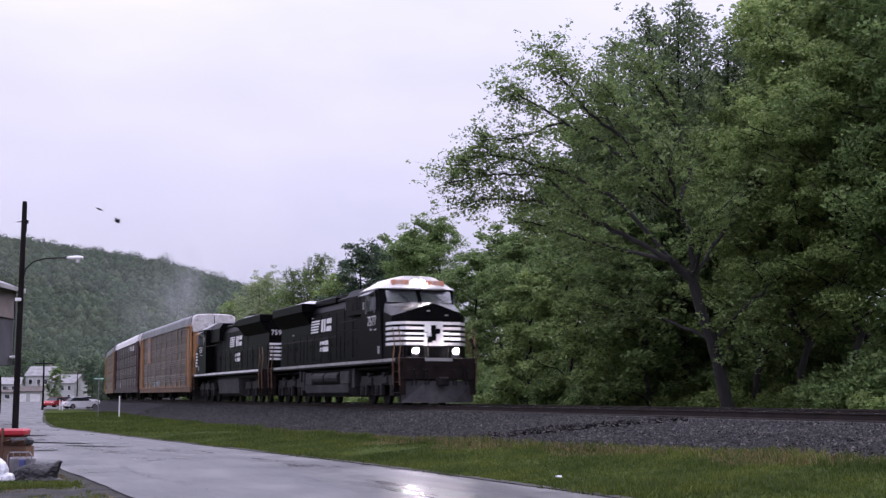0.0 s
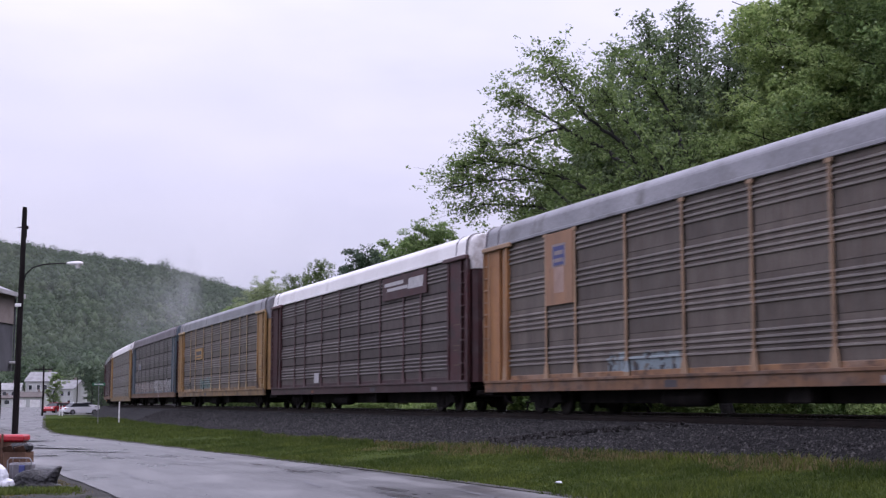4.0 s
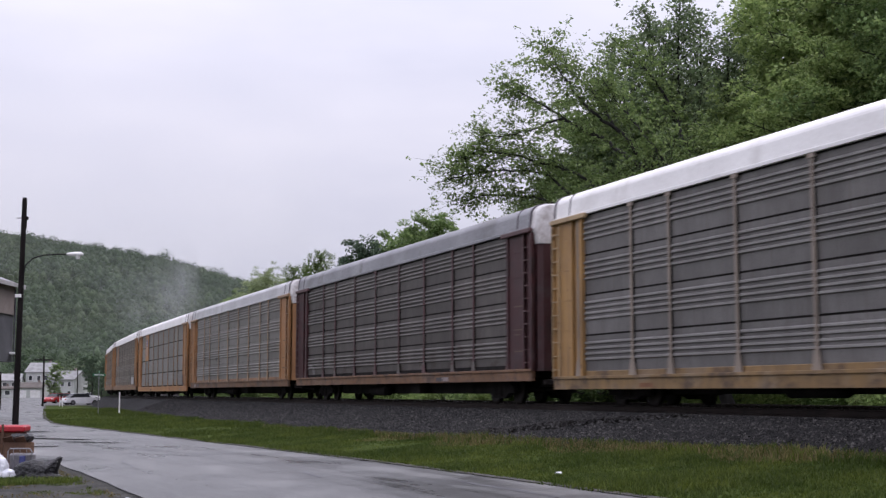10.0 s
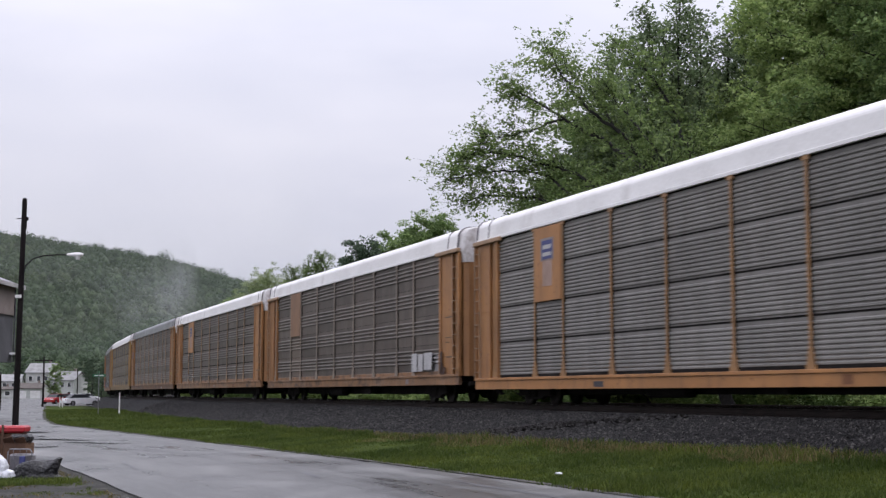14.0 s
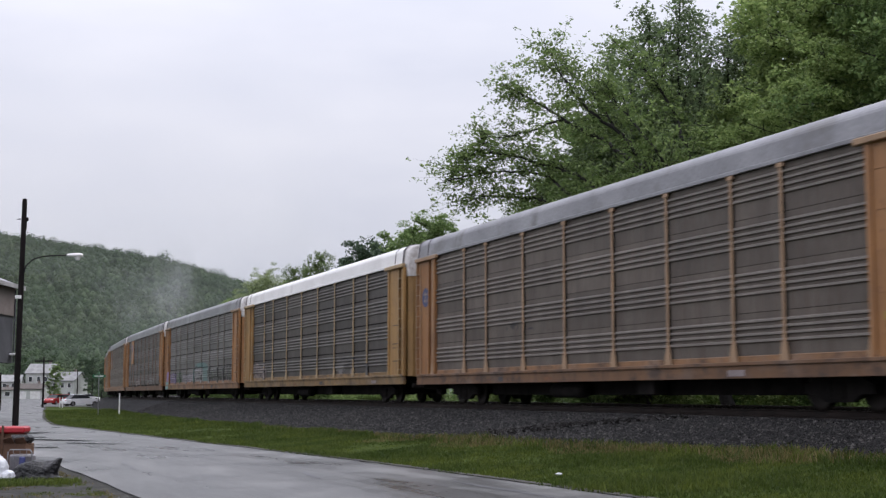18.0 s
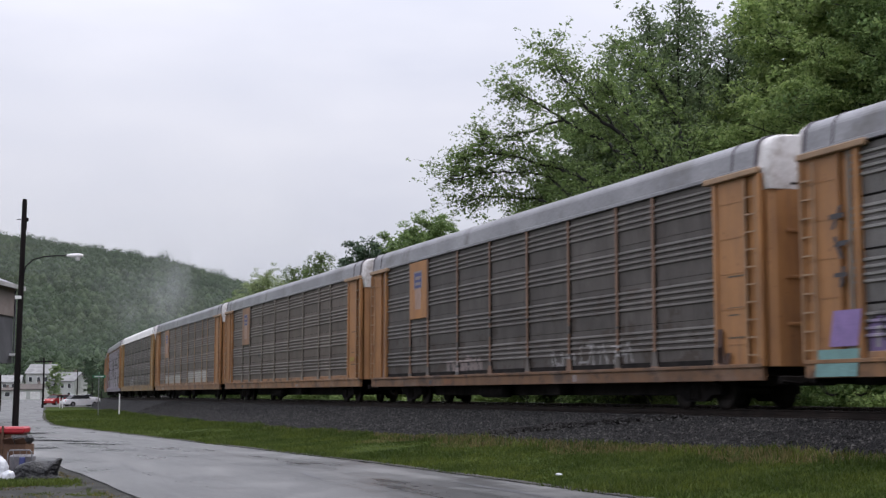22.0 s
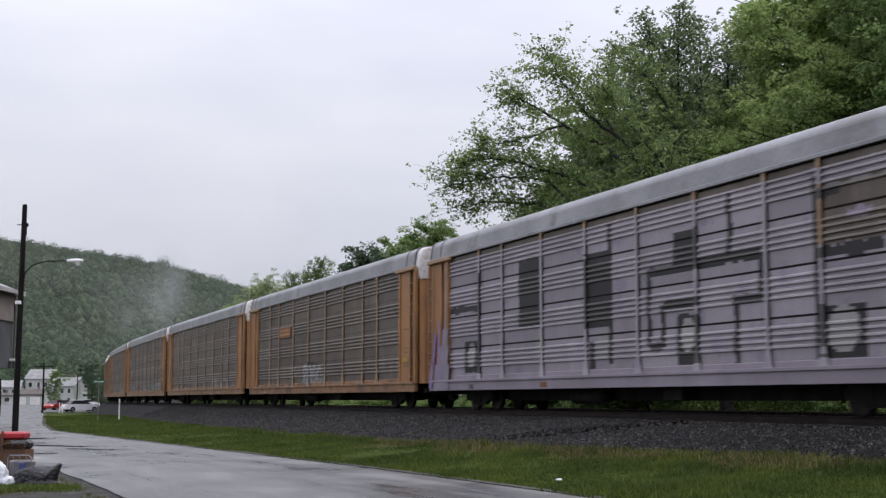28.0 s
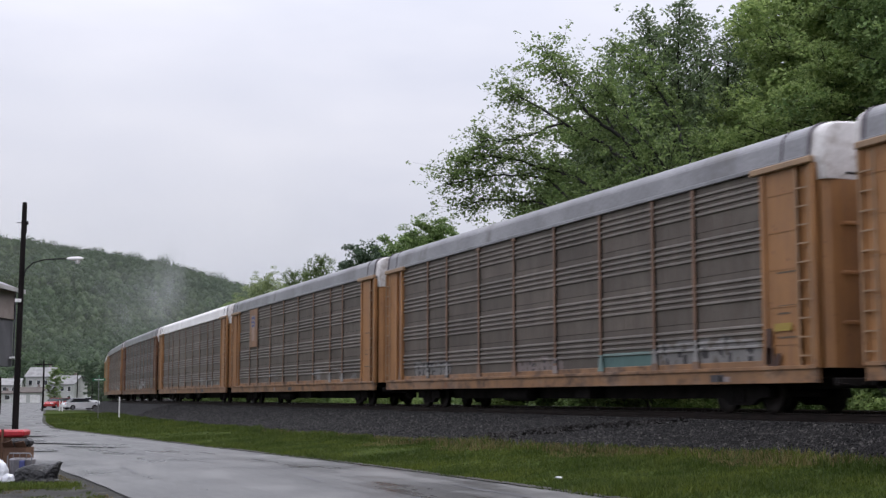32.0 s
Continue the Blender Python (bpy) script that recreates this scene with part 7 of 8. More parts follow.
# ---- street lamp pole ----
def make_pole():
    x, y = px_place(33, 64.0), 64.0
    root = tagged(empty("utility_pole", pose(x, y, 0)), "dark wooden utility pole with a curved street lamp arm", "utility pole")
    bm = bmesh.new()
    tube(bm, [(0, 0, -0.2), (0.05, 0, 5.5), (0.1, 0, 10.6), (0.1, 0, 10.8)], 0.155, 0.10, 12)
    part("pole", bm, M_POLE, root)
    bm = bmesh.new()
    tube(bm, [(0.15, 0, 7.0), (0.25, -0.02, 7.55), (0.6, -0.05, 7.88), (1.1, -0.1, 8.02), (1.7, -0.15, 8.06), (2.3, -0.2, 8.06)], 0.035, 0.028, 8)
    part("lamp_arm", bm, M_POLE, root)
    bm = bmesh.new()
    prof = [(2.25, 0.05), (2.35, 0.10), (2.6, 0.14), (2.85, 0.15), (3.0, 0.10), (3.04, 0.03)]
    rings = [[bm.verts.new((px, -0.2 + r * math.cos(q * math.pi / 5), 8.06 + r * 0.75 * math.sin(q * math.pi / 5))) for q in range(10)] for px, r in prof]
    for u, w in zip(rings, rings[1:]):
        for q in range(10):
            bm.faces.new((u[q], u[(q + 1) % 10], w[(q + 1) % 10], w[q]))
    bm.faces.new(rings[0][::-1]), bm.faces.new(rings[-1])
    lh = part("lamp_head", bm, M_WHITE, root, "pale cobra-head street lamp")
    bm = bmesh.new()
    tube(bm, [(2.78, -0.2, 7.99), (2.78, -0.2, 7.83)], 0.13, 0.09, 10)
    part("lens", bm, M_WHITE, lh)
    part("insulator", boxes((0.12, 0.3, -0.06, 0.06, 9.72, 9.9), (0.2, 0.24, -0.03, 0.03, 9.3, 9.72), (-0.25, 0.3, -0.03, 0.03, 9.8, 9.84), bevel=0.015), M_POLE, root)
    part("meter_box", boxes((-0.14, 0.14, -0.26, -0.14, 6.0, 6.15), bevel=0.01), M_WHITE, root, "small white tag")


make_cars_list = make_cars()
ENGINES = [locomotive("7577", True), locomotive("7597", False)]
make_ties()
make_trees()
make_maple()
make_hill()
make_pole()

# ---- ballast stones, grass ----
def along_to_world(s, u, z):
    x, y, th = line_at(s)
    return np.stack((x - u * np.cos(th), y - u * np.sin(th), z), 1)


def make_stones():
    rng = np.random.default_rng(21)
    parts_s, parts_u = [], []
    for a, b, density in ((2, 34, 560), (34, 60, 300), (60, 100, 110)):
        n = int((b - a) * 3.6 * density)
        s = a + (b - a) * rng.random(n)
        parts_s.append(s), parts_u.append(1.25 + (toe(s)[0] + 0.35 - 1.25) * rng.random(n) ** 0.95)
    s, u = np.concatenate(parts_s), np.concatenate(parts_u)
    tu, tz = toe(s)
    mid = (tu + 1.9) / 2
    z = np.where(u < 1.85, BED - 0.02, np.where(u < mid, BED - 0.04 + ((tz + BED) / 2 + 0.05 - BED + 0.04) * (u - 1.85) / (mid - 1.85), (tz + BED) / 2 + 0.05 + (tz + 0.03 - (tz + BED) / 2 - 0.05) * (u - mid) / (tu - mid)))
    p = along_to_world(s, u, np.maximum(z, tz - 0.02) + 0.012)
    k = len(p)
    size = (0.019 + 0.024 * rng.random(k))[:, None]
    axes = np.array(((1, 0, 0), (0, 1, 0), (-1, 0, 0), (0, -1, 0), (0, 0, 1), (0, 0, -1)), float)
    ang = rng.random(k) * 6.283
    c, sn = np.cos(ang), np.sin(ang)
    v = np.empty((k, 6, 3))
    for q in range(6):
        d = axes[q] + rng.normal(size=(k, 3)) * 0.28
        v[:, q] = p + size * np.stack((d[:, 0] * c - d[:, 1] * sn, d[:, 0] * sn + d[:, 1] * c, d[:, 2] * 0.8), 1)
    f = np.array((0, 1, 4, 1, 2, 4, 2, 3, 4, 3, 0, 4))
    tagged(new("ballast_stones", mesh_np("ballast_stones", v.reshape(-1, 3), (np.arange(k)[:, None] * 6 + f).ravel(), np.full(4 * k, 3), M_STONE)), "loose grey crushed stones on the ballast shoulder", "ballast stones", kind="stuff")


def blades(name, p, height, width, rng, mat, label, per=3):
    """Grass: slim bent blades in tufts."""
    k = len(p) * per
    base = np.repeat(p, per, 0) + rng.normal(size=(k, 3)) * (0.035, 0.035, 0)
    ang = rng.random(k) * 6.283
    side = np.stack((np.cos(ang), np.sin(ang), np.zeros(k)), 1)
    h = np.repeat(height, per) * (0.5 + 0.8 * rng.random(k))
    bend = rng.normal(size=(k, 3)) * (0.35, 0.35, 0)
    w = width * (0.7 + 0.6 * rng.random(k))[:, None]
    mid, tip = base + np.array((0, 0, 0.6)) * h[:, None] + bend * h[:, None] * 0.35, base + np.array((0, 0, 1.0)) * h[:, None] + bend * h[:, None]
    v = np.stack((base - side * w, base + side * w, mid + side * w * 0.7, tip, mid - side * w * 0.7), 1).reshape(-1, 3)
    f = np.array((0, 1, 2, 4, 4, 2, 3))
    loops = (np.arange(k)[:, None] * 5 + f).ravel()
    sizes = np.tile((4, 3), k)
    tagged(new(name, mesh_np(name, v, loops, sizes, mat)), label, "grass", kind="stuff")


def make_grass():
    rng = np.random.default_rng(22)
    ss, uu = [], []
    for a, b, density in ((4, 26, 210), (26, 45, 150), (45, 75, 75), (75, 130, 30)):
        n = int((b - a) * 5.0 * density)
        s = a + (b - a) * rng.random(n)
        lo, hi = toe(s)[0] - 0.15, kerb_line(s) + 0.12
        ss.append(s), uu.append(lo + (hi - lo) * rng.random(n))
    s, u = np.concatenate(ss), np.concatenate(uu)
    dry = (s > 8) & (s < 50) & (u < toe(s)[0] + np.where((s > 19) & (s < 36), 1.1 + 0.5 * np.sin(s * 1.3), 0.35 + 0.25 * np.sin(s * 2.1))) & (rng.random(len(s)) < 0.7)
    xy = along_to_world(s, u, np.zeros(len(s)))
    z = ground_height(xy[:, 0], xy[:, 1])[0]
    p = np.stack((xy[:, 0], xy[:, 1], z - 0.01), 1)
    patch = np.array([noise.noise((a * 0.35, b * 0.35, 0.0)) for a, b in p[:, :2]])
    h = 0.045 + 0.14 * (patch + 0.25).clip(0, 1) + 0.08 * (u < toe(s)[0] + 0.8)
    blades("verge_grass", p[~dry], h[~dry], 0.012, rng, M_GRASS, "fresh green grass on the verge between road and track")
    blades("dry_weeds", p[dry], h[dry] * 0.8, 0.010, rng, M_DRY, "brown dry weeds at the foot of the ballast", 3)
    # tufts by the rubbish on the near side of the road, and along the road's near edge
    n = 2600
    x, y = -9.2 + 3.0 * rng.random(n), 21.9 + 2.0 * rng.random(n)
    keep = (x < -6.75 + 0.5 * np.sin(y * 2.2)) & (x < np.interp(y, *zip(*LEFT_EDGE)) - 0.3)
    x, y = x[keep], y[keep]
    blades("yard_grass", np.stack((x, y, np.full(len(x), -0.05)), 1), np.full(len(x), 0.10), 0.011, rng, M_GRASS, "short green grass beside the driveway")
    n = 1500
    y = 20 + 10 * rng.random(n)
    x = np.interp(y, *zip(*LEFT_EDGE)) - 0.25 - 1.8 * rng.random(n) ** 1.5
    keep = np.array([noise.noise((a * 0.9, b * 0.6, 5.0)) > 0.12 for a, b in zip(x, y)])
    m = 5200
    yy = 20.5 + 6.5 * rng.random(m)
    xx = np.interp(yy, *zip(*LEFT_EDGE)) - 0.35 - 2.8 * rng.random(m)
    green = np.array([noise.noise((a * 1.1, b * 0.8, 2.0)) + 0.4 * noise.noise((a * 4, b * 4, 2.0)) > 0.02 for a, b in zip(xx, yy)])
    blades("gravel_weeds", np.stack((xx[green], yy[green], np.full(green.sum(), -0.05)), 1), np.full(green.sum(), 0.045), 0.010, rng, M_GRASS, "low green weeds growing through the gravel", 3)
    blades("edge_grass", np.stack((x[keep], y[keep], np.full(keep.sum(), -0.05)), 1), np.full(keep.sum(), 0.05), 0.010, rng, M_DRY, "sparse weeds in the gravel beside the road", 3)


def make_gravel():
    v, faces = [], []
    ys = np.arange(-12, 33, 1.0)
    for y in ys:
        r = float(np.interp(y, *zip(*LEFT_EDGE))) + 0.12
        v += [(r - 16, y, -0.035), (r - 5, y, -0.03), (r, y, -0.025)]
    for i in range(len(ys) - 1):
        for j in range(2):
            a = i * 3 + j
            faces.append((a, a + 1, a + 4, a + 3))
    tagged(new("gravel_shoulder", mesh_from("gravel_shoulder", v, faces, M_GRAVEL)), "wet grey gravel beside the road", "gravel", kind="structure")


# ---- dark streak of fines washed down the ballast ----
def make_streak():
    rng = np.random.default_rng(5)
    n = 1500
    t = rng.random(n)
    s, u = 27.2 + 4.6 * t + rng.normal(size=n) * 0.18, 2.0 + 3.2 * t + rng.normal(size=n) * (0.10 + 0.12 * t)
    tu, tz = toe(s)
    mid = (tu + 1.9) / 2
    z = np.where(u < mid, BED - 0.04 + ((tz + BED) / 2 + 0.09 - BED) * (u - 1.85) / (mid - 1.85), (tz + BED) / 2 + 0.05 + (tz - 0.02 - (tz + BED) / 2) * (u - mid) / (tu - mid))
    p = along_to_world(s, u, z + 0.05)
    v, loops, sizes = leaf_cloud(rng, p, np.full(n, 0.06), 4, 0.07, 0.3)
    tagged(new("washed_fines", mesh_np("washed_fines", v, loops, sizes, M_STONE_DIRTY)), "dark streak of wet fines washed down the ballast", "debris", kind="stuff")


# ---- houses, posts, cars in the village ----
M_SIDING = two_tone("white_siding", (0.36, 0.37, 0.36), (0.47, 0.48, 0.465), 0.5, 8, 0.6, bump=0.1)
M_SHINGLE = two_tone("grey_shingles", (0.15, 0.15, 0.15), (0.25, 0.25, 0.25), 0.6, 6, 0.8)
M_SHINGLE_BROWN = two_tone("brown_shingles", (0.06, 0.05, 0.045), (0.10, 0.085, 0.075), 0.6, 6, 0.8)
M_BRICKWALL = two_tone("brown_stucco", (0.13, 0.105, 0.095), (0.19, 0.16, 0.145), 0.8, 10, 0.85)
M_DARKWALL = two_tone("dark_house_wall", (0.035, 0.036, 0.042), (0.06, 0.06, 0.068), 0.8, 10, 0.8)


def gable(bm, x0, x1, y0, y1, z0, z1, over=0.35, along_x=True):
    if along_x:
        m = (y0 + y1) / 2
        prism(bm, [(x0 - over, y0 - over, z0), (x0 - over, m, z1), (x0 - over, y1 + over, z0), (x0 - over, y1 + over, z0 - 0.2), (x0 - over, m, z1 - 0.22), (x0 - over, y0 - over, z0 - 0.2)][::-1],
              [(x1 + over, y0 - over, z0), (x1 + over, m, z1), (x1 + over, y1 + over, z0), (x1 + over, y1 + over, z0 - 0.2), (x1 + over, m, z1 - 0.22), (x1 + over, y0 - over, z0 - 0.2)][::-1])
    else:
        m = (x0 + x1) / 2
        prism(bm, [(x0 - over, y0 - over, z0), (m, y0 - over, z1), (x1 + over, y0 - over, z0), (x1 + over, y0 - over, z0 - 0.2), (m, y0 - over, z1 - 0.22), (x0 - over, y0 - over, z0 - 0.2)],
              [(x0 - over, y1 + over, z0), (m, y1 + over, z1), (x1 + over, y1 + over, z0), (x1 + over, y1 + over, z0 - 0.2), (m, y1 + over, z1 - 0.22), (x0 - over, y1 + over, z0 - 0.2)])
    return bm


def house(x, y, turn, w, d, eave, ridge, wall, roof, windows, label, along_x=True, doors=()):
    """A house: walls, gabled roof, windows with frames; x to its right, its front at local y = 0."""
    root = tagged(empty("house", pose(x, y, 0, 0, 0, turn)), label, "house", "houses of the village")
    wl = bmesh.new()
    box(wl, -w / 2, w / 2, 0, d, -0.3, eave, 0.0)
    if along_x:
        prism(wl, [(-w / 2, 0, eave), (-w / 2, d, eave), (-w / 2, d / 2, ridge - 0.25)], [(w / 2, 0, eave), (w / 2, d, eave), (w / 2, d / 2, ridge - 0.25)])
    else:
        prism(wl, [(-w / 2, 0, eave), (w / 2, 0, eave), (0, 0, ridge - 0.25)], [(-w / 2, d, eave), (w / 2, d, eave), (0, d, ridge - 0.25)])
    part("wall", wl, wall, root)
    part("roof", gable(bmesh.new(), -w / 2, w / 2, 0, d, eave + 0.12, ridge, 0.4, along_x), roof, root)
    part("chimney", boxes((w * 0.2, w * 0.2 + 0.6, d * 0.5, d * 0.5 + 0.6, eave, ridge + 0.7), bevel=0.03), M_BRICKWALL, root)
    for wx, wz, ww, wh in windows:
        win = part("window", boxes((wx - ww / 2, wx + ww / 2, -0.03, 0.05, wz, wz + wh)), M_GLASS, root)
        part("window_frame", boxes((wx - ww / 2 - 0.1, wx - ww / 2, -0.06, 0.02, wz - 0.1, wz + wh + 0.1), (wx + ww / 2, wx + ww / 2 + 0.1, -0.06, 0.02, wz - 0.1, wz + wh + 0.1), (wx - ww / 2, wx + ww / 2, -0.06, 0.02, wz + wh, wz + wh + 0.1), (wx - ww / 2, wx + ww / 2, -0.06, 0.02, wz - 0.1, wz)), M_WHITE, win)
    for dx, dw, dh in doors:
        part("garage_door", boxes((dx - dw / 2, dx + dw / 2, -0.05, 0.03, 0, dh), (dx - dw / 2, dx + dw / 2, -0.07, 0.0, dh * 0.32, dh * 0.34), (dx - dw / 2, dx + dw / 2, -0.07, 0.0, dh * 0.66, dh * 0.68)), M_WHITE, root)
    return root


def make_houses():
    d = 400.0
    X = lambda px, depth=d: (px - 784) / FOCAL * depth
    house(X(12), d, 8, 8.5, 8, 5.0, 7.2, M_SIDING, M_SHINGLE, [(-2.6, 3.2, 1.1, 1.3), (0, 3.2, 1.1, 1.3), (2.6, 3.2, 1.1, 1.3)], "white clapboard house with a grey shingle roof", doors=((-2, 1.6, 2.1), (1.6, 2.4, 2.1)))
    house(X(12), d - 5, 8, 8.8, 3.5, 2.6, 3.5, M_SIDING, M_SHINGLE_BROWN, [(-2.5, 0.9, 1.4, 1.2), (2.4, 0.9, 1.4, 1.2)], "low white porch with a brown roof before a house")
    house(X(60), d + 6, -4, 7.6, 9, 7.6, 10.6, M_SIDING, M_SHINGLE, [(-2.3, 5.2, 1.0, 1.4), (0.2, 5.2, 1.0, 1.4), (2.4, 5.2, 1.0, 1.4), (-1.5, 2.2, 1.0, 1.4)], "two-storey pale house with a grey roof")
    house(X(62), d - 4, -4, 8.2, 5.5, 2.9, 4.6, M_SIDING, M_SHINGLE_BROWN, [], "white double garage with a brown roof", doors=((-2.2, 3.0, 2.2), (2.0, 3.0, 2.2)))
    house(X(130), d - 10, -14, 7.4, 8, 5.2, 7.9, M_SIDING, M_SHINGLE, [(-2.3, 3.3, 1.0, 1.3), (0.1, 3.3, 1.0, 1.3), (2.3, 3.3, 1.0, 1.3), (-2.3, 0.7, 1.0, 1.3), (2.3, 0.7, 1.0, 1.3)], "white two-storey house with a grey roof and porch")
    # the near house: only its corner comes into view
    root = tagged(empty("house", pose(X(27, 84) - 5.0, 75, 0)), "brown stucco house with a white overhanging roof edge", "house", "houses of the village")
    part("wall", boxes((-5, 5, 0, 9, 6.3, 8.05)), M_BRICKWALL, root)
    # lower storey darker than the stucco above
    part("lower_wall", boxes((-5, 4.9, 0.08, 8.95, 3.4, 6.3), (-5, 2.6, 0.08, 8.9, -0.3, 3.4)), M_DARKWALL, root, "dark lower storey over an open porch")
    part("roof", prism(bmesh.new(), [(-5.6, -0.6, 8.15), (5.45, -0.6, 8.15), (5.45, 9.2, 8.15), (-5.6, 9.2, 8.15)], [(-3.0, 2.2, 9.7), (1.6, 2.2, 9.7), (1.6, 6.4, 9.7), (-3.0, 6.4, 9.7)]), ROOF["grey"], root, "pale hipped roof")
    part("fascia", boxes((-5.65, 5.5, -0.66, -0.58, 7.94, 8.2), (5.44, 5.52, -0.66, 9.24, 7.94, 8.2)), M_DULL, root)
    part("drainpipe", tube(bmesh.new(), [(5.06, 8.7, 7.9), (5.06, 8.7, 3.4)], 0.05, sides=8), M_DARKWALL, root)
    part("porch_lamp", boxes((4.9, 5.5, 8.3, 8.8, 3.85, 4.0), bevel=0.04), M_WHITE, root, "white porch lamp shade")
    part("window", boxes((4.98, 5.03, 3.2, 4.4, 6.5, 7.4), bevel=0.01), M_GLASS, root)


def small_pole(px, depth, height, r, label, name="utility_pole", arm=True):
    x = (px - 784) / FOCAL * depth
    root = tagged(empty(name, pose(x, depth, -0.05)), label, "utility pole")
    part("pole", tube(bmesh.new(), [(0, 0, -0.2), (0.04, 0, height * 0.5), (0, 0, height)], r, r * 0.7, 10), M_POLE, root)
    if arm:
        part("crossarm", boxes((-1.0, 1.0, -0.06, 0.06, height - 0.5, height - 0.36), bevel=0.01), M_POLE, root)


def parked_car(px, depth, turn, mat, label, tall=1.42):
    """A parked saloon: body, cabin, windows, wheels, lights."""
    x = (px - 784) / FOCAL * depth
    root = tagged(empty("parked_car", pose(x, depth, -0.02, 0, 0, turn)), label, "car", "parked cars")
    bm = bmesh.new()
    prof = [(-2.25, 0.35), (-2.3, 0.62), (-2.2, 0.86), (-1.3, 0.95), (0.95, 0.98), (2.0, 0.84), (2.3, 0.62), (2.28, 0.32), (1.0, 0.24), (-1.0, 0.24)]
    prism(bm, [(px_, -0.86, pz) for px_, pz in prof], [(px_, 0.86, pz) for px_, pz in prof])
    bmesh.ops.bevel(bm, geom=[e for e in bm.edges if abs(e.verts[0].co.y - e.verts[1].co.y) < 0.01], offset=0.06, segments=2, affect="EDGES")
    part("body", bm, mat, root)
    part("cabin", prism(bmesh.new(), [(-1.75, -0.78, 0.93), (1.15, -0.78, 0.93), (1.15, 0.78, 0.93), (-1.75, 0.78, 0.93)], [(-1.1, -0.58, tall), (0.3, -0.58, tall), (0.3, 0.58, tall), (-1.1, 0.58, tall)]), M_CARGLASS, root)
    part("roof", boxes((-1.12, 0.32, -0.6, 0.6, tall - 0.02, tall + 0.04), bevel=0.02), mat, root)
    for wx in (-1.4, 1.42):
        for s in (-1, 1):
            w = part("wheel", tube(bmesh.new(), [(wx, s * 0.66, 0.32), (wx, s * 0.88, 0.32)], 0.32, sides=16), M_UNDER, root)
            part("rim", tube(bmesh.new(), [(wx, s * 0.87, 0.32), (wx, s * 0.89, 0.32)], 0.2, sides=12), ROOF["grey"], w)
    for s in (-1, 1):
        part("headlight", boxes((2.18, 2.3, s * 0.62 - 0.16, s * 0.62 + 0.16, 0.62, 0.76), bevel=0.02), M_WHITE, root)
        part("tail_light", boxes((-2.3, -2.2, s * 0.62 - 0.16, s * 0.62 + 0.16, 0.66, 0.8), bevel=0.02), M_CARRED, root)


M_CARGLASS = two_tone("car_glass", (0.010, 0.012, 0.014), (0.018, 0.02, 0.022), 2, 20, 0.25, bump=0, spec=0.15)
M_CARRED = two_tone("red_car_paint", (0.26, 0.02, 0.02), (0.32, 0.03, 0.03), 1, 20, 0.25, bump=0)
M_CARWHITE = two_tone("white_car_paint", (0.70, 0.70, 0.72), (0.78, 0.78, 0.79), 1, 20, 0.25, bump=0)
M_CARDARK = two_tone("dark_car_paint", (0.03, 0.03, 0.035), (0.04, 0.04, 0.045), 1, 20, 0.25, bump=0)
M_SIGN = two_tone("green_sign", (0.02, 0.13, 0.06), (0.03, 0.17, 0.08), 1, 20, 0.5, bump=0)
M_REDPLASTIC = two_tone("red_plastic", (0.30, 0.012, 0.02), (0.38, 0.02, 0.03), 2, 25, 0.4, bump=0.1)
M_CARD = two_tone("wet_cardboard", (0.08, 0.04, 0.024), (0.13, 0.068, 0.036), 2, 25, 0.8)
M_BLACKBAG = two_tone("black_plastic", (0.0035, 0.0035, 0.0045), (0.008, 0.008, 0.010), 3, 14, 0.32, bump=1.0, depth=0.06, spec=0.35)
M_WHITEBAG = two_tone("white_plastic", (0.42, 0.43, 0.47), (0.56, 0.57, 0.60), 3, 14, 0.4, bump=0.8, depth=0.03)
M_CLEAR = two_tone("translucent_plastic", (0.10, 0.095, 0.10), (0.18, 0.17, 0.185), 4, 20, 0.3)


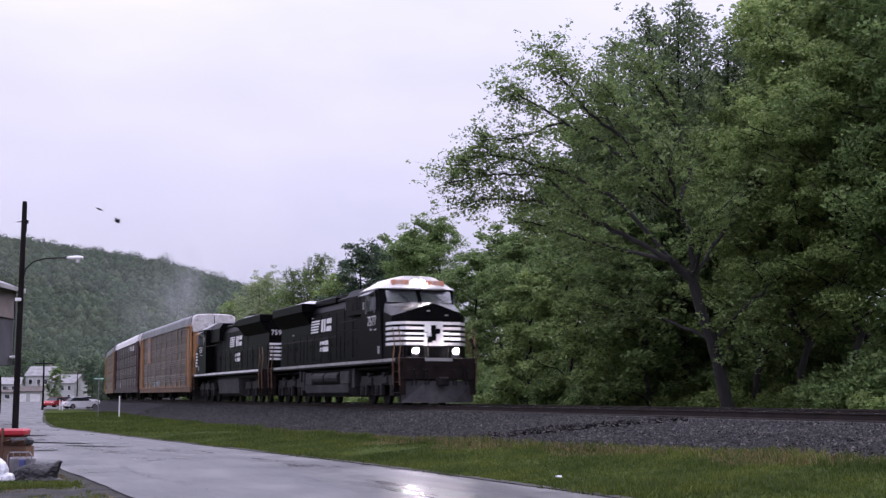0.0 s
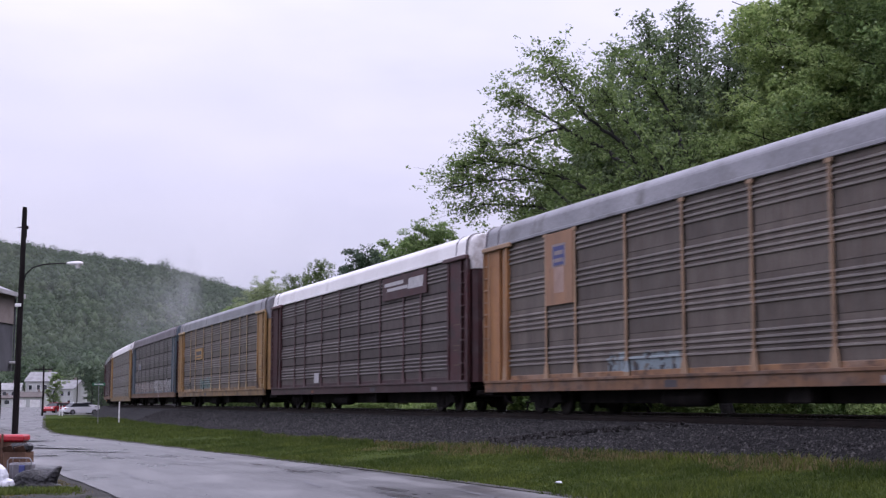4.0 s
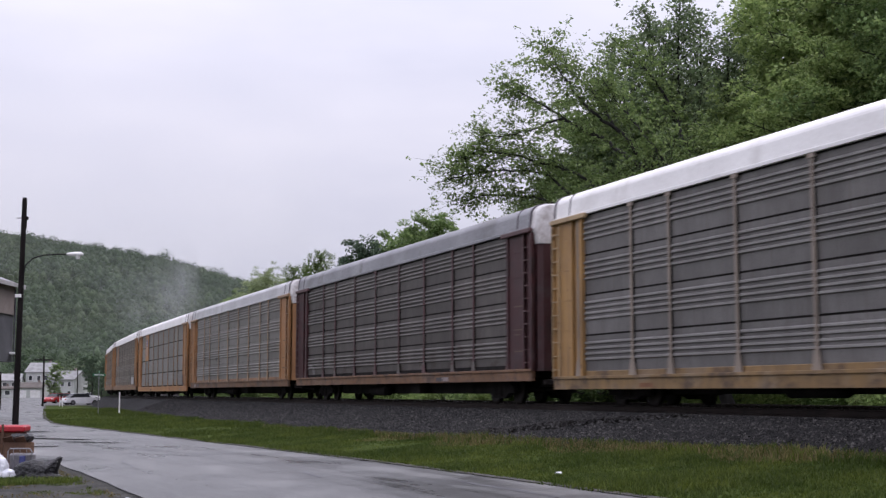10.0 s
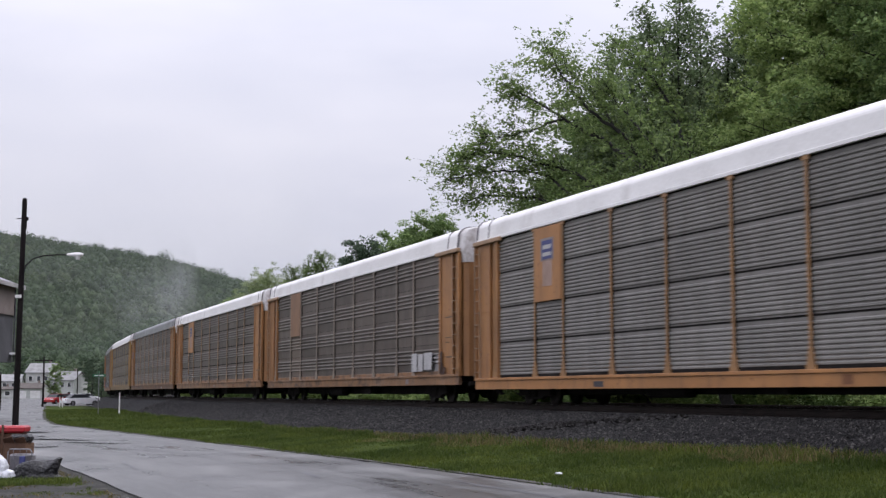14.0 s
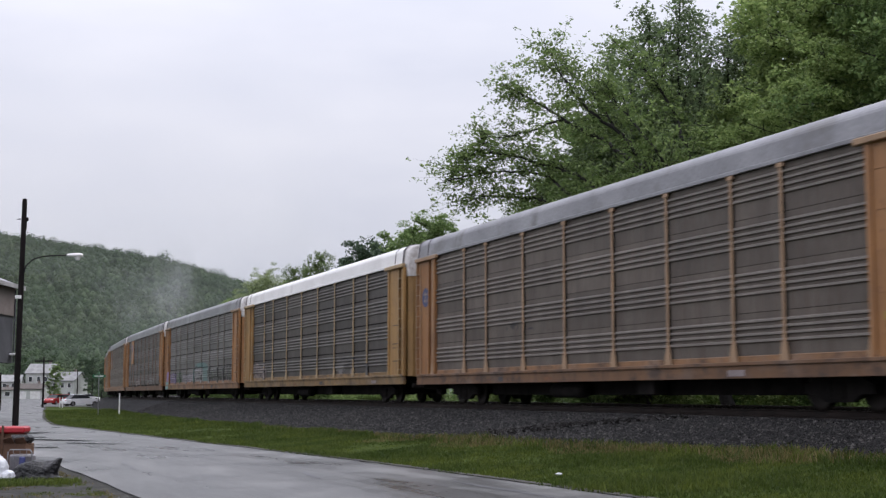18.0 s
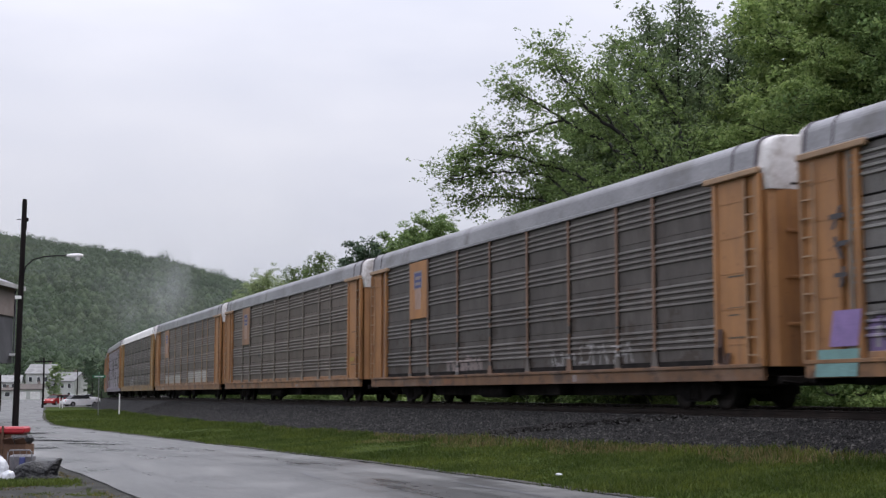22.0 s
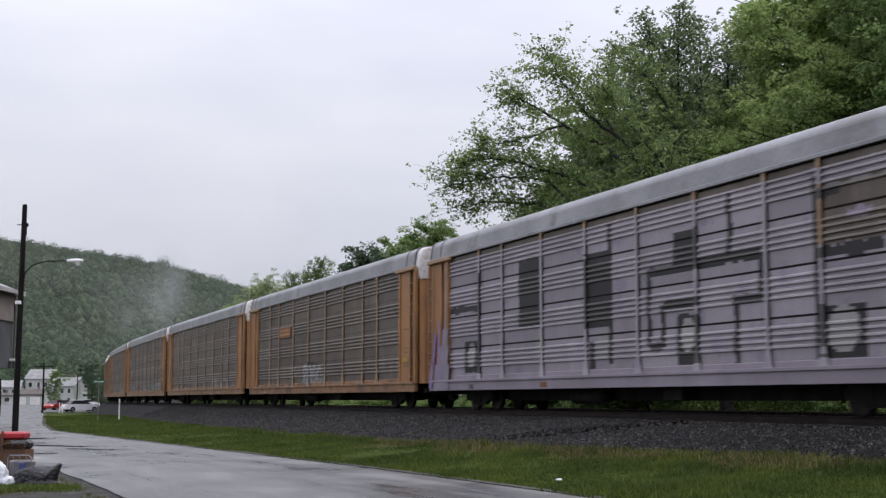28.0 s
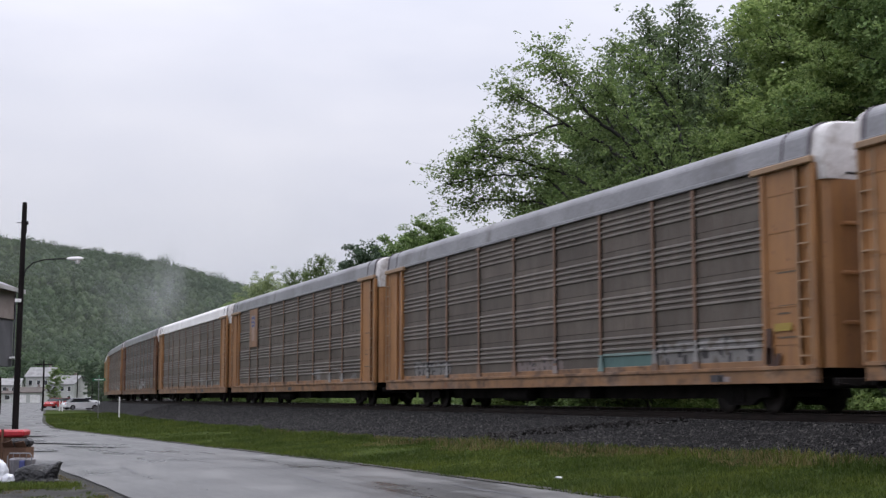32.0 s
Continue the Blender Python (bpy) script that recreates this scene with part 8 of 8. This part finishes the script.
def make_village():
    small_pole(80, 150, 5.6, 0.12, "slim dark pole at the road's bend", arm=True)
    small_pole(140, 300, 7.0, 0.14, "dark utility pole before a white house", arm=False)
    small_pole(4, 120, 3.4, 0.12, "short dark post at the edge of the paved yard", "post", arm=False)
    parked_car(101, 190, 262, M_CARRED, "red saloon car parked on the wet yard")
    parked_car(114, 222, 215, M_CARRED, "red saloon car parked beside a white one")
    parked_car(147, 166, 40, M_CARWHITE, "white saloon car parked by the track")
    parked_car(160, 286, 40, M_CARWHITE, "white saloon car parked behind another", 1.5)
    parked_car(126, 280, 100, M_CARDARK, "dark car parked among the others")
    # street name sign
    x, y = (178 - 784) / FOCAL * 90, 90.0
    z = float(ground_height(x, y)[0][0])
    root = tagged(empty("street_sign", pose(x, y, z, 0, 0, 10)), "green street name sign on a thin metal post", "street sign")
    part("post", tube(bmesh.new(), [(0, 0, -0.1), (0, 0, 2.75)], 0.03, sides=8), ROOF["grey"], root)
    sg = part("sign_plate", boxes((-0.42, 0.42, -0.015, 0.015, 2.52, 2.7), bevel=0.004), M_SIGN, root)
    part("lettering_bar", boxes((-0.3, 0.3, -0.019, -0.015, 2.58, 2.64)), M_WHITE, sg)
    part("cross_plate", boxes((-0.015, 0.015, -0.4, 0.4, 2.74, 2.9), bevel=0.004), M_SIGN, root)
    for px, depth, h in ((215, 92, 1.45), (110, 150, 1.2), (115, 148, 1.15), (137, 168, 1.15)):
        x = (px - 784) / FOCAL * depth
        root = tagged(empty("marker_post", pose(x, depth, float(ground_height(x, depth)[0][0]))), "thin white marker post in the grass", "marker post", "white marker posts")
        part("post", tube(bmesh.new(), [(0, 0, -0.2), (0, 0, h)], 0.05, 0.045, sides=8), M_WHITE, root)
        part("cap", tube(bmesh.new(), [(0, 0, h), (0, 0, h + 0.05)], 0.055, 0.03, sides=8), M_UNDER, root)


def lumpy(seed, w, d, h, mat, name, m, label, pinch=None):
    """A filled plastic bag: a lumpy, folded body that sits flat on the ground."""
    rng = np.random.default_rng(seed)
    bm = bmesh.new()
    bmesh.ops.create_icosphere(bm, subdivisions=4, radius=1.0)
    for v in bm.verts:
        c = v.co
        k = 1 + 0.16 * noise.noise(c * 1.7 + Vector((seed, 0, 0))) + 0.07 * noise.noise(c * 5 + Vector((seed, 3, 0)))
        z = max(-0.55, c.z * k) + 0.55
        f = 1.0 + (0.25 if z < 0.3 else 0)
        v.co = Vector((c.x * k * w / 2 * f, c.y * k * d / 2 * f, z * h / 1.55))
        if pinch and v.co.x > w * 0.3 and v.co.z > h * 0.45:
            v.co.x += 0.55 * (v.co.x - w * 0.3)
            v.co.z += 0.9 * (v.co.x - w * 0.3)
    ob = new(name, done(bm, name, mat, True))
    ob.matrix_basis = m
    tagged(ob, label, "rubbish bag")


def make_rubbish():
    """The heap put out at the roadside."""
    at = lambda px, depth: (px - 784) / FOCAL * depth
    z = -0.05
    root = tagged(empty("storage_tote", pose(at(16, 26.2), 26.2, z, 0, 0, 6)), "brown storage tote with a bright red lid", "storage box")
    bm = box(bmesh.new(), -0.30, 0.34, -0.24, 0.24, 0.0, 0.80, 0.03, (-0.03, -0.03))
    part("tub", bm, M_CARD, root)
    lid = part("lid", boxes((-0.38, 0.42, -0.31, 0.31, 0.80, 0.93), bevel=0.03), M_REDPLASTIC, root, "bright red plastic lid")
    part("strap", boxes((0.0, 0.04, -0.335, -0.30, 0.35, 0.95)), M_CARD, lid)
    part("handle", boxes((0.36, 0.46, -0.1, 0.1, 0.62, 0.72), bevel=0.02), M_BLACKBAG, root)
    root = tagged(empty("cardboard_box", pose(at(40, 25.8), 25.8, z, 0, 0, -8)), "soaked brown cardboard box with torn flaps", "cardboard box")
    part("carton", boxes((-0.22, 0.24, -0.17, 0.17, 0.0, 0.62), bevel=0.01), M_CARD, root)
    for k, (a, b) in enumerate(((-0.22, 0.0), (0.02, 0.24))):
        part("flap", prism(bmesh.new(), [(a, -0.17, 0.62), (b, -0.17, 0.62), (b, -0.16, 0.62), (a, -0.16, 0.62)], [(a + 0.02, -0.27, 0.70), (b - 0.02, -0.26, 0.74), (b - 0.02, -0.25, 0.745), (a + 0.02, -0.26, 0.705)]), M_CARD, root)
    part("dark_cloth", boxes((-0.12, 0.28, -0.18, 0.1, 0.62, 0.78), bevel=0.05), M_BLACKBAG, root, "dark wet cloth")
    root = tagged(empty("wire_rack", pose(at(43, 25.0), 25.0, z)), "small grey wire rack with a clear plastic bin", "wire rack")
    bm = bmesh.new()
    tube(bm, [(-0.22, 0, 0.0), (-0.22, 0, 0.48), (-0.18, 0, 0.53), (0.18, 0, 0.53), (0.22, 0, 0.48), (0.22, 0, 0.0)], 0.013, sides=6)
    part("wire_frame", bm, ROOF["grey"], root)
    bm = bmesh.new()
    for q in (-0.12, 0.0, 0.12):
        tube(bm, [(q, 0, 0.02), (q, 0, 0.53)], 0.006, sides=5)
    part("wires", bm, ROOF["grey"], root)
    part("clear_bin", box(bmesh.new(), -0.19, 0.19, 0.03, 0.3, 0.02, 0.44, 0.03, (-0.02, -0.02)), M_CLEAR, root, "clear scratched plastic bin")
    part("blue_carton", boxes((0.0, 0.10, -0.04, 0.02, 0.16, 0.40), bevel=0.01), SPRAY["blue"], root)
    lumpy(3, 0.84, 0.5, 0.36, M_BLACKBAG, "black_bin_bag", pose(at(70, 24.5), 24.5, z), "crumpled black plastic bin bag on the gravel", True)
    lumpy(4, 0.44, 0.4, 0.46, M_WHITEBAG, "white_bag", pose(at(1, 24.6), 24.6, z), "full white plastic rubbish bag")
    lumpy(6, 0.26, 0.24, 0.2, M_WHITEBAG, "white_bag", pose(at(24, 24.3), 24.3, z), "small crumpled white plastic bag")
    for px, py, w in ((987, 835, 0.045), (234, 866, 0.035), (1552, 774, 0.04)):
        y = 1.38 * FOCAL / (py - 696.8)
        x = at(px, y)
        bm = bmesh.new()
        bmesh.ops.create_icosphere(bm, subdivisions=2, radius=w)
        for v in bm.verts:
            v.co = Vector((v.co.x * 1.5, v.co.y, v.co.z * 0.5)) * (1 + 0.4 * noise.noise(v.co * 30))
        ob = new("litter", done(bm, "litter", M_WHITEBAG))
        ob.matrix_basis = pose(x, y, float(ground_height(x, y)[0][0]) + 0.05)
        tagged(ob, "scrap of white litter in the grass", "litter", "scraps of litter")


# ---- tar patches and cracks on the road ----
M_TAR = two_tone("dark_wet_tar", (0.035, 0.035, 0.04), (0.06, 0.06, 0.066), 1.5, 30, 0.42, bump=0.1)


def make_road_marks():
    rng = random.Random(9)
    def on_road(y, f):
        l, r = float(np.interp(y, *zip(*LEFT_EDGE))), float(np.interp(y, *zip(*RIGHT_EDGE)))
        return l + (r - l) * f
    def crown(f):
        return float(np.interp(f, [0, 0.3, 0.5, 0.7, 1], [0, 0.03, 0.05, 0.03, 0])) + 0.006
    for y0, y1, f0, drift, wide in ((26.5, 30, 0.18, 0.03, 0.06), (19, 23.2, 0.80, 0.03, 0.13), (23.4, 25.6, 0.52, 0.07, 0.09), (36, 44, 0.30, 0.04, 0.10), (30.5, 33, 0.55, -0.03, 0.06), (33, 37.5, 0.72, 0.05, 0.07), (44, 56, 0.6, 0.05, 0.08), (31.5, 40, 0.16, 0.02, 0.16), (30, 35, 0.05, 0.06, 0.12)):
        v, n = [], 26
        for k in range(n + 1):
            t = k / n
            y = y0 + (y1 - y0) * t
            f = f0 + drift * t + 0.02 * noise.noise((y * 0.8, f0 * 9, 1))
            w = wide * (0.35 + 0.65 * math.sin(math.pi * t)) * (0.6 + 0.6 * abs(noise.noise((y * 1.3, f0 * 5, 4))))
            x = on_road(y, f)
            v += [(x - w, y, crown(f)), (x + w, y, crown(f))]
        faces = [(2 * k, 2 * k + 1, 2 * k + 3, 2 * k + 2) for k in range(n)]
        tagged(new("tar_seam", mesh_from("tar_seam", v, faces, M_TAR)), "dark wet tar seam on the asphalt", "tar seam", "tar seams on the road", "structure")


M_WORN = two_tone("worn_wet_asphalt", (0.05, 0.05, 0.052), (0.10, 0.099, 0.10), 0.9, 30, 0.26, bump=0.15, spec=0.35)


def make_tar_patches():
    """Broad dark worn places where the side yard joins the road."""
    for cx, cy, rx, ry, turn, seed in ((-14.6, 46.5, 1.1, 2.0, 0.5, 1), (-12.6, 44.0, 2.2, 0.8, -0.5, 2), (-10.6, 41.0, 1.5, 0.5, -0.4, 3), (-16.4, 52.0, 1.6, 1.2, 0.2, 4), (-11.6, 37.6, 1.2, 0.9, 0.3, 5)):
        v = [(cx, cy, 0.056)]
        for k in range(28):
            a = k / 28 * 2 * math.pi
            r = 0.75 + 0.5 * noise.noise((math.cos(a) * 1.6, math.sin(a) * 1.6, seed * 3.7))
            x, y = math.cos(a) * rx * r, math.sin(a) * ry * r
            v.append((cx + x * math.cos(turn) - y * math.sin(turn), cy + x * math.sin(turn) + y * math.cos(turn), 0.056))
        tagged(new("tar_patch", mesh_from("tar_patch", v, [(0, 1 + k, 1 + (k + 1) % 28) for k in range(28)], M_WORN)), "dark worn patch on the wet asphalt", "tar patch", "dark patches on the road", "structure")


make_tar_patches()


def make_bird():
    root = tagged(empty("bird"), "small dark bird in flight", "bird", "pair of birds")
    bm = bmesh.new()
    prof = [(-0.10, 0.006), (-0.06, 0.022), (0.0, 0.030), (0.05, 0.024), (0.085, 0.018), (0.11, 0.004)]
    rings = [[bm.verts.new((x, r * math.cos(q * math.pi / 4), r * math.sin(q * math.pi / 4))) for q in range(8)] for x, r in prof]
    for u, w in zip(rings, rings[1:]):
        for q in range(8):
            bm.faces.new((u[q], u[(q + 1) % 8], w[(q + 1) % 8], w[q]))
    part("body", bm, M_UNDER, root)
    part("tail", prism(bmesh.new(), [(-0.09, -0.012, -0.003), (-0.09, 0.012, -0.003), (-0.17, 0.03, -0.003), (-0.17, -0.03, -0.003)], [(-0.09, -0.012, 0.003), (-0.09, 0.012, 0.003), (-0.17, 0.03, 0.003), (-0.17, -0.03, 0.003)]), M_UNDER, root)
    wings = []
    for s in (-1, 1):
        out = [(0.05, 0.015), (0.06, 0.10), (0.02, 0.19), (-0.03, 0.12), (-0.05, 0.02)]
        wings.append(part("wing", prism(bmesh.new(), [(x, s * y, -0.004) for x, y in out], [(x, s * y, 0.004) for x, y in out]), M_UNDER, root))
    return root, wings


# ---- mist drifting off the hill ----
def make_mist():
    m, n, l, b = material("thin_mist")
    co = n.new("ShaderNodeTexCoord").outputs["Object"]
    sep = n.new("ShaderNodeSeparateXYZ")
    l.new(co, sep.inputs[0])
    ball = n.new("ShaderNodeTexGradient")
    ball.gradient_type = "SPHERICAL"
    l.new(co, ball.inputs["Vector"])
    wisps = add_ramp(n, l, add_noise(n, l, co, 2.2, 5, (1.3, 1, 0.7), 0.6), [(0.30, (0, 0, 0)), (0.75, (1, 1, 1))])
    fac = n.new("ShaderNodeMath")
    fac.operation = "MULTIPLY"
    l.new(ball.outputs["Fac"], fac.inputs[0]), l.new(wisps, fac.inputs[1])
    half = n.new("ShaderNodeMath")
    half.operation = "MULTIPLY"
    half.inputs[1].default_value = 0.19
    l.new(fac.outputs[0], half.inputs[0])
    clear, mx = n.new("ShaderNodeBsdfTransparent"), n.new("ShaderNodeMixShader")
    b.inputs["Base Color"].default_value, b.inputs["Roughness"].default_value = (0.85, 0.86, 0.9, 1), 1.0
    b.inputs["Specular IOR Level"].default_value = 0.0
    l.new(half.outputs[0], mx.inputs[0]), l.new(clear.outputs[0], mx.inputs[1]), l.new(b.outputs[0], mx.inputs[2]), l.new(mx.outputs[0], n["Material Output"].inputs[0])
    # added translucent sheets whose pale colour paints haze over the far hill
    veil, n, l, b = material("haze_tint")
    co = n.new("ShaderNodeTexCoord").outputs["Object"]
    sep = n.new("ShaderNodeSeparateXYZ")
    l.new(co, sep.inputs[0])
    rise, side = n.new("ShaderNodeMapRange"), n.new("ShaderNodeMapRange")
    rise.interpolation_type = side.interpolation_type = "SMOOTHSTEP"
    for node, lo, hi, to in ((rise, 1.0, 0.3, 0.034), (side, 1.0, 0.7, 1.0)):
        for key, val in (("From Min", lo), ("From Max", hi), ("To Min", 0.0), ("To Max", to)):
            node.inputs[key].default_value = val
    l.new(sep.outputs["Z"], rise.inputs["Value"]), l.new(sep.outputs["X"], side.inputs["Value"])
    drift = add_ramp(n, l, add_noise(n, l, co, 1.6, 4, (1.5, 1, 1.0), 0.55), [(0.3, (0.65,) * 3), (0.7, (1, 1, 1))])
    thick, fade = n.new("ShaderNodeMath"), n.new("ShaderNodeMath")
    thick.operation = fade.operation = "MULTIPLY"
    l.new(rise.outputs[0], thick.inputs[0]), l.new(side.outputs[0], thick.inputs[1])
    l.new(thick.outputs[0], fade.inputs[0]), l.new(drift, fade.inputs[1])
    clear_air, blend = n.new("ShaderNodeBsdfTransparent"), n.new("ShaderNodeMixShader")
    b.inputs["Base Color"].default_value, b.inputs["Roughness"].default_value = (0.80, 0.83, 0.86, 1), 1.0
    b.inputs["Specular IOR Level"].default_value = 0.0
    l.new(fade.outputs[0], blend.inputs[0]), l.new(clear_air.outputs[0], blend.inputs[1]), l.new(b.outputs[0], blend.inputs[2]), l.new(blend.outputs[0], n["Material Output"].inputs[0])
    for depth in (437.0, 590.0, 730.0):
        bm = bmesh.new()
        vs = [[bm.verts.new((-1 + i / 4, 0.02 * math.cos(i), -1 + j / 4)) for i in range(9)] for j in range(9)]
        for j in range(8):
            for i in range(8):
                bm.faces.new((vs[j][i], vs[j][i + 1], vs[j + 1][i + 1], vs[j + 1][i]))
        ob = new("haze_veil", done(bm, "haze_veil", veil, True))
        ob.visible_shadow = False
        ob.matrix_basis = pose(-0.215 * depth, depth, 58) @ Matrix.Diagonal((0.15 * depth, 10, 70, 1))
        tagged(ob, "thin added sheet that paints haze over the wooded hill", "haze", "veils of rain haze", "stuff")
    out = []
    for k, (px, py, depth, w, h) in enumerate(((334, 500, 420, 6, 16), (326, 540, 425, 10, 12), (306, 505, 430, 7, 16), (338, 480, 428, 5, 12), (262, 540, 436, 16, 13))):
        bm = bmesh.new()
        g = 12
        vs = [[bm.verts.new((-1 + 2 * i / g, 0.25 * math.cos((-1 + 2 * i / g) * 1.4) - 0.2, -1 + 2 * j / g)) for i in range(g + 1)] for j in range(g + 1)]
        for j in range(g):
            for i in range(g):
                bm.faces.new((vs[j][i], vs[j][i + 1], vs[j + 1][i + 1], vs[j + 1][i]))
        ob = new("mist_wisp", done(bm, "mist_wisp", m, True))
        ob.visible_shadow = False
        x, z = (px - 784) / FOCAL * depth, EYE + (696.8 - py) / FOCAL * depth
        ob.matrix_basis = pose(x, depth, z, 0, 0, k * 4) @ Matrix.Diagonal((w, w, h, 1))
        tagged(ob, "thin pale wisp of mist before the wooded hill", "mist", "wisps of mist", "stuff")
        out.append((ob, x, depth, z, w, h))
    return out


make_gravel()
make_stones()
make_grass()
make_streak()
make_houses()
make_village()
make_rubbish()
BIRDS = [make_bird(), make_bird()]
MIST = make_mist()
make_road_marks()


# ---- what moves ----
def along(t, back):
    s = S0 + back - SPEED * t - GAIN * t * t / 2
    x, y, th = line_at(s)
    return pose(float(x), float(y), RAIL, 0, 0, math.degrees(float(th)) - 90)


def motions():
    times = [k * 1.0 for k in range(33)]
    for k, ob in enumerate(ENGINES):
        walk(ob, [(t, along(t, -LOCO * (1.5 - k) + 0.8) @ pose(0, 0, 0, 0, 0, 180 * k)) for t in times])
    for k, (bird, wings) in enumerate(BIRDS):
        # they cross the sky to the left in the first second and fly on out of sight
        x0, z0 = ((-10.3, 7.08), (-9.75, 6.7))[k]
        spot = lambda t: pose(x0 - 7.05 * min(t, 6), 40 - 0.4 * min(t, 6), z0 + 3.5 * min(t, 1.2) + 0.6 * (min(t, 6) - min(t, 1.2)), 0, -20, 172)
        walk(bird, [(t, spot(t)) for t in (0, 0.2, 0.4, 0.6, 0.8, 1.0, 1.2, 2, 4, 6, 32)])
        for side, wing in zip((-1, 1), wings):
            walk(wing, [(t, pose(0, 0, 0, side * 38 * math.sin(16 * t + k * 2), 0, 0)) for t in [q * 0.1 for q in range(13)]] + [(32, pose(0, 0, 0))])
    for k, (ob, x, y, z, w, h) in enumerate(MIST):
        walk(ob, [(t, pose(x - 0.18 * t, y, z + 0.05 * t, 0, 0, k * 4)) for t in (0, 8, 16, 24, 32)])
    for k, ob in enumerate(make_cars_list):
        walk(ob, [(t, along(t, PITCH * (k + 0.5))) for t in times])


motions()
